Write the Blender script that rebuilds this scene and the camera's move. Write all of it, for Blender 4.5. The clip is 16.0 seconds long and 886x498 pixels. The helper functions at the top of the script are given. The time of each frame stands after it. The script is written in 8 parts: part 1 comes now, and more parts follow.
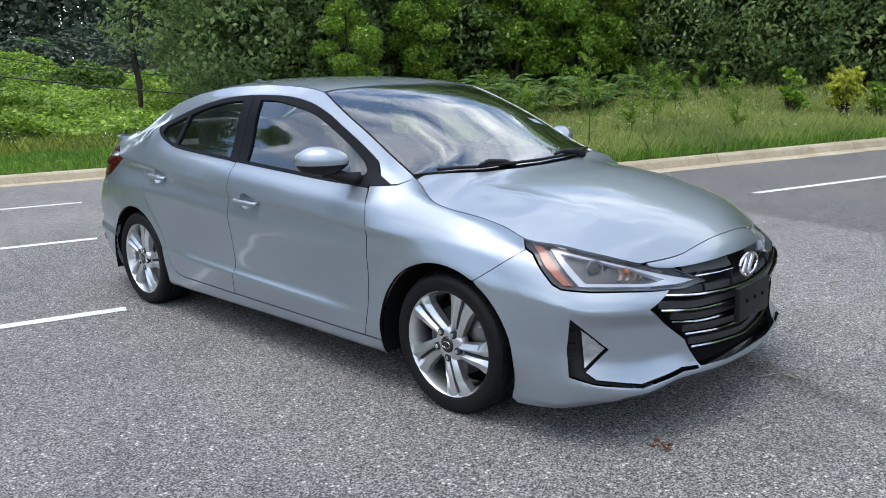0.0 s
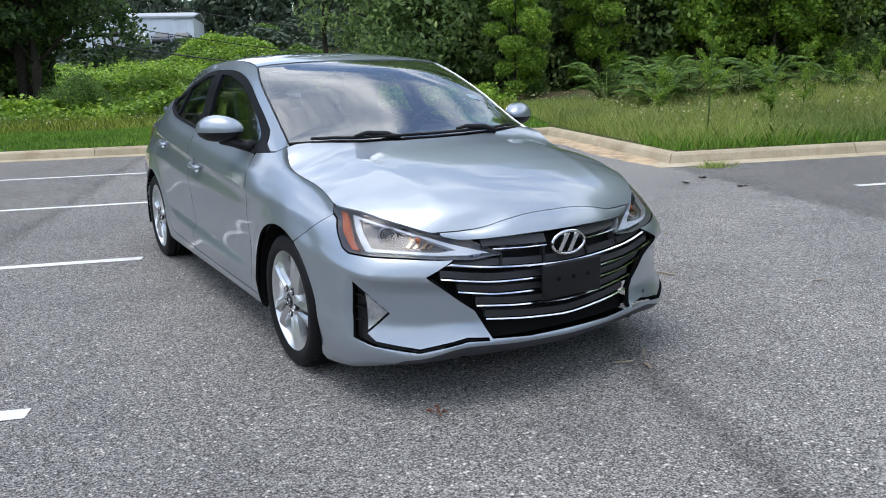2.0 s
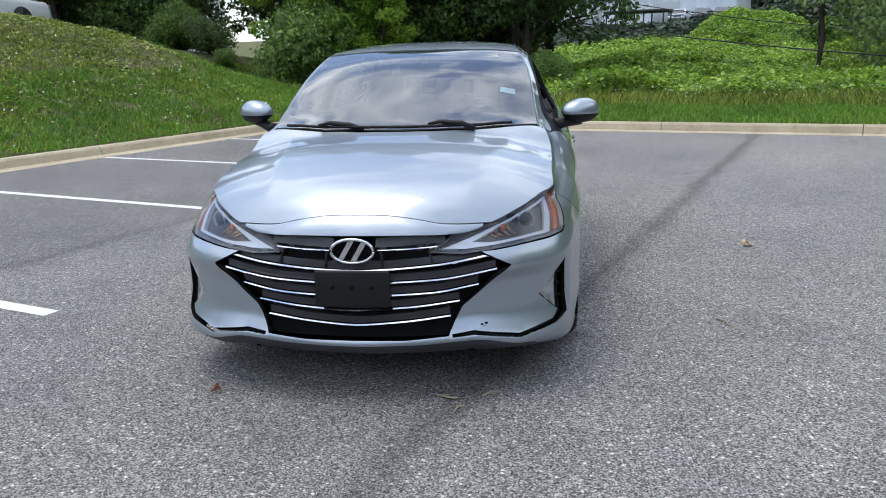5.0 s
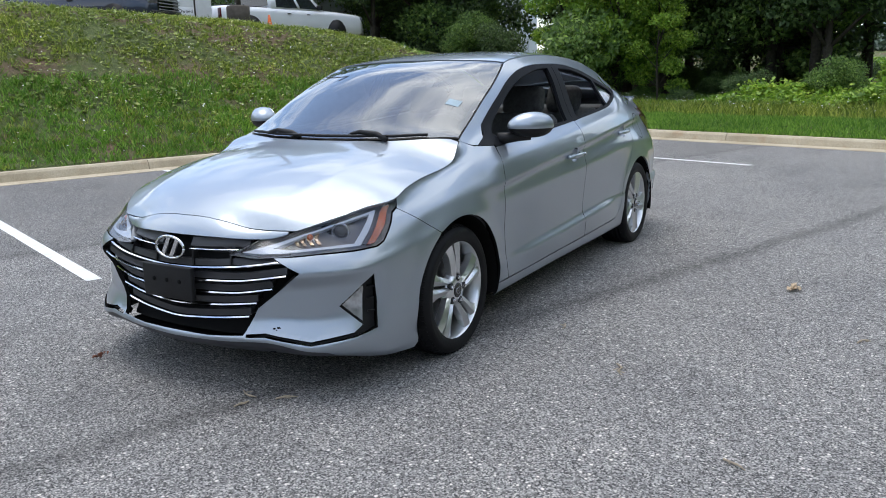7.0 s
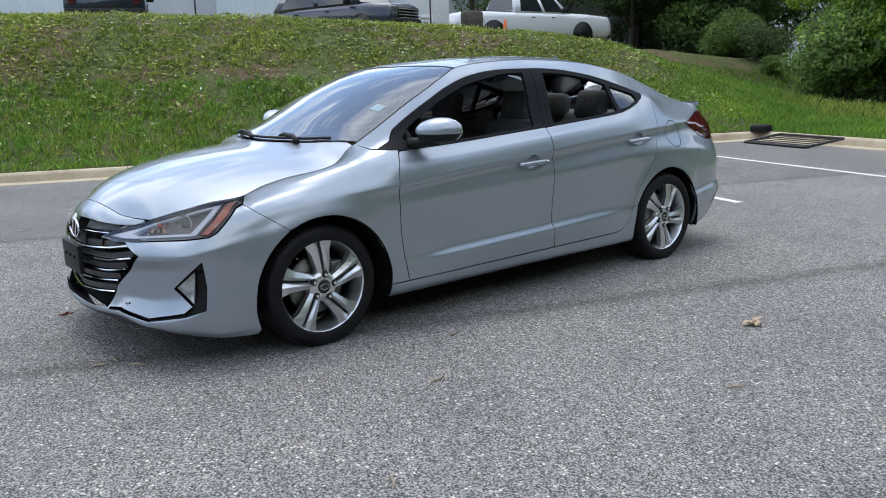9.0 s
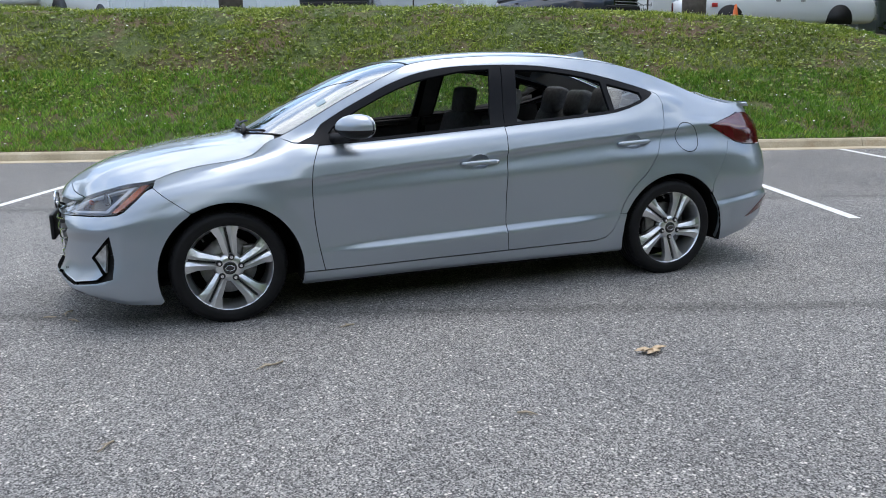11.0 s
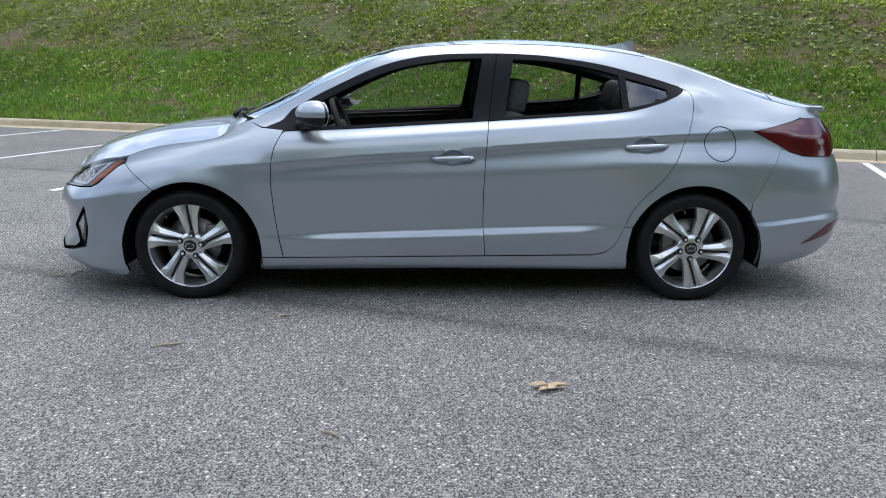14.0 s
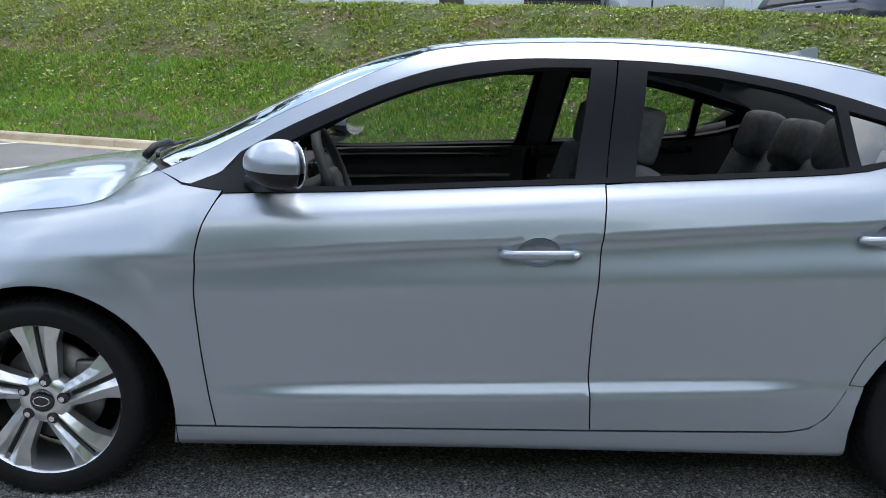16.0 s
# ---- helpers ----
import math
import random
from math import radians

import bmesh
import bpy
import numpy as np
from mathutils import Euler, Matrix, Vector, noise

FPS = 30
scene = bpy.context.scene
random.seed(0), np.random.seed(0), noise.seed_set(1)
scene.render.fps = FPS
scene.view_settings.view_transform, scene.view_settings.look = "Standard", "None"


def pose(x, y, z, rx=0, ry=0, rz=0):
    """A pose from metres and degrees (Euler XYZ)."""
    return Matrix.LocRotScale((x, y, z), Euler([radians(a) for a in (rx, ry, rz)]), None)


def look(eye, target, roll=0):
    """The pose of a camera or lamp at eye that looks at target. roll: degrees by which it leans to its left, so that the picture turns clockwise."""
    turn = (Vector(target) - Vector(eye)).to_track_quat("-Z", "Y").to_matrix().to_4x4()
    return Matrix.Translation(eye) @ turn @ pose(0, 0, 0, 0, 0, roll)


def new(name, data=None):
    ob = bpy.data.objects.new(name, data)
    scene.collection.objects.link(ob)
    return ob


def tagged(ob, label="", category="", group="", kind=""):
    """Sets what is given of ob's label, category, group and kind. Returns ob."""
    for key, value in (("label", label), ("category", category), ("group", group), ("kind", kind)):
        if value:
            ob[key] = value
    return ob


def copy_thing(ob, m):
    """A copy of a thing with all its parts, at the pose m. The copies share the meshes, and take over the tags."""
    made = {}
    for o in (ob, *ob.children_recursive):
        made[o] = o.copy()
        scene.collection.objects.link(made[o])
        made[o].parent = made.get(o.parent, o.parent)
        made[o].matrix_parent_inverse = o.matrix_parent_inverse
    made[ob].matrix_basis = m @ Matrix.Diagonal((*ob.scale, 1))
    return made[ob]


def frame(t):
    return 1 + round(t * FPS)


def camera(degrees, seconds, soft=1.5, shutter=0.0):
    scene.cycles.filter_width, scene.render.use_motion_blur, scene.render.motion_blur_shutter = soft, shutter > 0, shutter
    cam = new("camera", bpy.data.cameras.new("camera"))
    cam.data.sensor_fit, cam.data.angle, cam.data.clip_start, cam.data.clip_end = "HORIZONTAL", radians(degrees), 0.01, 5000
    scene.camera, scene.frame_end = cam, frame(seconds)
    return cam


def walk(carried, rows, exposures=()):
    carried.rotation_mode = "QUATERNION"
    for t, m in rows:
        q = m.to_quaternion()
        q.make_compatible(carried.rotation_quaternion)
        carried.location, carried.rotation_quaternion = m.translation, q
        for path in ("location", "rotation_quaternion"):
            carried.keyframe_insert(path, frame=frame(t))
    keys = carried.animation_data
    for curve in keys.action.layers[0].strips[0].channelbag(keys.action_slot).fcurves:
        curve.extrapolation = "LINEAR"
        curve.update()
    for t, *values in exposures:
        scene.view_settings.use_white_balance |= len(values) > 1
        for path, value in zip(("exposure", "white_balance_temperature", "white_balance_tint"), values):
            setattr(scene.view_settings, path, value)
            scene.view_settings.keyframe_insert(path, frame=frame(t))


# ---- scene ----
cam = camera(58.6, 16.0, 0.95)
PATH = [
    (0, (3.503, -3.109, 1.377), (2.147, -1.701, 0.954), -1.8),
    (0.5, (3.809, -2.978, 1.363), (2.395, -1.626, 0.949), -2.0),
    (1, (4.062, -2.68, 1.329), (2.569, -1.417, 0.91), -2.1),
    (1.5, (4.395, -2.38, 1.326), (2.812, -1.237, 0.891), -1.9),
    (2, (4.618, -1.998, 1.291), (2.941, -1.003, 0.844), -1.7),
    (2.5, (4.855, -1.594, 1.288), (3.086, -0.778, 0.836), -1.5),
    (3, (5.007, -1.156, 1.285), (3.156, -0.551, 0.829), -1.9),
    (3.5, (5.113, -0.719, 1.303), (3.205, -0.331, 0.844), -2.0),
    (6, (4.859, 1.668, 1.29), (3.023, 1.024, 0.827), -1.3),
    (6.5, (4.619, 2.125, 1.281), (2.854, 1.3, 0.831), -1.3),
    (7, (4.399, 2.611, 1.278), (2.723, 1.61, 0.842), -1.4),
    (7.5, (4.085, 3.001, 1.279), (2.515, 1.838, 0.854), -1.7),
    (8, (3.844, 3.423, 1.256), (2.388, 2.117, 0.838), -1.8),
    (8.5, (3.49, 3.76, 1.243), (2.156, 2.329, 0.828), -1.8),
    (9, (3.188, 4.133, 1.25), (1.975, 2.597, 0.836), -1.6),
    (11.5, (1.161, 5.118, 1.268), (0.681, 3.227, 0.83), -1.0),
    (12, (0.766, 5.157, 1.272), (0.431, 3.235, 0.833), -0.9),
    (12.5, (0.468, 5.155, 1.235), (0.245, 3.213, 0.809), -0.6),
    (13, (0.251, 5.076, 1.245), (0.124, 3.128, 0.81), -0.3),
    (13.5, (0.108, 5.063, 1.26), (0.044, 3.114, 0.815), 0.0),
    (14, (0.057, 5.015, 1.25), (0.023, 3.067, 0.798), 0.5),
    (14.5, (0.12, 4.743, 1.214), (0.096, 2.796, 0.756), 1.1),
    (15, (0.173, 4.229, 1.177), (0.141, 2.281, 0.723), 1.6),
    (15.5, (0.212, 3.64, 1.194), (0.172, 1.686, 0.771), 2.1),
    (16, (0.267, 3.017, 1.234), (0.211, 1.061, 0.821), 2.1),
]
walk(cam, [(t, look(eye, target, roll)) for t, eye, target, roll in PATH],
     [(0, 0.87), (1.5, 0.80), (3.5, 0.76), (9, 0.77), (14, 0.80), (15, 0.86), (16, 1.04)])

# ---- world and sun: bright broken cloud, the sun veiled ----
SUN_EL, SUN_AZ = 76.0, 200.0
world = bpy.data.worlds.new("sky")
scene.world = world
world.use_nodes = True
wn, wl = world.node_tree.nodes, world.node_tree.links
wn.clear()
w_out = wn.new("ShaderNodeOutputWorld")
w_bg = wn.new("ShaderNodeBackground")
w_sky = wn.new("ShaderNodeTexSky")
w_sky.sky_type = "NISHITA"
w_sky.sun_disc = False
w_sky.sun_elevation, w_sky.sun_rotation = radians(SUN_EL), radians(SUN_AZ)
w_co = wn.new("ShaderNodeTexCoord")
w_map = wn.new("ShaderNodeMapping")
w_map.inputs["Scale"].default_value = (1.0, 1.0, 2.6)
w_map.inputs["Location"].default_value = (3.1, 1.7, 0.4)
w_noise = wn.new("ShaderNodeTexNoise")
w_noise.inputs["Scale"].default_value = 2.6
w_noise.inputs["Detail"].default_value = 9.0
w_noise.inputs["Roughness"].default_value = 0.58
w_noise.inputs["Distortion"].default_value = 0.35
w_ramp = wn.new("ShaderNodeValToRGB")
w_ramp.color_ramp.elements[0].position, w_ramp.color_ramp.elements[0].color = 0.43, (0, 0, 0, 1)
w_ramp.color_ramp.elements[1].position, w_ramp.color_ramp.elements[1].color = 0.61, (1, 1, 1, 1)
w_shade = wn.new("ShaderNodeTexNoise")
w_shade.inputs["Scale"].default_value = 4.0
w_shade.inputs["Detail"].default_value = 5.0
w_cloud = wn.new("ShaderNodeValToRGB")
w_cloud.color_ramp.elements[0].position, w_cloud.color_ramp.elements[0].color = 0.34, (5.0, 5.5, 6.2, 1)
w_cloud.color_ramp.elements[1].position, w_cloud.color_ramp.elements[1].color = 0.70, (10.9, 11.1, 11.3, 1)
w_mix = wn.new("ShaderNodeMix")
w_mix.data_type = "RGBA"
wl.new(w_co.outputs["Generated"], w_map.inputs["Vector"])
wl.new(w_map.outputs["Vector"], w_noise.inputs["Vector"])
wl.new(w_map.outputs["Vector"], w_shade.inputs["Vector"])
wl.new(w_noise.outputs["Fac"], w_ramp.inputs["Fac"])
wl.new(w_shade.outputs["Fac"], w_cloud.inputs["Fac"])
wl.new(w_ramp.outputs["Color"], w_mix.inputs["Factor"])
wl.new(w_sky.outputs["Color"], w_mix.inputs["A"])
wl.new(w_cloud.outputs["Color"], w_mix.inputs["B"])
wl.new(w_mix.outputs["Result"], w_bg.inputs["Color"])
w_bg.inputs["Strength"].default_value = 0.15
wl.new(w_bg.outputs["Background"], w_out.inputs["Surface"])

sun = new("sun", bpy.data.lights.new("sun", "SUN"))
sun.data.energy, sun.data.angle, sun.data.color = 0.78, radians(36.0), (1.0, 0.965, 0.92)
sun.matrix_world = look((0, 0, 30), (
    -30 * math.cos(radians(SUN_EL)) * math.sin(radians(SUN_AZ)),
    -30 * math.cos(radians(SUN_EL)) * math.cos(radians(SUN_AZ)), 30 - 30 * math.sin(radians(SUN_EL))))
# ---- materials ----
def material(name):
    m = bpy.data.materials.new(name)
    m.use_nodes = True
    n, l = m.node_tree.nodes, m.node_tree.links
    return m, n, l, n["Principled BSDF"]


def noise_node(n, l, scale, detail=4.0, rough=0.55, space="Object", stretch=None):
    co = n.new("ShaderNodeTexCoord")
    t = n.new("ShaderNodeTexNoise")
    t.inputs["Scale"].default_value, t.inputs["Detail"].default_value, t.inputs["Roughness"].default_value = scale, detail, rough
    if stretch:
        mp = n.new("ShaderNodeMapping")
        mp.inputs["Scale"].default_value = stretch
        l.new(co.outputs[space], mp.inputs["Vector"])
        l.new(mp.outputs["Vector"], t.inputs["Vector"])
    else:
        l.new(co.outputs[space], t.inputs["Vector"])
    return t


def ramp_node(n, l, fac, stops):
    r = n.new("ShaderNodeValToRGB")
    e = r.color_ramp.elements
    while len(e) < len(stops):
        e.new(0.5)
    for k, (p, c) in enumerate(stops):
        e[k].position, e[k].color = p, (*c, 1)
    l.new(fac, r.inputs["Fac"])
    return r


def mix_node(n, l, fac, a, b, mode="MIX"):
    m = n.new("ShaderNodeMix")
    m.data_type, m.blend_type = "RGBA", mode
    for sock, v in (("Factor", fac), ("A", a), ("B", b)):
        if isinstance(v, bpy.types.NodeSocket):
            l.new(v, m.inputs[sock])
        elif sock == "Factor":
            m.inputs[sock].default_value = v
        else:
            m.inputs[sock].default_value = (*v, 1)
    return m.outputs["Result"]


def bump_node(n, l, height, strength, distance, bsdf):
    b = n.new("ShaderNodeBump")
    b.inputs["Strength"].default_value, b.inputs["Distance"].default_value = strength, distance
    l.new(height, b.inputs["Height"])
    l.new(b.outputs["Normal"], bsdf.inputs["Normal"])
    return b


def plain(name, color, rough=0.5, metal=0.0, coat=0.0, vary=0.12, scale=9.0, bump=0.0, bump_scale=120.0, spec=0.5):
    m, n, l, p = material(name)
    t = noise_node(n, l, scale, 5.0)
    lo = tuple(c * (1 - vary) for c in color)
    hi = tuple(min(1, c * (1 + vary)) for c in color)
    r = ramp_node(n, l, t.outputs["Fac"], [(0.3, lo), (0.7, hi)])
    l.new(r.outputs["Color"], p.inputs["Base Color"])
    p.inputs["Roughness"].default_value, p.inputs["Metallic"].default_value = rough, metal
    p.inputs["Coat Weight"].default_value, p.inputs["Coat Roughness"].default_value = coat, 0.04
    p.inputs["Specular IOR Level"].default_value = spec
    if bump:
        bt = noise_node(n, l, bump_scale, 3.0)
        bump_node(n, l, bt.outputs["Fac"], bump, 0.004, p)
    return m


def paint(name, color, metal=0.75):
    m, n, l, p = material(name)
    flake = noise_node(n, l, 900.0, 1.0)
    dust = noise_node(n, l, 2.2, 6.0)
    c = mix_node(n, l, 0.10, color, flake.outputs["Color"], "OVERLAY")
    l.new(c, p.inputs["Base Color"])
    r = ramp_node(n, l, dust.outputs["Fac"], [(0.35, (0.36,) * 3), (0.75, (0.42,) * 3)])
    l.new(r.outputs["Color"], p.inputs["Roughness"])
    p.inputs["Metallic"].default_value = metal
    p.inputs["Coat Weight"].default_value, p.inputs["Coat Roughness"].default_value = 1.0, 0.02
    return m


def asphalt_mat():
    m, n, l, p = material("asphalt")
    co = n.new("ShaderNodeTexCoord")
    wob = noise_node(n, l, 30.0, 2.0)
    warp = n.new("ShaderNodeVectorMath")
    warp.operation = "MULTIPLY_ADD"
    warp.inputs[1].default_value = (0.010, 0.010, 0.010)
    l.new(wob.outputs["Color"], warp.inputs[0])
    l.new(co.outputs["Object"], warp.inputs[2])
    vors = []
    for sc in (185.0, 105.0, 64.0):
        v = n.new("ShaderNodeTexVoronoi")
        v.inputs["Scale"].default_value = sc
        l.new(warp.outputs["Vector"], v.inputs["Vector"])
        bw = n.new("ShaderNodeRGBToBW")
        l.new(v.outputs["Color"], bw.inputs["Color"])
        vors.append((v, bw))
    grit = noise_node(n, l, 260.0, 3.0, 0.7)
    patch = noise_node(n, l, 0.45, 6.0, 0.6)
    stain = noise_node(n, l, 1.9, 5.0, 0.65)
    c = ramp_node(n, l, vors[0][1].outputs["Val"], [(0.15, (0.030, 0.030, 0.032)), (0.5, (0.178, 0.179, 0.181)), (0.82, (0.41, 0.41, 0.41))]).outputs["Color"]
    # pale stones stand out of the binder one by one
    for (v, bw), cut, col in ((vors[1], 0.60, (0.55, 0.54, 0.53)), (vors[2], 0.76, (0.74, 0.73, 0.71))):
        pick = ramp_node(n, l, bw.outputs["Val"], [(cut, (0, 0, 0)), (cut + 0.08, (1, 1, 1))])
        shape = ramp_node(n, l, v.outputs["Distance"], [(0.30, (1, 1, 1)), (0.48, (0, 0, 0))])
        f = mix_node(n, l, 1.0, pick.outputs["Color"], shape.outputs["Color"], "MULTIPLY")
        c = mix_node(n, l, f, c, col)
    tone = ramp_node(n, l, patch.outputs["Fac"], [(0.32, (0.80, 0.81, 0.83)), (0.55, (1.0, 1.0, 1.0)), (0.72, (1.16, 1.15, 1.13))])
    c = mix_node(n, l, 1.0, c, tone.outputs["Color"], "MULTIPLY")
    st = ramp_node(n, l, stain.outputs["Fac"], [(0.30, (0.70, 0.70, 0.71)), (0.46, (1.0, 1.0, 1.0))])
    c = mix_node(n, l, 0.6, c, st.outputs["Color"], "MULTIPLY")
    # paving lanes: slightly different mixes with dark open joints between them
    turn = n.new("ShaderNodeMapping")
    turn.vector_type = "TEXTURE"
    turn.inputs["Location"].default_value = (-1.328, -1.021, 0.0)
    turn.inputs["Rotation"].default_value = (0.0, 0.0, radians(-19.6))
    l.new(co.outputs["Object"], turn.inputs["Vector"])
    xyz = n.new("ShaderNodeSeparateXYZ")
    l.new(turn.outputs["Vector"], xyz.inputs["Vector"])
    edge = noise_node(n, l, 2.6, 6.0, 0.7)
    q = n.new("ShaderNodeMath")
    q.operation = "MULTIPLY_ADD"
    q.inputs[1].default_value = 0.26
    l.new(edge.outputs["Fac"], q.inputs[0])
    l.new(xyz.outputs["Y"], q.inputs[2])
    unit_q = n.new("ShaderNodeMapRange")
    unit_q.inputs["From Min"].default_value, unit_q.inputs["From Max"].default_value = -10.0, 20.0
    l.new(q.outputs["Value"], unit_q.inputs["Value"])
    at = lambda v: (v + 0.13 + 10.0) / 30.0
    stops = [(0.0, 0.80)]
    before = 0.80
    for v, after in ((-1.2, 0.96), (2.55, 1.06), (5.85, 0.70)):
        stops += [(at(v - 0.10), before), (at(v - 0.02), 0.58), (at(v + 0.03), 0.60), (at(v + 0.11), after)]
        before = after
    c = mix_node(n, l, 1.0, c, (1.035, 1.0, 0.955), "MULTIPLY")
    lane = ramp_node(n, l, unit_q.outputs["Result"], [(a, (b, b, b * 1.0)) for a, b in stops])
    c = mix_node(n, l, 1.0, c, lane.outputs["Color"], "MULTIPLY")
    l.new(c, p.inputs["Base Color"])
    p.inputs["Roughness"].default_value = 0.84
    add = n.new("ShaderNodeMath")
    l.new(vors[1][0].outputs["Distance"], add.inputs[0])
    l.new(grit.outputs["Fac"], add.inputs[1])
    bump_node(n, l, add.outputs["Value"], 0.9, 0.006, p)
    return m


def concrete_mat():
    m, n, l, p = material("kerb_concrete")
    a = noise_node(n, l, 1.3, 7.0, 0.65)
    b = noise_node(n, l, 60.0, 4.0)
    c = noise_node(n, l, 3.4, 6.0, 0.7)
    base = ramp_node(n, l, a.outputs["Fac"], [(0.3, (0.36, 0.295, 0.195)), (0.55, (0.51, 0.435, 0.310)), (0.75, (0.61, 0.545, 0.415))])
    clay = ramp_node(n, l, c.outputs["Fac"], [(0.54, (0, 0, 0)), (0.80, (1, 1, 1))])
    col = mix_node(n, l, clay.outputs["Color"], base.outputs["Color"], (0.40, 0.27, 0.16))
    grit = ramp_node(n, l, b.outputs["Fac"], [(0.3, (0.8, 0.8, 0.8)), (0.7, (1.1, 1.1, 1.1))])
    col = mix_node(n, l, 1.0, col, grit.outputs["Color"], "MULTIPLY")
    l.new(col, p.inputs["Base Color"])
    p.inputs["Roughness"].default_value = 0.9
    bump_node(n, l, b.outputs["Fac"], 0.4, 0.004, p)
    return m


def soil_mat():
    m, n, l, p = material("grassy_soil")
    a = noise_node(n, l, 0.55, 8.0, 0.66)
    b = noise_node(n, l, 9.0, 6.0, 0.65)
    c = noise_node(n, l, 38.0, 5.0, 0.7)
    green = ramp_node(n, l, b.outputs["Fac"], [(0.30, (0.040, 0.060, 0.014)), (0.52, (0.098, 0.135, 0.032)), (0.74, (0.165, 0.190, 0.060))])
    dirt = ramp_node(n, l, c.outputs["Fac"], [(0.30, (0.080, 0.052, 0.030)), (0.55, (0.180, 0.120, 0.072)), (0.72, (0.29, 0.200, 0.120))])
    f = ramp_node(n, l, a.outputs["Fac"], [(0.47, (0.05, 0.05, 0.05)), (0.60, (0.95, 0.95, 0.95))])
    col = mix_node(n, l, f.outputs["Color"], green.outputs["Color"], dirt.outputs["Color"])
    l.new(col, p.inputs["Base Color"])
    p.inputs["Roughness"].default_value = 0.95
    bump_node(n, l, c.outputs["Fac"], 1.0, 0.05, p)
    return m


def leaf_mat(name, dark, mid, light, through_light=0.35, skyward=0.0):
    """Leaves: tone by leaf, light passing through; the last share tips shading normals upward to brighten them."""
    m, n, l, p = material(name)
    geo = n.new("ShaderNodeNewGeometry")
    r = ramp_node(n, l, geo.outputs["Random Per Island"], [(0.0, dark), (0.55, mid), (1.0, light)])
    big = noise_node(n, l, 0.5, 3.0)
    tone = ramp_node(n, l, big.outputs["Fac"], [(0.3, (0.7, 0.75, 0.7)), (0.7, (1.2, 1.15, 1.0))])
    col = mix_node(n, l, 1.0, r.outputs["Color"], tone.outputs["Color"], "MULTIPLY")
    l.new(col, p.inputs["Base Color"])
    p.inputs["Roughness"].default_value = 0.5
    if skyward:
        bend = n.new("ShaderNodeVectorMath")
        bend.operation = "MULTIPLY_ADD"
        l.new(geo.outputs["Normal"], bend.inputs[0])
        bend.inputs[1].default_value = (1 - skyward,) * 3
        bend.inputs[2].default_value = (0, 0, skyward)
        unit_ = n.new("ShaderNodeVectorMath")
        unit_.operation = "NORMALIZE"
        l.new(bend.outputs["Vector"], unit_.inputs[0])
        l.new(unit_.outputs["Vector"], p.inputs["Normal"])
    tr = n.new("ShaderNodeBsdfTranslucent")
    l.new(col, tr.inputs["Color"])
    mx = n.new("ShaderNodeMixShader")
    mx.inputs["Fac"].default_value = through_light
    l.new(p.outputs["BSDF"], mx.inputs[1])
    l.new(tr.outputs["BSDF"], mx.inputs[2])
    l.new(mx.outputs["Shader"], n["Material Output"].inputs["Surface"])
    return m


def glass_mat(name, tint, clear, gloss=1.0, film=0.0):
    """Thin tinted pane: a part of the light passes straight, the rest mirrors by angle."""
    m, n, l, p = material(name)
    tr = n.new("ShaderNodeBsdfTransparent")
    tr.inputs["Color"].default_value = (*[t * clear for t in tint], 1)
    gl = n.new("ShaderNodeBsdfGlossy")
    gl.inputs["Roughness"].default_value = 0.015
    gl.inputs["Color"].default_value = (0.95, 0.97, 1.0, 1)
    fr = n.new("ShaderNodeFresnel")
    fr.inputs["IOR"].default_value = 1.52
    mul = n.new("ShaderNodeMath")
    mul.operation, mul.use_clamp = "MULTIPLY_ADD", True
    mul.inputs[1].default_value = gloss
    mul.inputs[2].default_value = film
    l.new(fr.outputs["Fac"], mul.inputs[0])
    mx = n.new("ShaderNodeMixShader")
    l.new(mul.outputs["Value"], mx.inputs["Fac"])
    l.new(tr.outputs["BSDF"], mx.inputs[1])
    l.new(gl.outputs["BSDF"], mx.inputs[2])
    l.new(mx.outputs["Shader"], n["Material Output"].inputs["Surface"])
    return m


M_ASPHALT, M_KERB, M_SOIL = asphalt_mat(), concrete_mat(), soil_mat()
M_LINE = plain("worn_white_line", (0.74, 0.74, 0.72), 0.75, vary=0.16, scale=14.0, bump=0.5, bump_scale=160.0)
M_PAINT = paint("silver_paint", (0.362, 0.408, 0.460), 0.72)
M_BLACK = plain("black_plastic", (0.011, 0.011, 0.012), 0.5, vary=0.2, bump=0.15, bump_scale=300.0, spec=0.3)
M_GLOSS = plain("gloss_black", (0.010, 0.010, 0.012), 0.12, coat=0.6)
M_FRAME = plain("satin_black_frame", (0.011, 0.012, 0.015), 0.55, spec=0.10)
M_DARK = plain("dark_underbody", (0.008, 0.008, 0.008), 0.9, spec=0.1)
M_CHROME = plain("chrome", (0.74, 0.75, 0.77), 0.14, metal=1.0, vary=0.04)
M_ALLOY = plain("alloy", (0.70, 0.71, 0.72), 0.28, metal=0.9, coat=0.3, vary=0.07)
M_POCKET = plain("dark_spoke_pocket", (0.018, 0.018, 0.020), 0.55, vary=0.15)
M_STEEL = plain("brake_steel", (0.22, 0.215, 0.21), 0.45, metal=0.9, vary=0.25, scale=30)
M_RUBBER = plain("tyre_rubber", (0.007, 0.007, 0.008), 0.6, vary=0.3, scale=12, bump=0.2, bump_scale=90, spec=0.25)
M_CLOTH = plain("grey_seat_cloth", (0.135, 0.139, 0.145), 0.95, vary=0.2, scale=40, bump=0.4, bump_scale=600, spec=0.15)
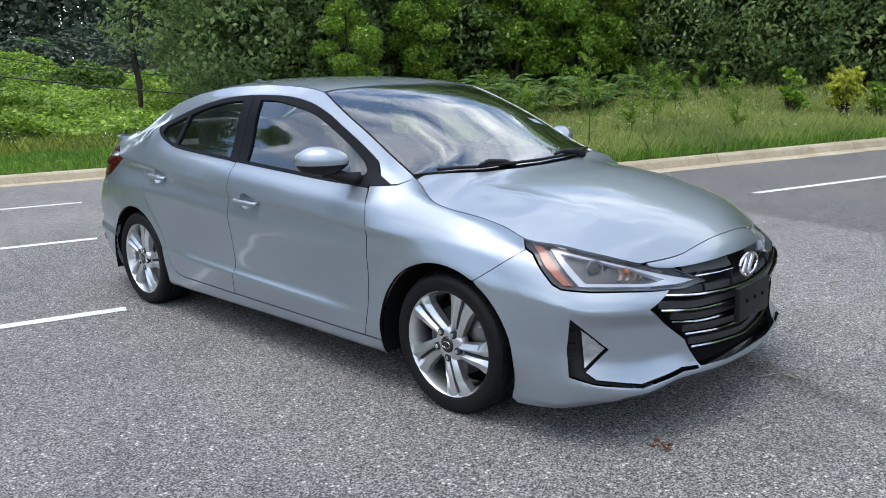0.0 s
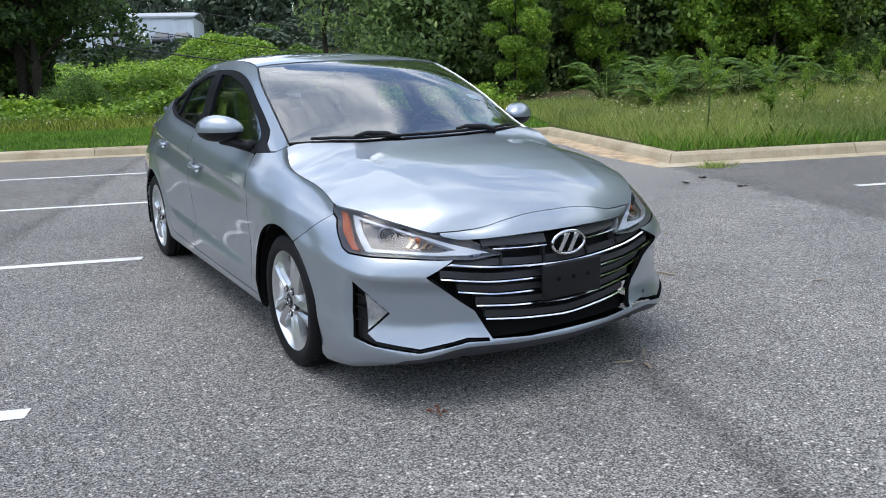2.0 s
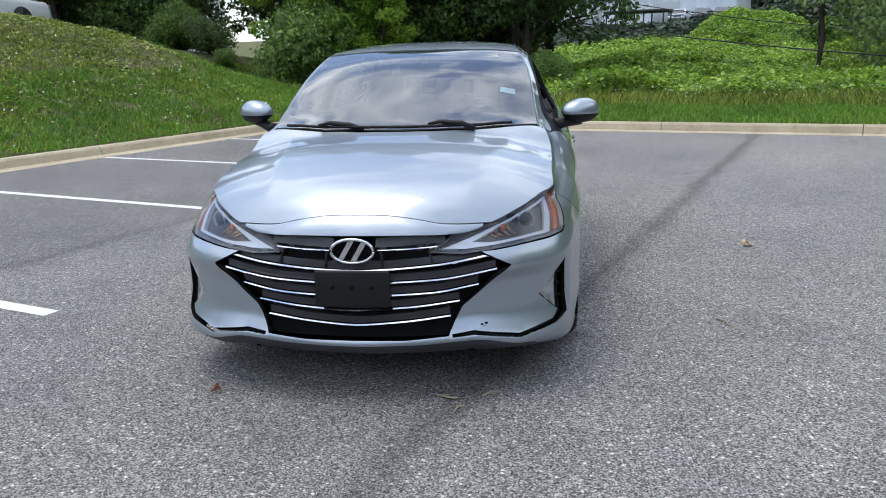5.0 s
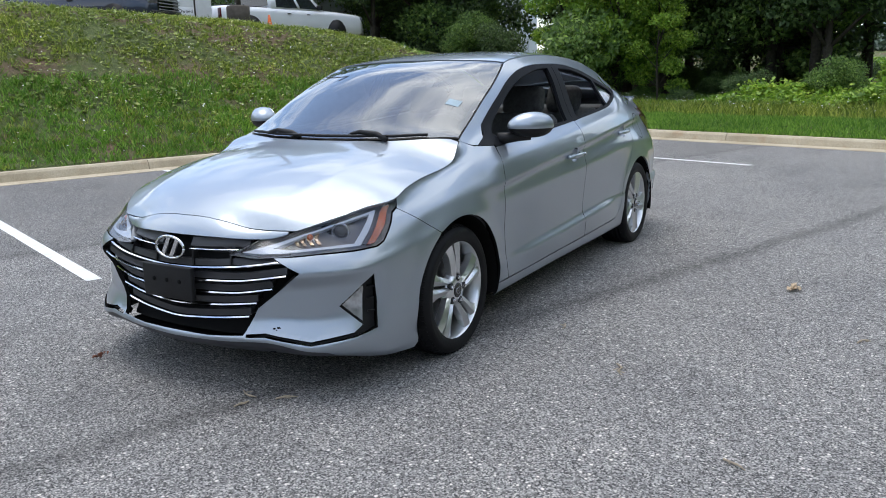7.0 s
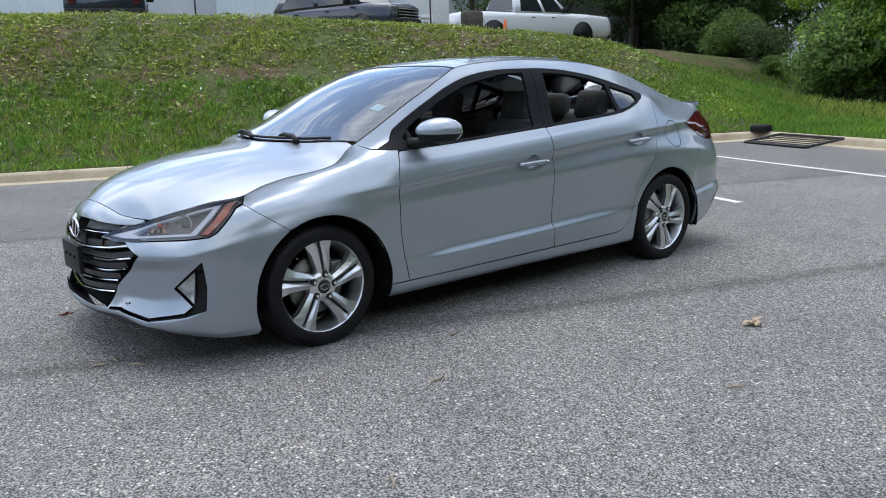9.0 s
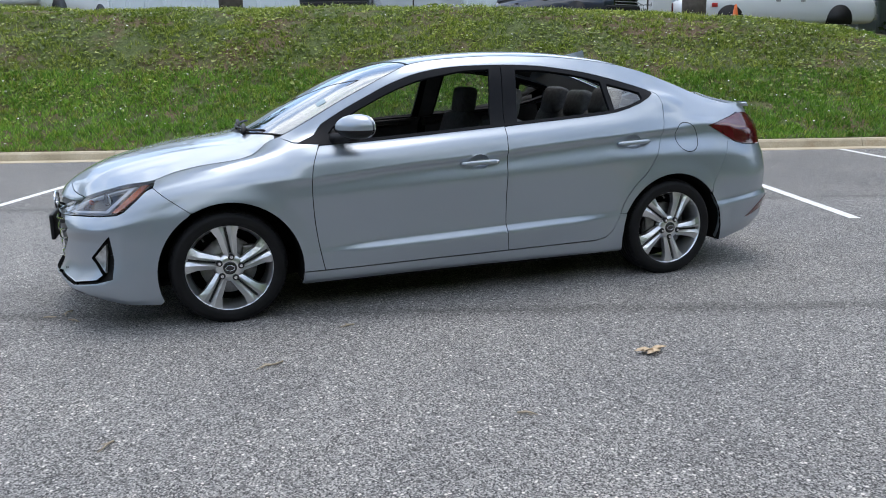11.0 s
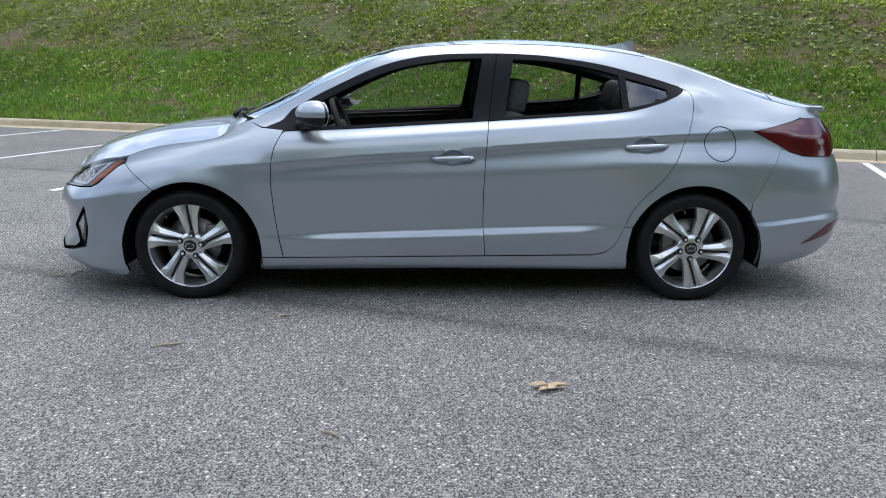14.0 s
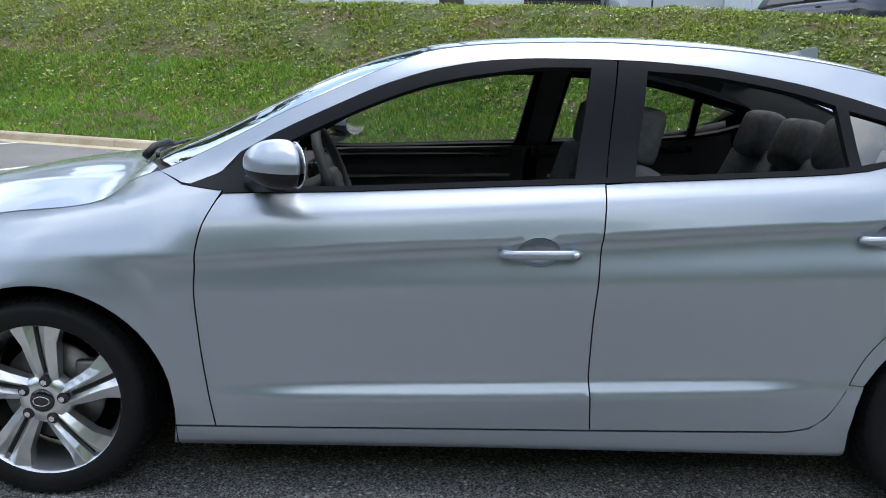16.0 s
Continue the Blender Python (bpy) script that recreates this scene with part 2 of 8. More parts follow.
M_TRIM = plain("charcoal_trim", (0.075, 0.076, 0.080), 0.7, vary=0.2, bump=0.2, bump_scale=500)
M_HEADLINER = plain("grey_headliner", (0.32, 0.325, 0.32), 0.95, vary=0.08, spec=0.1)
M_AMBER = plain("amber_reflector", (0.46, 0.115, 0.035), 0.22, coat=0.6)
M_RED = plain("red_lens", (0.085, 0.005, 0.009), 0.12, coat=0.8, vary=0.25, scale=14)
M_REFLECT = plain("lamp_reflector", (0.62, 0.64, 0.67), 0.16, metal=0.9, vary=0.12)
M_DRL = plain("frosted_light_guide", (0.60, 0.65, 0.72), 0.3, coat=0.5, vary=0.05)
M_LAMP_IN = plain("lamp_housing", (0.125, 0.122, 0.124), 0.28, metal=0.5, vary=0.3)
# lamp fins: the signal bulb's warm glow is put into the metal's colour
M_FIN = plain("warm_lamp_reflector", (0.62, 0.45, 0.30), 0.2, metal=0.9, vary=0.15)
M_SLAT = plain("charcoal_grille_slat", (0.030, 0.031, 0.035), 0.42, vary=0.15)
M_PANE = glass_mat("window_pane", (0.88, 0.95, 0.93), 0.86, 1.5, 0.05)
M_WIND = glass_mat("windscreen_pane", (0.80, 0.90, 0.90), 0.55, 1.35, 0.11)
M_LAMP_WALL = plain("lamp_side_wall", (0.20, 0.215, 0.24), 0.3, metal=0.5, vary=0.2)
M_VALANCE = plain("grey_valance", (0.050, 0.051, 0.060), 0.5, vary=0.15)
M_CLAY = plain("tan_clay_sediment", (0.47, 0.35, 0.225), 0.95, vary=0.35, scale=5, bump=0.6, bump_scale=60)
M_FOG = plain("fog_lamp_glass", (0.40, 0.41, 0.42), 0.2, metal=0.45, coat=0.6, vary=0.35, scale=30)
M_STICKER = plain("pale_blue_sticker", (0.26, 0.36, 0.42), 0.5)
M_LENS = glass_mat("clear_lens", (0.96, 0.97, 1.0), 0.96, 1.0)
M_LEAF_DARK = leaf_mat("dark_leaves", (0.036, 0.070, 0.026), (0.092, 0.165, 0.054), (0.215, 0.320, 0.105), 0.40, 0.4)
# far foliage: the haze of distance is mixed into the leaf colour
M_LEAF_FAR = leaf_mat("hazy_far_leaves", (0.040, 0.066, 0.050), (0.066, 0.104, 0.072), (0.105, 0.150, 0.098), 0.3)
M_LEAF_SOFT = leaf_mat("soft_green_leaves", (0.110, 0.180, 0.072), (0.225, 0.340, 0.130), (0.380, 0.510, 0.190), 0.50, 0.4)
M_LEAF_MID = leaf_mat("mid_leaves", (0.066, 0.130, 0.036), (0.155, 0.275, 0.070), (0.310, 0.455, 0.115), 0.50, 0.3)
M_LEAF_LIGHT = leaf_mat("light_leaves", (0.100, 0.200, 0.025), (0.250, 0.430, 0.055), (0.450, 0.600, 0.100), 0.4)
M_LEAF_YELLOW = leaf_mat("yellow_leaves", (0.30, 0.34, 0.03), (0.52, 0.55, 0.06), (0.68, 0.70, 0.12), 0.5, 0.4)
M_GRASS = leaf_mat("grass_blades", (0.090, 0.145, 0.020), (0.265, 0.360, 0.054), (0.52, 0.56, 0.14), 0.42)
M_STRAW = leaf_mat("seeding_grass", (0.20, 0.275, 0.070), (0.42, 0.53, 0.155), (0.66, 0.68, 0.31), 0.50)
M_LAWN = leaf_mat("lush_grass", (0.08, 0.19, 0.020), (0.18, 0.37, 0.045), (0.35, 0.54, 0.10), 0.35)
M_WEED = leaf_mat("bank_weeds", (0.080, 0.125, 0.020), (0.220, 0.310, 0.050), (0.50, 0.55, 0.18), 0.40)
M_FLOWER = plain("white_petals", (0.80, 0.80, 0.76), 0.8, vary=0.05)
M_BARK = plain("grey_bark", (0.055, 0.045, 0.036), 0.95, vary=0.4, scale=14, bump=1.0, bump_scale=30)
# ---- helpers for building ----
LOT_TURN = radians(-19.6)
LOT_X, LOT_Y = -1.328, -1.021
CT, ST = math.cos(LOT_TURN), math.sin(LOT_TURN)


def lot(p, q, z=0.0):
    """World place from the car park's own axes: p along the row of bays, q along the bay lines."""
    return (LOT_X + p * CT - q * ST, LOT_Y + p * ST + q * CT, z)


def lot_arr(P, Q):
    return LOT_X + P * CT - Q * ST, LOT_Y + P * ST + Q * CT


def smooth(e0, e1, v):
    t = np.clip((np.asarray(v, float) - e0) / (e1 - e0), 0, 1)
    return t * t * (3 - 2 * t)


def mesh_ob(name, verts, faces, mat, parent=None, shade=False, label=""):
    me = bpy.data.meshes.new(name)
    me.from_pydata([tuple(v) for v in verts], [], [tuple(f) for f in faces])
    if mat:
        me.materials.append(mat)
    if shade:
        me.shade_smooth()
    ob = new(name, me)
    if parent:
        ob.parent = parent
    if label:
        ob["label"] = label
    return ob


def part(name, bm, mat, parent, label="", shade=True):
    """One mesh under a thing or under a part."""
    me = bpy.data.meshes.new(name)
    bm.to_mesh(me)
    bm.free()
    if mat:
        me.materials.append(mat)
    if shade:
        me.shade_smooth()
    ob = new(name, me)
    ob.parent = parent
    if label:
        ob["label"] = label
    return ob


def thing(name, m, label, category, group="", kind=""):
    ob = new(name)
    ob.matrix_basis = m
    return tagged(ob, label, category, group, kind)


def rounded_box(bm, size, centre=(0, 0, 0), bevel=0.02, segments=2, turn=None):
    made = bmesh.ops.create_cube(bm, size=1.0)["verts"]
    m = Matrix.Translation(centre) @ (turn or Matrix()) @ Matrix.Diagonal((*size, 1))
    bmesh.ops.transform(bm, matrix=m, verts=made)
    if bevel:
        edges = list({e for v in made for e in v.link_edges})
        bmesh.ops.bevel(bm, geom=edges, offset=bevel, segments=segments, affect="EDGES", profile=0.6)
    return bm


def tube(bm, path, radius, sides=8):
    """A round bar along a path; radius may vary from point to point."""
    rings = []
    for k, p in enumerate(path):
        p = Vector(p)
        a, b = Vector(path[max(0, k - 1)]), Vector(path[min(len(path) - 1, k + 1)])
        q = (b - a).to_track_quat("Z", "X")
        r = radius[k] if isinstance(radius, (list, tuple)) else radius
        rings.append([bm.verts.new(p + q @ Vector((r * math.cos(t * math.tau / sides), r * math.sin(t * math.tau / sides), 0))) for t in range(sides)])
    for a, b in zip(rings, rings[1:]):
        for t in range(sides):
            bm.faces.new((a[t], a[(t + 1) % sides], b[(t + 1) % sides], b[t]))
    bm.faces.new(rings[0][::-1])
    bm.faces.new(rings[-1])
    return bm


def loft(bm, rings, close=True):
    """Skin of quads over rings of equal count; the ends are capped."""
    vr = [[bm.verts.new(p) for p in r] for r in rings]
    k = len(vr[0])
    for a, b in zip(vr, vr[1:]):
        for t in range(k):
            bm.faces.new((a[t], a[(t + 1) % k], b[(t + 1) % k], b[t]))
    if close:
        bm.faces.new(vr[0][::-1])
        bm.faces.new(vr[-1])
    bmesh.ops.recalc_face_normals(bm, faces=bm.faces[:])
    return bm


def noise_arr(X, Y, scale, seed=0.0):
    return np.array([noise.fractal(Vector((x * scale + seed, y * scale - seed, seed)), 1.0, 2.0, 4) for x, y in zip(np.ravel(X), np.ravel(Y))]).reshape(np.shape(X))


# ---- ground: one sheet, with the bank, the verge and the slope behind the far kerb ----
Q_BANK, P_FAR, Q_SIDE, P_SIDE = -5.96, -8.03, 5.62, -3.14
KERB_W, GUTTER_W, KERB_H = 0.16, 0.30, 0.135


def ground_height(P, Q):
    P, Q = np.asarray(P, float), np.asarray(Q, float)
    k = GUTTER_W + KERB_W
    bank = Q_BANK - k - Q
    far = P_FAR - k - P
    side = np.minimum(Q - Q_SIDE - k, -(P - P_SIDE + k))
    crest = np.interp(P, [-22, -17, -14, -10.5, -8.4, -5, 0, 6, 14, 40], [-0.1, 0.0, 0.55, 1.45, 2.25, 2.5, 2.75, 2.85, 3.0, 3.2])
    zb = KERB_H + (crest - KERB_H) * smooth(-0.6, 6.6, bank) * smooth(-0.05, 0.8, bank)
    upper = np.interp(P, [-60, -24, -15, -11, -8, -5, 0, 14, 60], [1.2, 1.4, 2.1, 2.43, 2.40, 2.27, 2.45, 2.75, 2.9])
    zb = zb + (upper - zb) * smooth(7.5, 13.0, bank)
    zf = KERB_H + 0.10 * smooth(0, 1.5, far) + np.interp(far, [0, 6, 12, 22, 37, 50, 62, 85, 120, 700], [0, 0.0, 0.05, 0.25, 0.75, 1.5, 2.6, 4.2, 5.5, 7.0])
    zs = KERB_H + 0.35 * smooth(0, 6.0, side) - 0.2 * smooth(10, 18, side)
    out = np.where(bank > 0, zb, -0.05)
    out = np.where((far > 0) & (bank <= 0), zf, out)
    both = (bank > 0) & (far > 0)
    out = np.where(both, np.maximum(zb, zf), out)
    out = np.where((side > 0) & (bank <= 0), np.where(far > 0, np.maximum(zf, np.minimum(zs, zf + 0.3)), zs), out)
    return out


def axis(fine, lo, hi, step):
    a = list(np.arange(fine[0], fine[1] + 1e-6, step))
    d, v = step, fine[1]
    while v < hi:
        d *= 1.25
        v += d
        a.append(v)
    d, v = step, fine[0]
    while v > lo:
        d *= 1.25
        v -= d
        a.insert(0, v)
    return np.array(a)


def grid_mesh(name, gp, gq, zfun, mat, keep=None):
    P, Q = np.meshgrid(gp, gq, indexing="ij")
    Z = zfun(P, Q)
    X, Y = lot_arr(P, Q)
    co = np.stack([X, Y, Z], -1).reshape(-1, 3)
    n, m = len(gp), len(gq)
    I = np.arange(n * m).reshape(n, m)
    F = np.stack([I[:-1, :-1], I[1:, :-1], I[1:, 1:], I[:-1, 1:]], -1).reshape(-1, 4)
    return mesh_ob(name, co, F, mat, shade=True)


def ground_z(P, Q):
    z = ground_height(P, Q)
    lumpy = noise_arr(P, Q, 0.35) * 0.10 + noise_arr(P, Q, 1.6, 4.0) * 0.035
    return np.where(z > 0.02, z + lumpy * np.clip(z - KERB_H + 0.03, 0, 0.35) / 0.35, z)


kb = GUTTER_W + KERB_W


def with_steps(a, steps):
    """Grid lines with a close pair at each kerb's back, so that the sheet steps up there."""
    a = np.array([v for v in a if all(abs(v - s) > 0.12 for s, _ in steps)])
    return np.sort(np.concatenate([a, [s - 1e-4 * d for s, d in steps], [s + 0.03 * d for s, d in steps]]))


gp = with_steps(axis((-24, 16), -600, 600, 0.40), [(P_FAR - kb, 1), (P_SIDE - kb, 1)])
gq = with_steps(axis((-20, 20), -600, 600, 0.40), [(Q_BANK - kb, 1), (Q_SIDE + kb, -1)])
ground = tagged(grid_mesh("ground", gp, gq, ground_z, M_SOIL), "green grassy bank and verge with bare red soil", "ground", kind="structure")

# asphalt: the lot, level, laid over the sheet
bm = bmesh.new()
pts = [(P_FAR, Q_BANK), (60, Q_BANK), (60, 60), (P_SIDE, 60), (P_SIDE, Q_SIDE), (P_FAR, Q_SIDE)]
bm.faces.new([bm.verts.new(lot(p, q, 0.0)) for p, q in pts])
me = bpy.data.meshes.new("road")
bm.to_mesh(me)
bm.free()
me.materials.append(M_ASPHALT)
road = tagged(new("road", me), "grey weathered asphalt car park with pale aggregate", "asphalt", kind="structure")


# kerb with gutter pan: lengths of cast concrete with joints between them
def kerb_length(parent, a, b, inward, mitre=(0, 0)):
    """inward: unit vector in lot axes from the kerb to the asphalt; mitre: 1 cuts that end at 45 degrees."""
    (ap, aq), (bp, bq) = a, b
    prof = [(0.0, 0.004), (GUTTER_W - 0.02, 0.012), (GUTTER_W + 0.015, KERB_H - 0.03), (GUTTER_W + 0.045, KERB_H), (GUTTER_W + KERB_W, KERB_H + 0.004), (GUTTER_W + KERB_W, -0.1), (0.0, -0.1)]
    bm = bmesh.new()
    rings = []
    run = (Vector(b) - Vector(a)).normalized()
    for (p, q), c in ((a, mitre[0]), (b, -mitre[1])):
        rings.append([bm.verts.new(lot(p - inward[0] * d + run.x * c * d, q - inward[1] * d + run.y * c * d, z)) for d, z in prof])
    k = len(prof)
    for t in range(k):
        bm.faces.new((rings[0][t], rings[0][(t + 1) % k], rings[1][(t + 1) % k], rings[1][t]))
    bm.faces.new(rings[0][::-1])
    bm.faces.new(rings[1])
    bmesh.ops.recalc_face_normals(bm, faces=bm.faces[:])
    return part("kerb_stone", bm, M_KERB, parent, shade=False)


def kerb_run(name, a, b, inward, piece=3.05, first=0.0, mitre=(0, 0)):
    run = tagged(new(name), "tan cast concrete kerb with gutter, clay stained", "kerb", kind="structure")
    a, b = Vector(a), Vector(b)
    d, n = (b - a).normalized(), (b - a).length
    cuts = [0.0] + list(np.arange(first or piece, n, piece)) + [n]
    for s, e in zip(cuts, cuts[1:]):
        if e - s > 0.06:
            kerb_length(run, tuple(a + d * (s + 0.006)), tuple(a + d * (e - 0.006)), inward, (mitre[0] if s == 0.0 else 0, mitre[1] if e == n else 0))
    return run


kw = GUTTER_W + KERB_W
kerb_run("kerb_bank", (P_FAR, Q_BANK), (34, Q_BANK), (0, 1), first=2.05, mitre=(-1, 0))
kerb_run("kerb_far", (P_FAR, Q_BANK), (P_FAR, Q_SIDE), (1, 0), first=3.89, mitre=(-1, -1))
kerb_run("kerb_side", (P_FAR, Q_SIDE), (P_SIDE, Q_SIDE), (0, -1), first=2.14, mitre=(-1, 1))
kerb_run("kerb_verge", (P_SIDE, Q_SIDE), (P_SIDE, 40), (1, 0), first=3.0, mitre=(1, 0))

# clay washed into the gutter's corner
cp, cq = np.linspace(-8.0, -3.25, 60), np.linspace(4.9, Q_SIDE + GUTTER_W - 0.03, 16)
CP, CQ = np.meshgrid(cp, cq, indexing="ij")
CZ = 0.022 + 0.010 * noise_arr(CP, CQ, 2.5, 8.0) - 0.05 * smooth(0.0, 0.25, (Q_SIDE - CQ) + 0.02 + 0.14 * noise_arr(CP, CQ, 0.9, 3.0)) - 0.05 * smooth(0.70, 1.05, np.abs(CP + 5.6) / 2.5)
CX, CY = lot_arr(CP, CQ)
ci = np.arange(CP.size).reshape(CP.shape)
clay = mesh_ob("clay_sediment", np.stack([CX, CY, CZ], -1).reshape(-1, 3), np.stack([ci[:-1, :-1], ci[1:, :-1], ci[1:, 1:], ci[:-1, 1:]], -1).reshape(-1, 4), M_CLAY, shade=True)
tagged(clay, "tan clay washed into the gutter corner", "sediment", kind="stuff")

# bay lines, worn paint
BAY = 2.743
for k in range(-2, 6):
    bm = bmesh.new()
    p = k * BAY
    vs = [bm.verts.new(lot(p + dx, q, 0.004)) for q, dx in ((0.0, -0.05), (0.0, 0.05), (-5.94, 0.05), (-5.94, -0.05))]
    bm.faces.new(vs)
    me = bpy.data.meshes.new("bay_line")
    bm.to_mesh(me); bm.free()
    me.materials.append(M_LINE)
    tagged(new("bay_line", me), "white painted parking bay line, worn", "road marking", "bay lines beside the bank", "structure")
for k in range(0, 5):
    bm = bmesh.new()
    p = -1.06 + k * BAY
    vs = [bm.verts.new(lot(p + dx, q, 0.004)) for q, dx in ((6.75, -0.05), (6.75, 0.05), (12.2, 0.05), (12.2, -0.05))]
    bm.faces.new(vs[::-1])
    me = bpy.data.meshes.new("bay_line")
    bm.to_mesh(me); bm.free()
    me.materials.append(M_LINE)
    tagged(new("bay_line", me), "white painted parking bay line, worn", "road marking", "bay lines across the lot", "structure")
# ---- the car: skin surfaces, from which each panel is cut ----
def slopes(x, y):
    """Fritsch-Carlson slopes along the last axis: no overshoot between knots."""
    h = np.diff(x, axis=-1)
    h = np.where(np.abs(h) < 1e-9, 1e-9, h)
    d = np.diff(y, axis=-1) / h
    m = np.zeros_like(y)
    a, b = d[..., :-1], d[..., 1:]
    w1, w2 = 2 * h[..., 1:] + h[..., :-1], h[..., 1:] + 2 * h[..., :-1]
    same = a * b > 0
    den = np.where(same, w1 / np.where(a == 0, 1, a) + w2 / np.where(b == 0, 1, b), 1)
    m[..., 1:-1] = np.where(same, (w1 + w2) / np.where(den == 0, 1, den), 0)
    m[..., 0], m[..., -1] = d[..., 0], d[..., -1]
    return m


def curve1(pts):
    """A smooth function through rows of (at, value, value, ...)."""
    pts = np.array(pts, float)
    pts = pts[np.argsort(pts[:, 0], kind="stable")]
    xs = pts[:, 0]
    ys = pts[:, 1:].T
    m = slopes(np.broadcast_to(xs, ys.shape), ys)

    def f(t):
        t = np.clip(np.asarray(t, float), xs[0], xs[-1])
        i = np.clip(np.searchsorted(xs, t) - 1, 0, len(xs) - 2)
        h = xs[i + 1] - xs[i]
        u = (t - xs[i]) / h
        return ((1 + 2 * u) * (1 - u) ** 2 * ys[:, i] + u * (1 - u) ** 2 * h * m[:, i] + u * u * (3 - 2 * u) * ys[:, i + 1] + u * u * (u - 1) * h * m[:, i + 1])
    return f


# plan outline, half: nose to tail
OUTLINE = [(2.238, 0.0), (2.226, 0.20), (2.192, 0.40), (2.139, 0.568), (2.068, 0.690), (1.968, 0.790), (1.85, 0.842), (1.70, 0.868), (1.50, 0.884), (1.35, 0.892),
           (1.0, 0.893), (0.5, 0.896), (0.0, 0.897), (-0.5, 0.895), (-1.0, 0.890), (-1.35, 0.887), (-1.6, 0.876), (-1.85, 0.848), (-2.05, 0.805), (-2.18, 0.74),
           (-2.262, 0.64), (-2.315, 0.46), (-2.345, 0.22), (-2.352, 0.0)]
o = np.array(OUTLINE)
mir = np.vstack([(o * (1, -1))[3:0:-1], o, (o * (1, -1))[-2:-5:-1]])
arc = np.r_[0, np.cumsum(np.hypot(*np.diff(mir, axis=0).T))]
arc0, arc1 = arc[3], arc[3 + len(o) - 1]
fx = curve1(np.c_[arc, mir])
tt = np.linspace(arc0, arc1, 1600)
oxy = fx(tt)
osx, osy = oxy
i_f = int(np.argmin(np.abs(osx - 1.85)))
i_r = int(np.argmin(np.abs(osx + 2.05)))
seg = np.r_[0, np.cumsum(np.hypot(np.diff(osx), np.diff(osy)))]
A = np.where(np.arange(len(osx)) < i_f, 1.85 + seg[i_f] - seg, np.where(np.arange(len(osx)) > i_r, -2.05 - (seg - seg[i_r]), osx))
A_NOSE, A_TAIL = float(A[0]), float(A[-1])
tx, ty = np.gradient(osx, seg), np.gradient(osy, seg)
kern = np.ones(61) / 61
onx, ony = -ty, tx          # turned so that it points out of the car
onx, ony = (np.convolve(np.pad(v, 30, "edge"), kern, "valid") for v in (-onx, -ony))
onx[:31] = np.linspace(1.0, onx[31], 31)
ony[:31] = np.linspace(0.0, ony[31], 31)
nl = np.hypot(onx, ony)
onx, ony = onx / nl, ony / nl
order = np.argsort(A)
A_s, X_s, Y_s, NX_s, NY_s = (v[order] for v in (A, osx, osy, onx, ony))

# feature lines along the flank: (place along the outline, height, offset from the outline)
F_BOTTOM = [(2.82, 0.150, -0.10), (2.25, 0.155, -0.09), (1.85, 0.125, -0.045), (1.70, 0.118, -0.03), (0.9, 0.163, -0.055), (0.0, 0.172, -0.055), (-1.0, 0.168, -0.055), (-1.75, 0.165, -0.05), (-2.05, 0.215, -0.06), (-2.4, 0.27, -0.08), (-3.2, 0.29, -0.10)]
F_SILL = [(2.82, 0.200, 0.0), (2.385, 0.218, 0.0), (2.2, 0.190, 0.0), (2.0, 0.195, -0.004), (1.85, 0.170, -0.010), (0.9, 0.196, -0.022), (0.0, 0.204, -0.022), (-1.0, 0.200, -0.024), (-1.75, 0.235, -0.022), (-2.05, 0.29, -0.025), (-3.2, 0.34, -0.04)]
F_LIP = [(2.82, 0.236, 0.022), (2.385, 0.250, 0.020), (2.2, 0.220, 0.016), (2.0, 0.245, 0.006), (1.85, 0.255, -0.004), (0.9, 0.236, -0.016), (0.0, 0.250, -0.016), (-0.8, 0.260, -0.018), (-1.75, 0.30, -0.014), (-2.05, 0.36, -0.012), (-3.2, 0.42, -0.02)]
F_CREASE = [(2.82, 0.262, 0.0), (2.385, 0.284, 0.0), (2.2, 0.258, -0.004), (2.0, 0.280, -0.008), (1.85, 0.310, -0.006), (1.35, 0.325, -0.010), (0.84, 0.331, -0.016), (0.53, 0.339, -0.004), (0.0, 0.356, -0.002), (-0.69, 0.381, -0.005), (-0.92, 0.388, -0.016), (-1.35, 0.395, -0.012), (-1.75, 0.405, -0.006), (-2.05, 0.435, 0.004), (-3.2, 0.48, 0.0)]
F_SCOOP = [(2.82, 0.31, -0.004), (2.385, 0.345, -0.022), (2.2, 0.345, -0.036), (2.0, 0.37, -0.034), (1.85, 0.38, -0.010), (1.35, 0.40, -0.012), (0.84, 0.37, -0.020), (0.53, 0.385, -0.026), (0.0, 0.405, -0.028), (-0.69, 0.430, -0.028), (-0.95, 0.435, -0.022), (-1.35, 0.44, -0.014), (-1.75, 0.45, -0.022), (-2.05, 0.475, -0.016), (-3.2, 0.53, -0.02)]
F_MID = [(2.82, 0.42, 0.0), (2.385, 0.435, -0.020), (2.2, 0.445, -0.036), (2.0, 0.455, -0.030), (1.85, 0.47, -0.008), (1.35, 0.50, -0.012), (0.5, 0.52, -0.018), (0.0, 0.54, -0.018), (-0.69, 0.55, -0.022), (-1.35, 0.56, -0.014), (-1.85, 0.57, -0.014), (-2.05, 0.58, -0.010), (-3.2, 0.62, -0.01)]
F_BULGE = [(2.82, 0.50, 0.0), (2.385, 0.50, 0.0), (2.2, 0.515, -0.002), (2.0, 0.525, -0.006), (1.85, 0.545, -0.012), (1.35, 0.61, -0.010), (0.5, 0.66, -0.004), (0.0, 0.68, -0.004), (-0.69, 0.71, -0.012), (-1.0, 0.73, -0.020), (-1.35, 0.74, -0.020), (-1.85, 0.72, -0.03), (-2.05, 0.70, -0.03), (-3.2, 0.72, -0.02)]
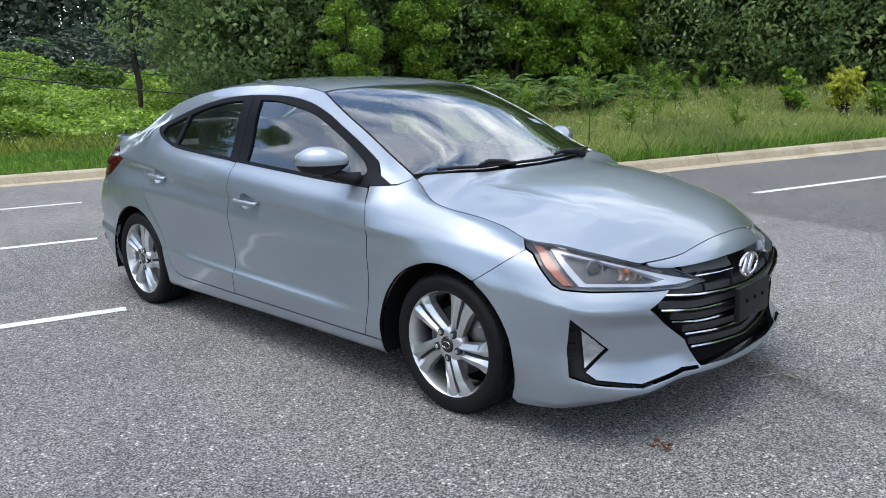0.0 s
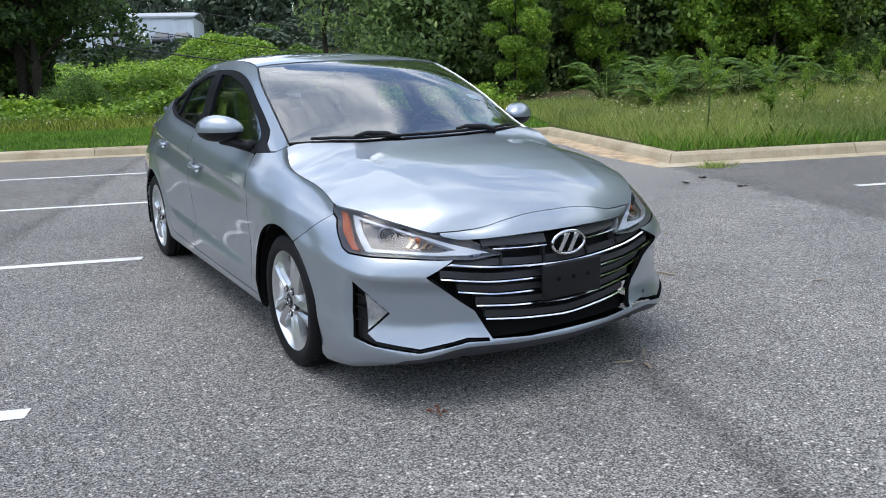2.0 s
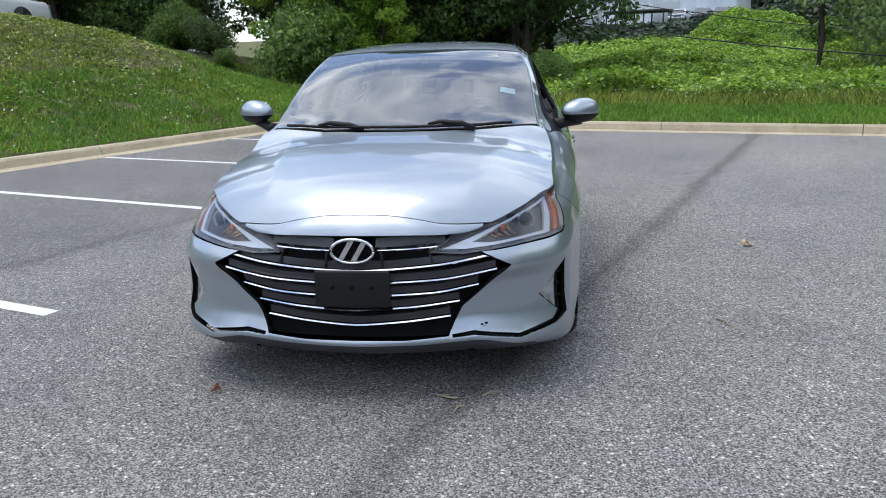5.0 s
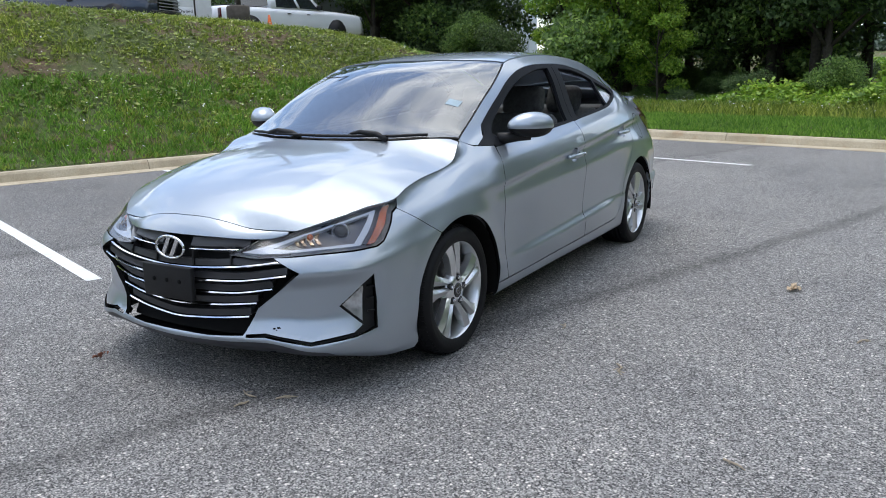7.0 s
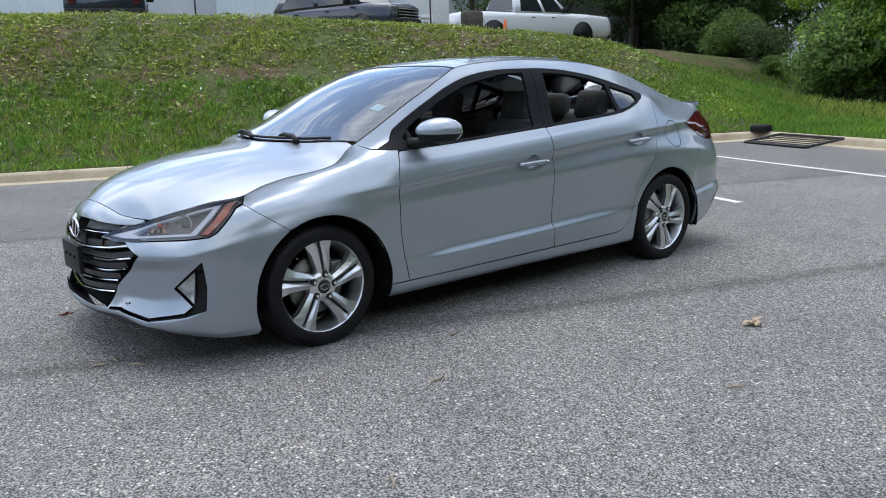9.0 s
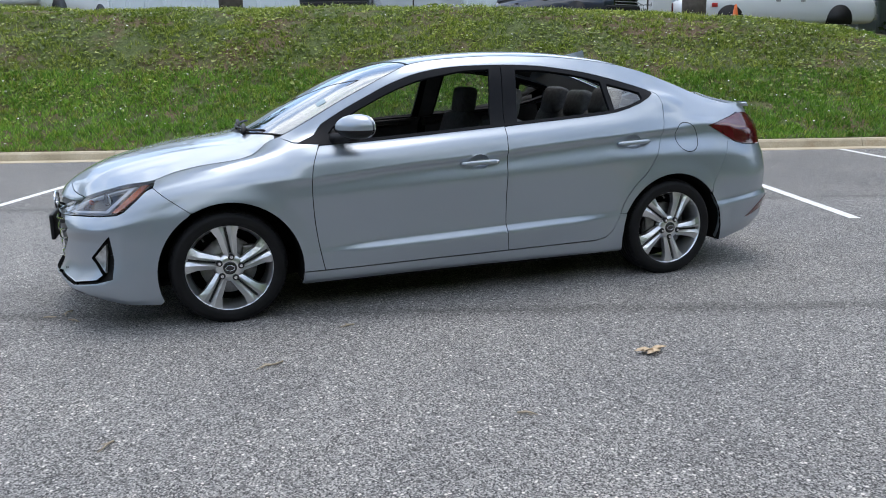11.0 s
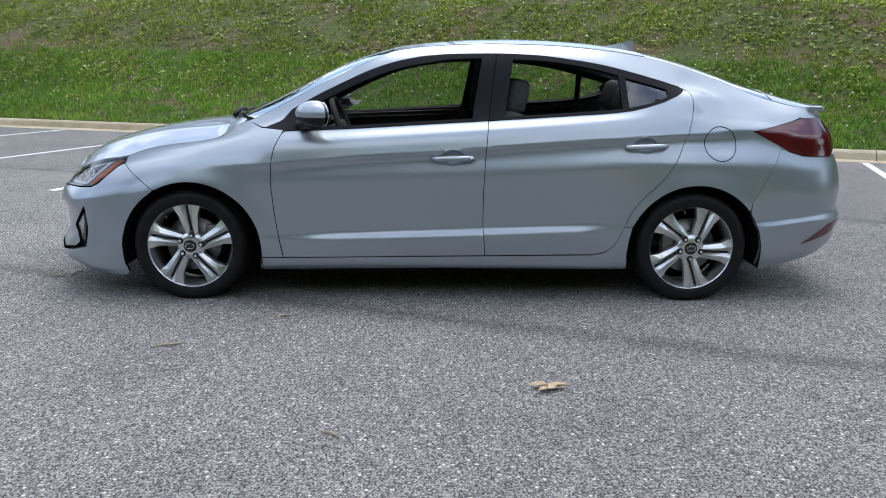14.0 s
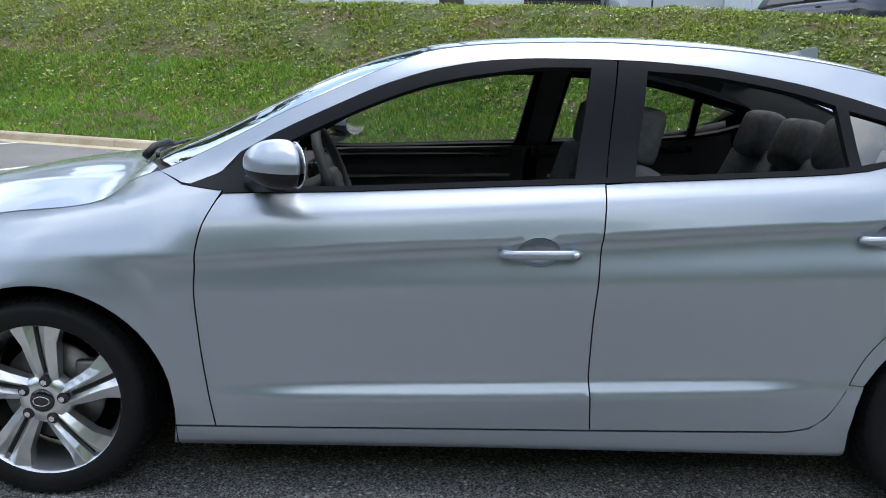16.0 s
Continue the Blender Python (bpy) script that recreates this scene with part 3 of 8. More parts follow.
F_UNDER = [(2.82, 0.555, -0.004), (2.385, 0.535, -0.004), (2.2, 0.545, -0.01), (2, 0.560, -0.022), (1.85, 0.590, -0.03), (1.35, 0.690, -0.022), (1.04, 0.705, -0.012), (0.87, 0.714, -0.014), (0.5, 0.748, -0.017), (0, 0.784, -0.024), (-0.69, 0.838, -0.042), (-1, 0.858, -0.056), (-1.36, 0.883, -0.078), (-1.7, 0.885, -0.095), (-2.05, 0.800, -0.07), (-3.2, 0.820, -0.055)]
F_CREST = [(2.82, 0.585, -0.008), (2.385, 0.552, -0.01), (2.2, 0.566, -0.02), (2, 0.583, -0.038), (1.85, 0.622, -0.045), (1.35, 0.722, -0.03), (1.04, 0.729, -0.012), (0.87, 0.742, -0.004), (0.5, 0.775, -0.004), (0, 0.810, -0.011), (-0.69, 0.863, -0.03), (-1, 0.882, -0.045), (-1.36, 0.904, -0.07), (-1.7, 0.925, -0.1), (-2.05, 0.880, -0.085), (-3.2, 0.900, -0.080)]
F_UPPER = [(2.82, 0.605, -0.014), (2.385, 0.57, -0.02), (2.2, 0.59, -0.04), (2.0, 0.615, -0.066), (1.85, 0.66, -0.068), (1.35, 0.765, -0.062), (1.04, 0.80, -0.050), (0.87, 0.83, -0.030), (0.5, 0.86, -0.034), (0.0, 0.895, -0.042), (-0.69, 0.945, -0.068), (-1.0, 0.97, -0.088), (-1.36, 1.00, -0.125), (-1.7, 0.98, -0.150), (-2.05, 0.94, -0.13), (-3.2, 0.95, -0.092)]
F_BELT = [(2.82, 0.62, -0.020), (2.385, 0.59, -0.04), (2.2, 0.62, -0.07), (2.0, 0.65, -0.10), (1.85, 0.695, -0.10), (1.35, 0.80, -0.10), (1.04, 0.86, -0.10), (0.87, 0.905, -0.092), (0.52, 0.922, -0.094), (0.0, 0.955, -0.098), (-0.25, 0.970, -0.103), (-0.69, 0.998, -0.118), (-1.0, 1.022, -0.135), (-1.2, 1.072, -0.165), (-1.34, 1.125, -0.215), (-1.6, 1.06, -0.215), (-2.05, 1.0, -0.18), (-3.2, 0.99, -0.098)]
F_WINTOP = [(2.82, 0.635, -0.030), (2.385, 0.612, -0.07), (2.2, 0.65, -0.105), (2.0, 0.69, -0.13), (1.85, 0.722, -0.128), (1.70, 0.748, -0.106), (1.589, 0.783, -0.118), (1.451, 0.811, -0.128), (1.35, 0.825, -0.131), (1.04, 0.90, -0.145), (0.876, 0.973, -0.178), (0.687, 1.08, -0.205), (0.531, 1.157, -0.225), (0.376, 1.227, -0.250), (0.221, 1.276, -0.270), (0.068, 1.303, -0.280), (-0.086, 1.314, -0.285), (-0.32, 1.317, -0.288), (-0.549, 1.308, -0.29), (-0.705, 1.290, -0.288), (-0.862, 1.266, -0.285), (-1.02, 1.230, -0.275), (-1.179, 1.187, -0.262), (-1.34, 1.142, -0.25), (-1.6, 1.11, -0.265), (-1.8, 1.07, -0.255), (-2.05, 1.02, -0.20), (-3.2, 1.01, -0.102)]
RAIL = [(2.82, 0.652, -0.043), (2.62, 0.650, -0.050), (2.5, 0.643, -0.073), (2.415, 0.640, -0.098), (2.25, 0.675, -0.125), (2.113, 0.705, -0.150), (1.975, 0.727, -0.160), (1.85, 0.746, -0.150), (1.70, 0.765, -0.112), (1.589, 0.801, -0.124), (1.451, 0.828, -0.134), (1.252, 0.852, -0.138), (1.18, 0.872, -0.140), (1.14, 0.898, -0.148), (1.10, 0.930, -0.160), (1.05, 0.950, -0.178), (1.0, 0.970, -0.200), (0.85, 1.045, -0.220), (0.68, 1.137, -0.240), (0.52, 1.214, -0.262), (0.37, 1.283, -0.295), (0.25, 1.330, -0.328), (0.0, 1.360, -0.350), (-0.3, 1.372, -0.357), (-0.6, 1.366, -0.360), (-0.9, 1.343, -0.362), (-1.15, 1.306, -0.361), (-1.35, 1.258, -0.355), (-1.6, 1.175, -0.335), (-1.8, 1.105, -0.305), (-1.95, 1.065, -0.265), (-2.05, 1.048, -0.230), (-2.3, 1.035, -0.15), (-3.2, 1.035, -0.10)]
FEATURES = [curve1(f) for f in (F_BOTTOM, F_SILL, F_LIP, F_CREASE, F_SCOOP, F_MID, F_BULGE, F_UNDER, F_CREST, F_UPPER, F_BELT, F_WINTOP, RAIL)]
f_rail = FEATURES[-1]
WHEEL_F, WHEEL_R, HUB_Z, TYRE_R = 1.343, -1.362, 0.296, 0.306
ARCH = [(1.330, 0.272, 0.372), (-1.374, 0.272, 0.368)]


def base_at(a):
    a = np.asarray(a, float)
    return np.interp(a, A_s, X_s), np.interp(a, A_s, Y_s), np.interp(a, A_s, NX_s), np.interp(a, A_s, NY_s)


def flank(P, side=1.0, out=0.0):
    """Places on the flank for rows of (a, z). Past the nose or the tail it runs on round the other side."""
    P = np.asarray(P, float)
    a, z = P[:, 0].copy(), P[:, 1]
    flip = np.where((a > A_NOSE) | (a < A_TAIL), -1.0, 1.0)
    a = np.where(a > A_NOSE, 2 * A_NOSE - a, np.where(a < A_TAIL, 2 * A_TAIL - a, a))
    ZD = np.array([f(a) for f in FEATURES])
    Z, D = ZD[:, 0].T.copy(), ZD[:, 1].T
    for k in range(1, Z.shape[1]):
        Z[:, k] = np.maximum(Z[:, k], Z[:, k - 1] + 0.004)
    m = slopes(Z, D)
    i = np.clip((Z <= z[:, None]).sum(1) - 1, 0, Z.shape[1] - 2)
    r = np.arange(len(a))
    h = Z[r, i + 1] - Z[r, i]
    u = np.clip((z - Z[r, i]) / h, -1.5, 1.5)
    uc = np.clip(u, 0, 1)
    m0, m1 = m[r, i], m[r, i + 1]
    sec = (D[r, i + 1] - D[r, i]) / h
    # the shoulder line and the lower crease are corners, not waves
    sharp = smooth(1.06, 0.90, a) * smooth(-1.62, -1.42, a)
    low_sharp = smooth(0.78, 0.60, a) * smooth(-0.88, -0.74, a)
    shelf = smooth(1.84, 1.98, a) * (1 - smooth(2.38, 2.50, a))
    k0 = np.where(i == 6, shelf, 0.0) + np.where(i == 7, sharp * 0.6, np.where(i == 8, sharp, np.where(i == 3, low_sharp, 0.0)))
    k1 = np.where(i == 5, shelf, 0.0) + np.where(i == 7, sharp, np.where(i == 2, low_sharp, 0.0))
    m0, m1 = m0 + (sec - m0) * k0, m1 + (sec - m1) * k1
    d = (1 + 2 * uc) * (1 - uc) ** 2 * D[r, i] + uc * (1 - uc) ** 2 * h * m0 + uc * uc * (3 - 2 * uc) * D[r, i + 1] + uc * uc * (uc - 1) * h * m1
    d = d + np.where(u > 1, (u - 1) * h * m[r, i + 1], 0) + np.where(u < 0, u * h * m[r, i], 0)
    for cx, cz, rad in ARCH:
        dist = np.hypot(a - cx, z - cz)
        d = d + 0.013 * (1 - smooth(rad - 0.01, rad + 0.105, dist)) * smooth(0.20, 0.34, z)
    bx, by, nx, ny = base_at(a)
    d = d + out
    return np.stack([bx + nx * d, side * flip * (by + ny * d), z], -1)


# roof, bonnet and screens: centre line and edge line
F_CENTRE = [(2.197, 0.652), (2.16, 0.693), (2.13, 0.720), (2.08, 0.753), (2.0, 0.795), (1.9, 0.831), (1.8, 0.857), (1.706, 0.879), (1.572, 0.904), (1.438, 0.924), (1.304, 0.940), (1.22, 0.955), (1.14, 0.985), (1.056, 1.025), (0.948, 1.080), (0.769, 1.169), (0.59, 1.255), (0.448, 1.311), (0.307, 1.349), (0.167, 1.372), (0.026, 1.388), (-0.115, 1.399), (-0.291, 1.406), (-0.467, 1.408), (-0.644, 1.403), (-0.821, 1.391), (-1.0, 1.372), (-1.18, 1.345), (-1.361, 1.303), (-1.544, 1.251), (-1.73, 1.188), (-1.916, 1.126), (-2.05, 1.083), (-2.12, 1.066), (-2.252, 1.040)]
f_centre = curve1(F_CENTRE)
aa = np.linspace(A_NOSE, -2.3, 900)
rz, rd = f_rail(aa)
bx, by, nx, ny = base_at(aa)
rx, ry = bx + nx * rd, by + ny * rd
srt = np.argsort(rx)
RX, RY, RZ = rx[srt], np.maximum(ry[srt], 0.02), rz[srt]


def top_z(x, y):
    ye, ze = np.interp(x, RX, RY), np.interp(x, RX, RZ)
    zc = f_centre(x)[0]
    w = np.clip(np.abs(y) / ye, 0, 1.3)
    n = np.interp(x, [-2.2, -1.2, -1.0, 0.2, 0.35, 0.95, 1.15, 1.7, 2.1], [2.6, 2.5, 3.0, 3.0, 2.3, 2.2, 2.5, 2.6, 2.4])
    z = zc - (zc - ze) * w ** n
    # two long soft creases in the bonnet
    yc = np.interp(x, [1.1, 2.05], [0.56, 0.40])
    z = z + 0.004 * np.exp(-((np.abs(y) - yc) / 0.045) ** 2) * smooth(1.1, 1.3, x) * (1 - smooth(1.85, 2.05, x))
    return z


def top(P, out=0.0):
    P = np.asarray(P, float)
    return np.stack([P[:, 0], P[:, 1], top_z(P[:, 0], P[:, 1]) + out], -1)


def densify(poly, step=0.014):
    out = []
    for (ax, ay), (bx_, by_) in zip(poly, poly[1:] + poly[:1]):
        k = max(1, int(math.hypot(bx_ - ax, by_ - ay) / step))
        out += [(ax + (bx_ - ax) * t / k, ay + (by_ - ay) * t / k) for t in range(k)]
    return out


def inset(poly, g):
    """The outline drawn in by g; a negative g draws it out."""
    p = np.array(poly)
    area = 0.5 * np.sum(p[:, 0] * np.roll(p[:, 1], -1) - np.roll(p[:, 0], -1) * p[:, 1])
    e = np.roll(p, -1, 0) - p
    n = np.stack([-e[:, 1], e[:, 0]], -1) / np.maximum(np.hypot(*e.T), 1e-9)[:, None] * (1 if area > 0 else -1)
    v = n + np.roll(n, 1, 0)
    v = v / np.maximum((v * v).sum(1), 0.5)[:, None] * 2 * 0.5 * 2
    return [tuple(q) for q in p + v * g * 0.5 * 2 / 2]


def inside(pts, poly):
    x, y = pts[:, 0], pts[:, 1]
    p = np.array(poly)
    q = np.roll(p, -1, 0)
    odd = np.zeros(len(pts), bool)
    for (ax, ay), (bx_, by_) in zip(p, q):
        if ay != by_:
            hit = (ay > y) != (by_ > y)
            odd ^= hit & (x < (bx_ - ax) * (y - ay) / (by_ - ay) + ax)
    return odd


from mathutils.geometry import delaunay_2d_cdt


def near(pts, bpts, r):
    out = np.zeros(len(pts), bool)
    for k in range(0, len(pts), 2000):
        c = pts[k:k + 2000]
        out[k:k + 2000] = (((c[:, None] - bpts[None]) ** 2).sum(-1).min(1)) < r * r
    return out


def flank_rows(lo, hi, step):
    """Inner points that follow the feature lines, closer together where the skin bends sharply."""
    out = []
    for k, a in enumerate(np.arange(lo[0], hi[0], step)):
        b = 2 * A_NOSE - a if a > A_NOSE else (2 * A_TAIL - a if a < A_TAIL else a)
        zs = [float(f(b)[0]) for f in FEATURES]
        for z0, z1 in zip(zs, zs[1:]):
            n = max(1, int(math.ceil((z1 - z0) / 0.017)))
            out += [(a, z0 + (z1 - z0) * t / n) for t in range(n)]
    return np.array(out)


def cut(name, outline, fn, mat, parent, holes=(), step=0.034, depth=0.013, gap=0.002, label="", edge=0.014, up=(0, 0, 0), rows=False):
    """A panel: the part of a skin inside an outline, with a turned-in edge all round. fn maps rows of two to places."""
    loops = [densify(inset(outline, gap), edge)] + [densify(inset(h, -gap), edge) for h in holes]
    co, edges = [], []
    for lp in loops:
        s = len(co)
        co += lp
        edges += [(s + k, s + (k + 1) % len(lp)) for k in range(len(lp))]
    B = np.array(co)
    lo, hi = B.min(0), B.max(0)
    gx, gy = np.meshgrid(np.arange(lo[0], hi[0], step), np.arange(lo[1], hi[1], step * 0.86), indexing="ij")
    gx = gx + (np.arange(gx.shape[1]) % 2)[None] * step / 2
    G = flank_rows(lo, hi, step) if rows else np.c_[gx.ravel(), gy.ravel()]
    ok = inside(G, loops[0])
    for h in loops[1:]:
        ok &= ~inside(G, h)
    G = G[ok]
    if len(G):
        G = G[~near(G, B, edge * 0.6)]
    allp = [Vector(p) for p in co] + [Vector(p) for p in G]
    v2, e2, f2, *_ = delaunay_2d_cdt(allp, edges, [], 0, 1e-7)
    V2 = np.array([tuple(v) for v in v2])
    T = np.array([f for f in f2 if len(f) == 3])
    c = V2[T].mean(1)
    ok = inside(c, loops[0])
    for h in loops[1:]:
        ok &= ~inside(c, h)
    T = T[ok]
    W = fn(V2)
    e = 2e-3
    du = fn(V2 + (e, 0)) - fn(V2 - (e, 0))
    dv = fn(V2 + (0, e)) - fn(V2 - (0, e))
    N = np.cross(du, dv)
    N /= np.maximum(np.linalg.norm(N, axis=1), 1e-12)[:, None]
    ctr = np.array([0.0, 0.0, 0.55]) + np.array(up)
    sgn = 1.0 if (N * (W - ctr)).sum() >= 0 else -1.0
    N *= sgn
    tri_n = np.cross(W[T[:, 1]] - W[T[:, 0]], W[T[:, 2]] - W[T[:, 0]])
    wrong = (tri_n * N[T[:, 0]]).sum(1) < 0
    T[wrong] = T[wrong][:, ::-1]
    # turned-in edge
    cnt = {}
    for t in T:
        for k in range(3):
            key = (int(t[k]), int(t[(k + 1) % 3]))
            cnt[key] = cnt.get(key, 0) + 1
    rim = [k for k in cnt if (k[1], k[0]) not in cnt]
    ids = sorted({i for k in rim for i in k})
    pos = {v: n for n, v in enumerate(ids)}
    nv, nr = len(W), len(ids)
    rimtop, rimlow = W[ids], W[ids] - N[ids] * depth
    verts = np.vstack([W, rimtop, rimlow])
    faces = [tuple(int(i) for i in t) for t in T] + [(nv + pos[b], nv + pos[a], nv + nr + pos[a], nv + nr + pos[b]) for a, b in rim] if depth else [tuple(int(i) for i in t) for t in T]
    me = bpy.data.meshes.new(name)
    me.from_pydata([tuple(v) for v in verts], [], faces)
    me.materials.append(mat)
    # turned-in edges go black: the shade of the joints is put into colour
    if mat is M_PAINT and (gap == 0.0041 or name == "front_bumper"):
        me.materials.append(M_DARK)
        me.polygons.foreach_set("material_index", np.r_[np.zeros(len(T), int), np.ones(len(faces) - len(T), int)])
    me.shade_smooth()
    sideways = np.zeros((nr, 3))
    for a, b in rim:
        n_ = np.cross(W[b] - W[a], N[a])
        sideways[pos[a]] += n_
        sideways[pos[b]] += n_
    sideways /= np.maximum(np.linalg.norm(sideways, axis=1), 1e-12)[:, None]
    me.normals_split_custom_set_from_vertices([tuple(n) for n in np.vstack([N, sideways, sideways])])
    ob = new(name, me)
    ob.parent = parent
    if label:
        ob["label"] = label
    return ob


def arch_arc(k, z0, z1, n=26, grow=0.0, front=True):
    """Points of a wheel opening's edge from one side of the wheel, over the top, to the other."""
    cx, cz, r = ARCH[k]
    r += grow
    a0, a1 = math.asin(max(-1, (z0 - cz) / r)), math.pi - math.asin(max(-1, (z1 - cz) / r))
    return [(cx + r * math.cos(a0 + (a1 - a0) * t / n), cz + r * math.sin(a0 + (a1 - a0) * t / n)) for t in range(n + 1)]


def sample(pts, n=20):
    """A smooth open curve through a few points."""
    p = np.array(pts, float)
    s = np.r_[0, np.cumsum(np.hypot(*np.diff(p, axis=0).T))]
    return [tuple(v) for v in curve1(np.c_[s, p])(np.linspace(0, s[-1], n)).T]


def rail_run(a0, a1, n=20, drop=0.003):
    a = np.linspace(a0, a1, n)
    return [(float(u), float(v) - drop) for u, v in zip(a, f_rail(a)[0])]


def feature_run(f, a0, a1, n=12, lift=0.0):
    g = curve1(f)
    a = np.linspace(a0, a1, n)
    return [(float(u), float(v) + lift) for u, v in zip(a, g(a)[0])]


CAR_LABEL = "silver four-door saloon with alloy wheels parked across the bays"
car = thing("car", Matrix(), CAR_LABEL, "car")

DOOR_FRONT = sample([(0.829, 0.917), (0.855, 0.866), (0.876, 0.815), (0.889, 0.741), (0.893, 0.650), (0.887, 0.528), (0.873, 0.404), (0.857, 0.310), (0.843, 0.240)], 22)
DOOR_MID = sample([(-0.253, 0.967), (-0.242, 0.855), (-0.232, 0.703), (-0.227, 0.580), (-0.228, 0.424), (-0.235, 0.329), (-0.241, 0.255)], 18)
DOOR_REAR = sample([(-1.319, 1.140), (-1.352, 1.122), (-1.364, 1.076), (-1.350, 1.002), (-1.307, 0.882), (-1.239, 0.746), (-1.171, 0.654), (-1.094, 0.583), (-1.030, 0.503), (-0.982, 0.396), (-0.94, 0.315), (-0.893, 0.276), (-0.82, 0.262)], 34)
BELT_F = feature_run(F_BELT, 0.829, -0.253, 12)
BELT_R = feature_run(F_BELT, -0.253, -1.2, 12) + [(-1.28, 1.104), (-1.319, 1.128)]
WIN_TOP = feature_run(F_WINTOP, -1.30, 0.80, 44)
SEAM = [(1.700, 0.728), (1.644, 0.688), (1.560, 0.630), (1.515, 0.600)]
LAMP_LOW = [(1.700, 0.728), (1.735, 0.714), (1.80, 0.656), (1.845, 0.618), (1.885, 0.602), (2.0, 0.594), (2.165, 0.590), (2.29, 0.582), (2.345, 0.580)]
GRILLE_EDGE = [(2.345, 0.580), (2.232, 0.525), (2.34, 0.437), (2.425, 0.373), (2.452, 0.325), (2.485, 0.264)]
FOG = [(1.926, 0.500), (2.078, 0.378), (1.985, 0.300), (2.025, 0.272), (2.2, 0.245), (2.385, 0.277), (2.47, 0.268), (2.47, 0.258), (2.385, 0.264), (2.2, 0.232), (2.02, 0.256), (1.925, 0.280), (1.914, 0.38)]


def both_ways(pts):
    return [(2 * A_NOSE - a, z) for a, z in reversed(pts)]


def mirror_a(a):
    return 2 * A_NOSE - a


# front bumper: one piece from wheel opening to wheel opening
arch_f = [q for q in arch_arc(0, 0.15, 0.15, 34) if q[0] > 1.519 and q[1] <= 0.606]     # from the front foot up to the seam
lip_top = sample([(2.08, 0.170), (2.14, 0.200), (2.2, 0.207), (2.385, 0.242), (2.6, 0.231), (A_NOSE, 0.228)], 26)
low = [(1.70, 0.13), (1.85, 0.135)] + lip_top
left_edge = list(reversed(arch_f)) + low                     # from the seam's foot, down the opening, along the bottom to the nose
left_top = [(A_NOSE, 0.250), (2.65, 0.252), *reversed(GRILLE_EDGE), *reversed(LAMP_LOW[:-1]), *SEAM[1:]]
outline = left_edge + both_ways(left_edge)[1:] + [(mirror_a(a), z) for a, z in reversed(left_top)][0:-1] + left_top
fog_r = [(mirror_a(a), z) for a, z in FOG]
cut("front_bumper", outline, lambda P: flank(P), M_PAINT, car, holes=[FOG, fog_r], step=0.03, depth=0.02, rows=True)
lip = [(2.08, 0.166), (2.2, 0.165), (2.385, 0.172), (2.6, 0.166), (A_NOSE, 0.164)]
cut("lower_valance", lip + [(mirror_a(a), z) for a, z in reversed(lip)][1:] + [(mirror_a(a), z) for a, z in lip_top] + lip_top[::-1][1:], lambda P: flank(P, 1.0, -0.004), M_VALANCE, car, depth=0.012, gap=0.001, step=0.03, rows=True, label="dark grey lower valance")

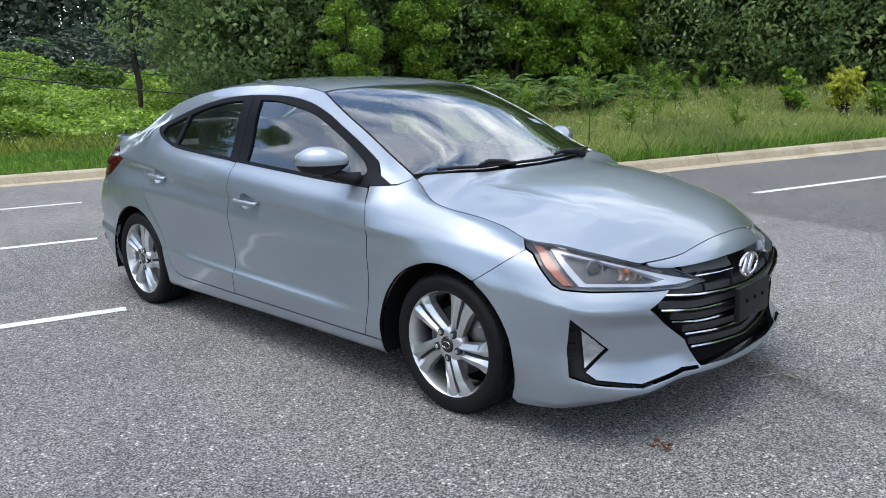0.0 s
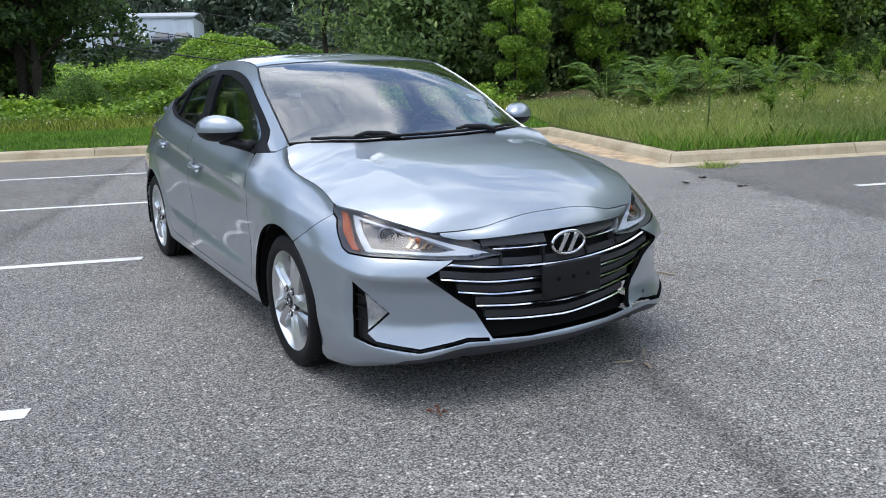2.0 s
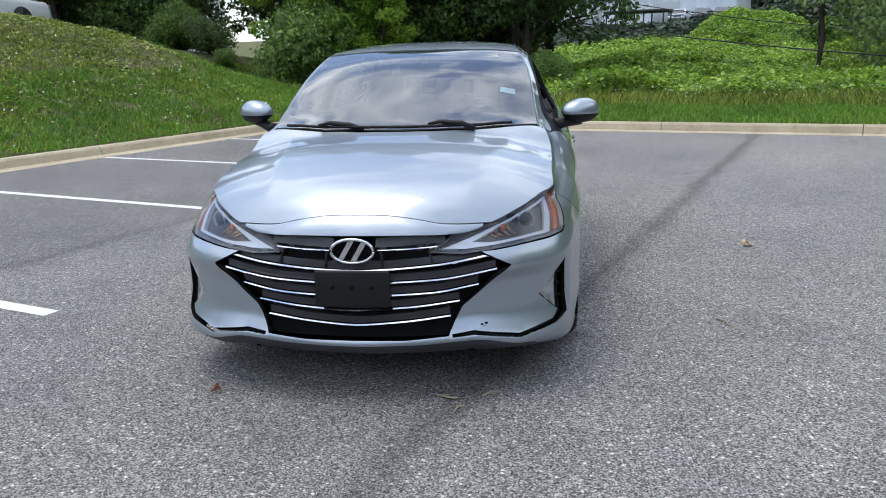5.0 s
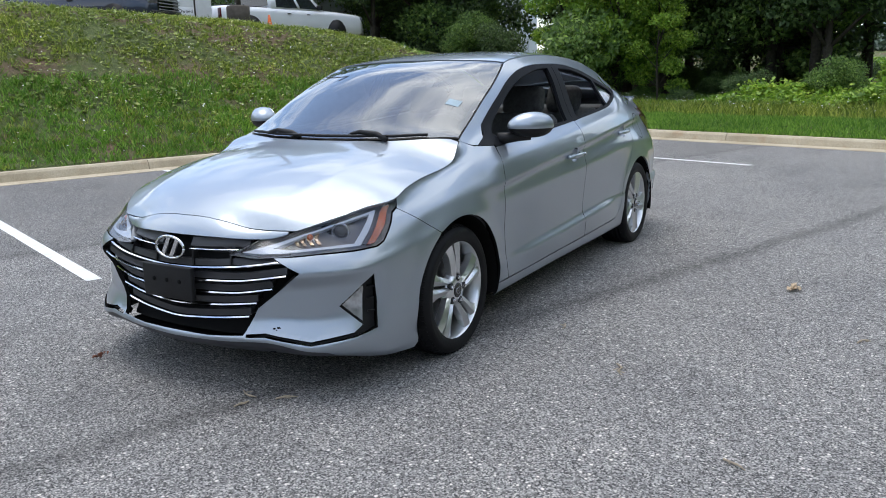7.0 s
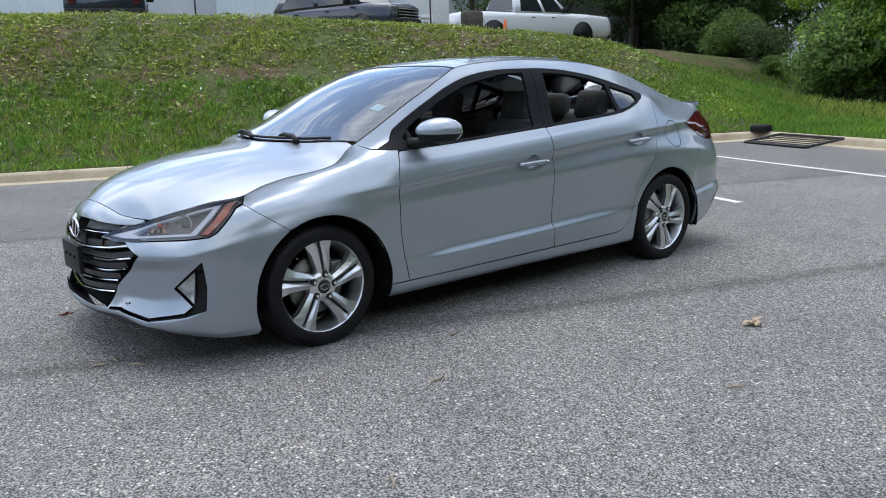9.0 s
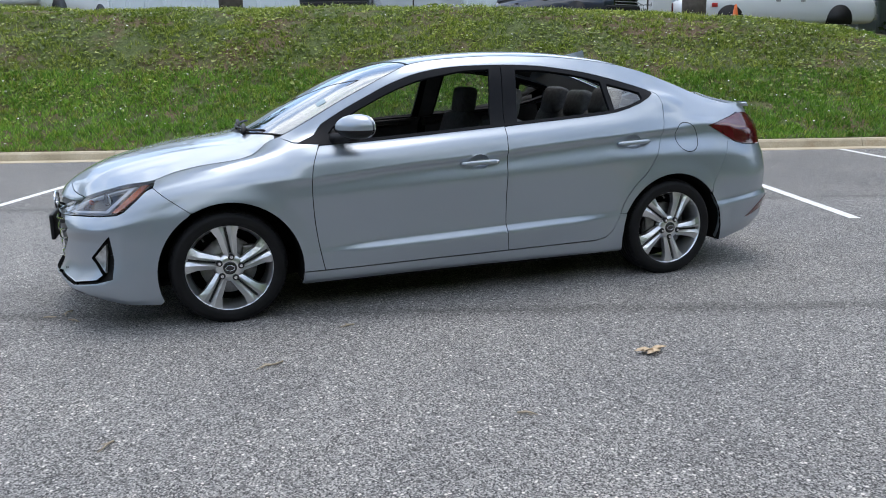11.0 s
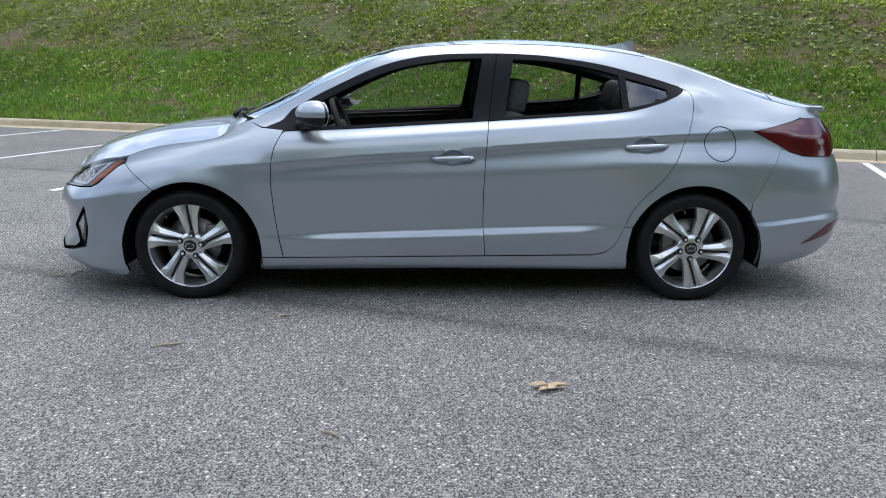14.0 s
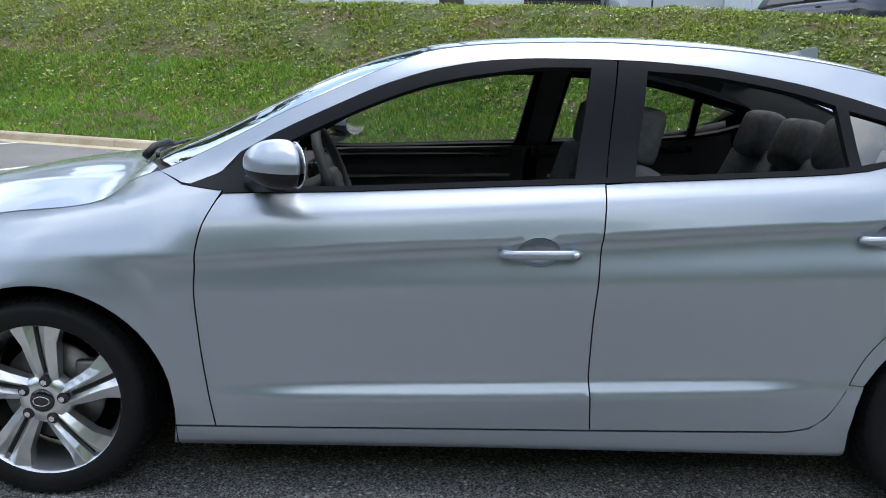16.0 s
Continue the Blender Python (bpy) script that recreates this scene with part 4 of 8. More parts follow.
DOORS = {}
for side in (1.0, -1.0):
    fl = lambda P, s=side: flank(P, s)
    # wing
    wing = rail_run(1.684, 1.035, 26, 0.0) + [(0.96, 0.922), (0.88, 0.919)] + DOOR_FRONT + [(0.955, 0.240), (0.957, 0.17)] \
        + [q for q in reversed(arch_arc(0, 0.15, 0.17, 34)) if q[0] < 1.511] + SEAM[::-1]
    cut("front_wing", wing, fl, M_PAINT, car, gap=0.0041, rows=True)
    # doors
    fd = BELT_F + DOOR_MID[1:] + [(0.2, 0.250), (0.6, 0.243)] + DOOR_FRONT[::-1][:-1]
    CUP_F = [(-0.063 + 0.058 * math.cos(t * math.tau / 28), 0.781 + 0.040 * math.sin(t * math.tau / 28)) for t in range(28)]
    CUP_R = [(-1.088 + 0.058 * math.cos(t * math.tau / 28), 0.846 + 0.040 * math.sin(t * math.tau / 28)) for t in range(28)]
    front_door = cut("front_door", fd, fl, M_PAINT, car, holes=[CUP_F], gap=0.0041, rows=True)
    rd_ = DOOR_MID[::-1] + BELT_R[1:] + DOOR_REAR + [(-0.5, 0.258)]
    rear_door = cut("rear_door", rd_, fl, M_PAINT, car, holes=[CUP_R], gap=0.0041, rows=True)
    DOORS[side] = (front_door, rear_door)
    # handle cups, pressed in
    for host, (ca, cz) in ((front_door, (-0.063, 0.781)), (rear_door, (-1.088, 0.846))):
        bm = bmesh.new()
        rings = []
        for j in range(6):
            r = math.cos(j / 5 * math.pi / 2 * 0.96)
            ring2 = [(ca + 0.060 * r * math.cos(t * math.tau / 28), cz + 0.042 * r * math.sin(t * math.tau / 28)) for t in range(28)]
            rings.append([bm.verts.new(v) for v in flank(np.array(ring2), side, -0.001 - 0.026 * math.sin(j / 5 * math.pi / 2))])
        for p0, p1 in zip(rings, rings[1:]):
            for t in range(28):
                bm.faces.new((p0[t], p0[(t + 1) % 28], p1[(t + 1) % 28], p1[t]) if side > 0 else (p1[t], p1[(t + 1) % 28], p0[(t + 1) % 28], p0[t]))
        bm.faces.new(rings[-1] if side > 0 else rings[-1][::-1])
        part("handle_cup", bm, M_PAINT, host, "pressed-in handle cup")
    # sill
    sill = [(0.955, 0.236), (0.843, 0.236), (0.2, 0.246), (-0.241, 0.251), (-0.5, 0.254), (-0.82, 0.258), (-0.893, 0.272), (-0.94, 0.311), (-0.981, 0.392), (-0.985, 0.4135), (-1.030, 0.4135)] \
        + [(-1.014, 0.345), (-1.007, 0.27), (-1.014, 0.175), (-0.6, 0.176), (0.0, 0.178), (0.5, 0.172), (0.955, 0.166)]
    cut("sill", sill, fl, M_PAINT, car, rows=True, gap=0.0005)
    # side frame: screen pillar, roof rail, rear quarter
    lamp_edge = [(-2.02, 0.985), (-1.94, 0.966), (-1.69, 0.921), (-1.875, 0.828), (-1.849, 0.826), (-1.676, 0.549)]
    arch_r = [q for q in arch_arc(1, 0.15, 0.22, 36)]
    left_half = [q for q in arch_r if q[0] > -1.668 and q[1] > 0.42]
    quarter = [(0.88, 0.922), (0.96, 0.925)] + rail_run(1.035, -2.04, 70) + lamp_edge + left_half[::-1] + [(-1.030, 0.414), (-0.99, 0.414)] \
        + [q for q in reversed(DOOR_REAR) if q[1] > 0.42] + WIN_TOP
    cut("side_frame", quarter, fl, M_PAINT, car, step=0.03, rows=True)
    # window surrounds
    TOP_IN = sample([(-0.222, 1.291), (-0.085, 1.287), (0.068, 1.266), (0.221, 1.236), (0.375, 1.184), (0.529, 1.115), (0.654, 1.052), (0.745, 0.995), (0.77, 0.968)], 22)
    HOLE_F = [(-0.165, 0.975)] + TOP_IN + [(0.735, 0.935), (0.60, 0.933), (0.3, 0.949), (0.0, 0.968)]
    outer_f = [(-0.254, 0.968)] + [(-0.282, 1.18), (-0.303, 1.314)] + [q for q in WIN_TOP if q[0] > -0.30] + [(0.86, 0.93), (0.829, 0.919)] + BELT_F[1:-1]
    front_surround = cut("window_surround", outer_f, fl, M_FRAME, front_door, holes=[HOLE_F], depth=0.02, step=0.03, label="satin black window surround")
    HOLE_R = [(-0.340, 0.988), (-0.392, 1.287)] + sample([(-0.392, 1.287), (-0.55, 1.281), (-0.70, 1.263), (-0.86, 1.234), (-0.965, 1.206)], 12)[1:] + [(-0.975, 1.036), (-0.86, 1.022), (-0.6, 1.006)]
    HOLE_Q = [(-1.012, 1.040), (-1.004, 1.193), (-1.12, 1.164), (-1.226, 1.134), (-1.228, 1.098), (-1.12, 1.062)]
    outer_r = [(-0.256, 0.970), (-0.284, 1.18), (-0.306, 1.314)][::1] + [q for q in reversed(WIN_TOP) if q[0] < -0.31] + [(-1.318, 1.135)] + BELT_R[::-1][1:-1]
    cut("window_surround", outer_r, fl, M_FRAME, rear_door, holes=[HOLE_R, HOLE_Q], depth=0.02, step=0.03, label="satin black window surround")
    fg = lambda P, s=side: flank(P, s, -0.012)
    if side < 0:
        cut("front_pane", inset(HOLE_F, -0.01), fg, M_PANE, front_door, depth=0.0, label="closed tinted pane").visible_shadow = False
        cut("rear_pane", inset(HOLE_R, -0.01), fg, M_PANE, rear_door, depth=0.0, label="closed tinted pane").visible_shadow = False
    cut("quarter_pane", inset(HOLE_Q, -0.006), fg, M_PANE, rear_door, depth=0.0, label="small fixed quarter pane").visible_shadow = False
    # bright beading at the belt
    for host, run in ((front_door, BELT_F), (rear_door, BELT_R)):
        strip = [(a, z + 0.001) for a, z in run] + [(a, z + 0.015) for a, z in reversed(run)]
        cut("belt_seal", strip, lambda P, s=side: flank(P, s, 0.005), M_FRAME, host, depth=0.008, step=0.05, gap=0.0, label="black rubber belt seal")
    # black inner skin added behind the outer panels, so that their joints look dark
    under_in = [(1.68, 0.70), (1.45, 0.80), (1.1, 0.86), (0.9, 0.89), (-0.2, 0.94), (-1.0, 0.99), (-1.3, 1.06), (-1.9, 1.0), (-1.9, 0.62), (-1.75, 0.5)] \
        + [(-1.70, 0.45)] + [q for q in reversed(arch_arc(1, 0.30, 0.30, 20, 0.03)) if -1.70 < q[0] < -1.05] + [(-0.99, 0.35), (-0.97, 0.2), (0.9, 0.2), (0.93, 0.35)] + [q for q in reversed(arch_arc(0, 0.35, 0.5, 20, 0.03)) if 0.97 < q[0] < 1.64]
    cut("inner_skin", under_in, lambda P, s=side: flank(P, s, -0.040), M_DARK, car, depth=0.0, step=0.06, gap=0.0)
    # fuel flap on the driver's flank
    if side > 0:
        flap = [(-1.497 + 0.087 * math.cos(t * math.tau / 40), 0.859 + 0.083 * math.sin(t * math.tau / 40)) for t in range(40)]
        groove = [(-1.497 + 0.0912 * math.cos(t * math.tau / 40), 0.857 + 0.0912 * math.sin(t * math.tau / 40)) for t in range(40)]
        ring = [(-1.497 + 0.0868 * math.cos(t * math.tau / 40), 0.857 + 0.0868 * math.sin(t * math.tau / 40)) for t in range(40)]
        cut("fuel_flap", groove, lambda P, s=side: flank(P, s, 0.0012), M_DARK, car, holes=[ring], depth=0.0, gap=0.0, step=0.05, edge=0.01, label="round fuel flap joint")
    # tail lamp
    lamp = [(-1.69, 0.921), (-1.94, 0.966), (-2.03, 0.985), (-2.14, 0.99), (-2.22, 0.98), (-2.36, 0.955), (-2.40, 0.86), (-2.20, 0.785), (-2.10, 0.785), (-1.99, 0.792), (-1.90, 0.815)]
    tail = cut("tail_lamp", lamp, lambda P, s=side: flank(P, s, 0.004), M_RED, car, depth=0.02, label="dark red wraparound tail lamp")
    # wheel opening liner
    for k in (0, 1):
        cx, cz, r = ARCH[k]
        bm = bmesh.new()
        n = 28
        rows = []
        for t in range(n + 1):
            ang = radians(-13 + 206 * t / n)
            rows.append([bm.verts.new((cx + r * 1.0 * math.cos(ang), side * y, cz + r * 1.0 * math.sin(ang))) for y in (0.868, 0.80, 0.5)])
        for a_, b_ in zip(rows, rows[1:]):
            for j in range(2):
                bm.faces.new((a_[j], b_[j], b_[j + 1], a_[j + 1]))
        back = bm.verts.new((cx, side * 0.5, cz))
        for a_, b_ in zip(rows, rows[1:]):
            bm.faces.new((a_[2], b_[2], back))
        part("arch_liner", bm, M_DARK, car, "black wheel arch liner")

# rear bumper and tail panel
rb = [(-1.676, 0.549), (-1.849, 0.826), (-1.875, 0.826), (-1.90, 0.811), (-1.99, 0.788), (-2.10, 0.781), (-2.20, 0.781), (-2.40, 0.80), (A_TAIL, 0.80)]
rb_low = [(A_TAIL, 0.30), (-2.6, 0.29), (-2.3, 0.27), (-2.05, 0.222), (-1.76, 0.17), *[q for q in reversed(arch_arc(1, 0.15, 0.2, 36)) if q[0] < -1.668 and q[1] < 0.55]]
rbo = rb + [(2 * A_TAIL - a, z) for a, z in reversed(rb)][1:] + [(2 * A_TAIL - a, z) for a, z in reversed(rb_low)] + rb_low[1:]
cut("rear_bumper", rbo, lambda P: flank(P), M_PAINT, car, step=0.045, depth=0.02, rows=True)
cut("tail_panel", [(-2.42, 0.95), (-2.42, 0.805), (A_TAIL, 0.805), (2 * A_TAIL + 2.42, 0.805), (2 * A_TAIL + 2.42, 0.95), (2 * A_TAIL + 2.026, 0.990), (2 * A_TAIL + 2.026, 1.046), (A_TAIL, 1.036), (-2.026, 1.046), (-2.026, 0.990)], lambda P: flank(P, 1.0, -0.002), M_PAINT, car, step=0.05, gap=0.0)
for side in (1.0, -1.0):
    refl = [(-1.985, 0.310), (-2.24, 0.372), (-2.27, 0.438), (-2.16, 0.418)]
    cut("rear_reflector", refl, lambda P, s=side: flank(P, s, 0.004), M_RED, car, depth=0.01, label="dark red bumper reflector")


# top panels
def rail_xy(x, drop=0.0005):
    return float(np.interp(x, RX, RY)) - drop


def sym(right_half):
    """A closed outline from its half with y from 0 outward and back to 0."""
    return right_half + [(x, -y) for x, y in reversed(right_half) if abs(y) > 1e-6]


Y_CORNER = rail_xy(2.03)
hood_edge = curve1([(-0.14, 2.124), (0.0, 2.130), (0.14, 2.124), (0.28, 2.105), (0.39, 2.071), (Y_CORNER, 2.03)])
hood_side = [(float(x), rail_xy(x)) for x in np.r_[np.linspace(2.02, 1.72, 12), np.linspace(1.69, 1.055, 26)]]
hood = sym([(float(hood_edge(y)[0]), float(y)) for y in np.linspace(0, Y_CORNER - 0.002, 30)] + hood_side + [(1.05, 0.67), (1.10, 0.57), (1.17, 0.38), (1.212, 0.18), (1.222, 0.0)])
cut("bonnet", hood, top, M_PAINT, car, step=0.034, gap=0.0012)
NOSE_SEL = RX > 1.98


def nose_skin(P):
    """The strip between the bonnet's edge and the grille: rows of (y, 0 at the bonnet to 0.1 at the grille)."""
    y, v = P[:, 0], np.clip(P[:, 1] / 0.1, -0.2, 1.2)
    w = np.abs(y)
    xt = hood_edge(w)[0] + 0.002
    zt = top_z(xt, y)
    xb, zb = (np.interp(w, RY[NOSE_SEL][::-1], V[NOSE_SEL][::-1]) for V in (RX, RZ))
    swell = 0.005 * 4 * v * (1 - v) * np.clip((Y_CORNER - w) / 0.2, 0, 1)
    return np.stack([xt + (xb - xt) * v + swell, y, zt + (zb - zt) * v + swell * 0.8], -1)


yc = Y_CORNER - 0.03
cut("nose_strip", [(-yc, 0.0), (yc, 0.0), (yc, 0.1), (-yc, 0.1)], nose_skin, M_PAINT, car, step=0.02, gap=0.0, up=(1.2, 0, -0.3))
scr_side = [(float(x), rail_xy(x, 0.008)) for x in np.linspace(1.005, 0.27, 26)]
screen = sym([(1.185, 0.0), (1.175, 0.18), (1.14, 0.38), (1.075, 0.57), (1.02, 0.66)] + scr_side + [(0.262, 0.50), (0.285, 0.3), (0.302, 0.0)])
cut("windscreen", screen, lambda P: top(P, -0.004), M_WIND, car, depth=0.0, step=0.05, gap=0.0).visible_shadow = False
cowl = sym([(1.245, 0.0), (1.235, 0.18), (1.195, 0.38), (1.125, 0.57), (1.075, 0.68), (1.05, 0.705), (1.0, 0.685), (0.985, 0.655), (1.035, 0.56), (1.10, 0.37), (1.145, 0.18), (1.155, 0.0)])
cut("cowl", cowl, lambda P: top(P, -0.018), M_BLACK, car, depth=0.0, step=0.04, gap=0.0, label="black plastic cowl grille")
roof_side = [(float(x), rail_xy(x)) for x in np.linspace(0.255, -1.13, 40)]
roof = sym([(0.296, 0.0), (0.279, 0.3), (0.257, 0.50)] + roof_side + [(-1.12, 0.4), (-1.10, 0.2), (-1.095, 0.0)])
cut("roof", roof, top, M_PAINT, car, step=0.05)
rg_side = [(float(x), rail_xy(x, 0.010)) for x in np.linspace(-1.145, -1.84, 20)]
rear_glass = sym([(-1.105, 0.0), (-1.11, 0.2), (-1.13, 0.4)] + rg_side + [(-1.86, 0.45), (-1.88, 0.2), (-1.885, 0.0)])
cut("rear_screen", rear_glass, lambda P: top(P, -0.004), M_PANE, car, depth=0.0, step=0.05, gap=0.0).visible_shadow = False
tr_side = [(float(x), rail_xy(x)) for x in np.linspace(-1.85, -2.14, 10)]
boot = sym([(-1.89, 0.0), (-1.885, 0.2), (-1.865, 0.45)] + tr_side + [(-2.20, 0.45), (-2.235, 0.25), (-2.245, 0.0)])
cut("boot_lid", boot, top, M_PAINT, car, step=0.04)
# black bands where the screens are bonded
band = [(1.182, 0.0), (1.172, 0.18), (1.137, 0.38), (1.072, 0.57), (1.017, 0.66)] + scr_side + [(0.264, 0.50), (0.287, 0.3), (0.304, 0.0)]
hole = [(1.14, 0.0), (1.13, 0.18), (1.095, 0.38), (1.03, 0.57)] + [(x - 0.0, y - 0.035) for x, y in scr_side[2:-2]] + [(0.33, 0.47), (0.338, 0.3), (0.345, 0.0)]
cut("screen_band", sym(band), lambda P: top(P, -0.012), M_BLACK, car, holes=[sym(hole)], depth=0.0, step=0.03, gap=0.0, label="black bonded screen edge")
# ---- the car: lamps, grille, wheels, mirrors, cabin ----
def y_to_a(y):
    """Place along the outline for a half width at the nose."""
    return float(np.interp(y, Y_s[A_s >= 1.85][::-1], A_s[A_s >= 1.85][::-1]))


# grille
back = [(y_to_a(0.0), 0.645), (2.50, 0.640), (2.40, 0.625), (2.33, 0.592), (2.215, 0.525), (2.33, 0.43), (2.415, 0.365), (2.44, 0.32), (2.47, 0.25), (A_NOSE, 0.245)]
cut("grille_back", back[1:] + [(mirror_a(a), z) for a, z in reversed(back[1:])][1:], lambda P: flank(P, 1.0, -0.065), M_DARK, car, depth=0.0, gap=0.0, step=0.05, label="black grille opening")
SLATS = [[(0.548, 0.570), (0.31, 0.540), (0.0, 0.524)], [(0.545, 0.514), (0.31, 0.483), (0.0, 0.474)], [(0.478, 0.454), (0.30, 0.430), (0.0, 0.423)], [(0.405, 0.392), (0.2, 0.374), (0.0, 0.367)], [(0.368, 0.334), (0.15, 0.314), (0.0, 0.307)]]
for rows_ in SLATS:
    yz = curve1([(-y, z) for y, z in rows_] + [(y, z) for y, z in rows_ if y > 0])
    ys = np.linspace(-rows_[0][0], rows_[0][0], 34)
    aa_ = [y_to_a(abs(y)) if y > 0 else mirror_a(y_to_a(abs(y))) for y in ys]
    zz = yz(ys)[0]
    strip = [(a, z - 0.0026) for a, z in zip(aa_, zz)] + [(a, z + 0.0026) for a, z in reversed(list(zip(aa_, zz)))]
    slat = [(a, z + 0.0035) for a, z in zip(aa_, zz)] + [(a, z + 0.030) for a, z in reversed(list(zip(aa_, zz)))]
    s_ob = cut("grille_slat", slat, lambda P: flank(P, 1.0, -0.022), M_SLAT, car, depth=0.04, gap=0.0, step=0.05)
    cut("chrome_strip", strip, lambda P, u=aa_, v=zz: flank(P, 1.0, -0.006 - 0.60 * (P[:, 1] - np.interp(-P[:, 0], -np.array(u[::1]) if u[0] > u[-1] else -np.array(u[::-1]), v if u[0] > u[-1] else v[::-1]))), M_CHROME, s_ob, depth=0.007, gap=0.0, step=0.05, label="thin chrome strip")
for side in (1.0, -1.0):
    seg_ = [(y_to_a(y), z) for y, z in ((0.325, 0.604), (0.2, 0.601), (0.095, 0.600))]
    cut("chrome_strip", [(a, z - 0.0016) for a, z in seg_] + [(a, z + 0.0016) for a, z in reversed(seg_)], lambda P, s=side: flank(P, s, -0.006), M_CHROME, car, depth=0.006, gap=0.0, step=0.05, label="thin chrome strip")
    upper_bar = [(y_to_a(y), z) for y, z in ((0.36, 0.612), (0.2, 0.609), (0.085, 0.608))]
    cut("grille_slat", upper_bar + [(a, z + 0.032) for a, z in reversed(upper_bar)], lambda P, s=side: flank(P, s, -0.02), M_SLAT, car, depth=0.04, gap=0.0, step=0.05)
    for y0_ in (0.11, 0.30):
        bar = [(y_to_a(y0_ + dy), z) for dy, z in ((0.0, 0.53), (0.008, 0.53), (0.0, 0.60), (-0.008, 0.60))]
        cut("grille_post", [bar[0], bar[1], bar[2], bar[3]], lambda P, s=side: flank(P, s, -0.014), M_BLACK, car, depth=0.03, gap=0.0, step=0.05)

# badge: oval ring with two slanted bars
bm = bmesh.new()
bx0 = 2.232
for ring_r, k in ((1.0, 0),):
    path = [(bx0 + 0.006 * math.cos(t * math.tau / 40) * 0, 0.082 * math.cos(t * math.tau / 40), 0.600 + 0.046 * math.sin(t * math.tau / 40)) for t in range(41)]
    tube(bm, path, 0.0065, 8)
badge = part("badge", bm, M_CHROME, car, "chrome oval badge")
for dy in (-0.026, 0.026):
    bm = bmesh.new()
    vs = [(bx0 - 0.006, dy - 0.034, 0.562), (bx0 - 0.006, dy - 0.012, 0.562), (bx0 - 0.006, dy + 0.034, 0.638), (bx0 - 0.006, dy + 0.012, 0.638)]
    f = bm.faces.new([bm.verts.new(v) for v in vs])
    r_ = bmesh.ops.extrude_face_region(bm, geom=[f])
    bmesh.ops.translate(bm, vec=(0.008, 0, 0), verts=[v for v in r_["geom"] if isinstance(v, bmesh.types.BMVert)])
    bmesh.ops.recalc_face_normals(bm, faces=bm.faces[:])
    part("badge_bar", bm, M_CHROME, badge, shade=False)

bm = bmesh.new()
rounded_box(bm, (0.022, 0.290, 0.142), (2.254, 0, 0.460), 0.006)
plate = part("plate_holder", bm, M_BLACK, car, "blank black plate holder with fixing holes")
for y in (-0.075, 0.0, 0.075):
    bm = bmesh.new()
    bmesh.ops.create_cone(bm, cap_ends=True, segments=14, radius1=0.0095, radius2=0.008, depth=0.006, matrix=Matrix.Translation((2.266, y, 0.468)) @ Matrix.Rotation(math.pi / 2, 4, "Y"))
    part("fixing_hole", bm, M_DARK, plate)

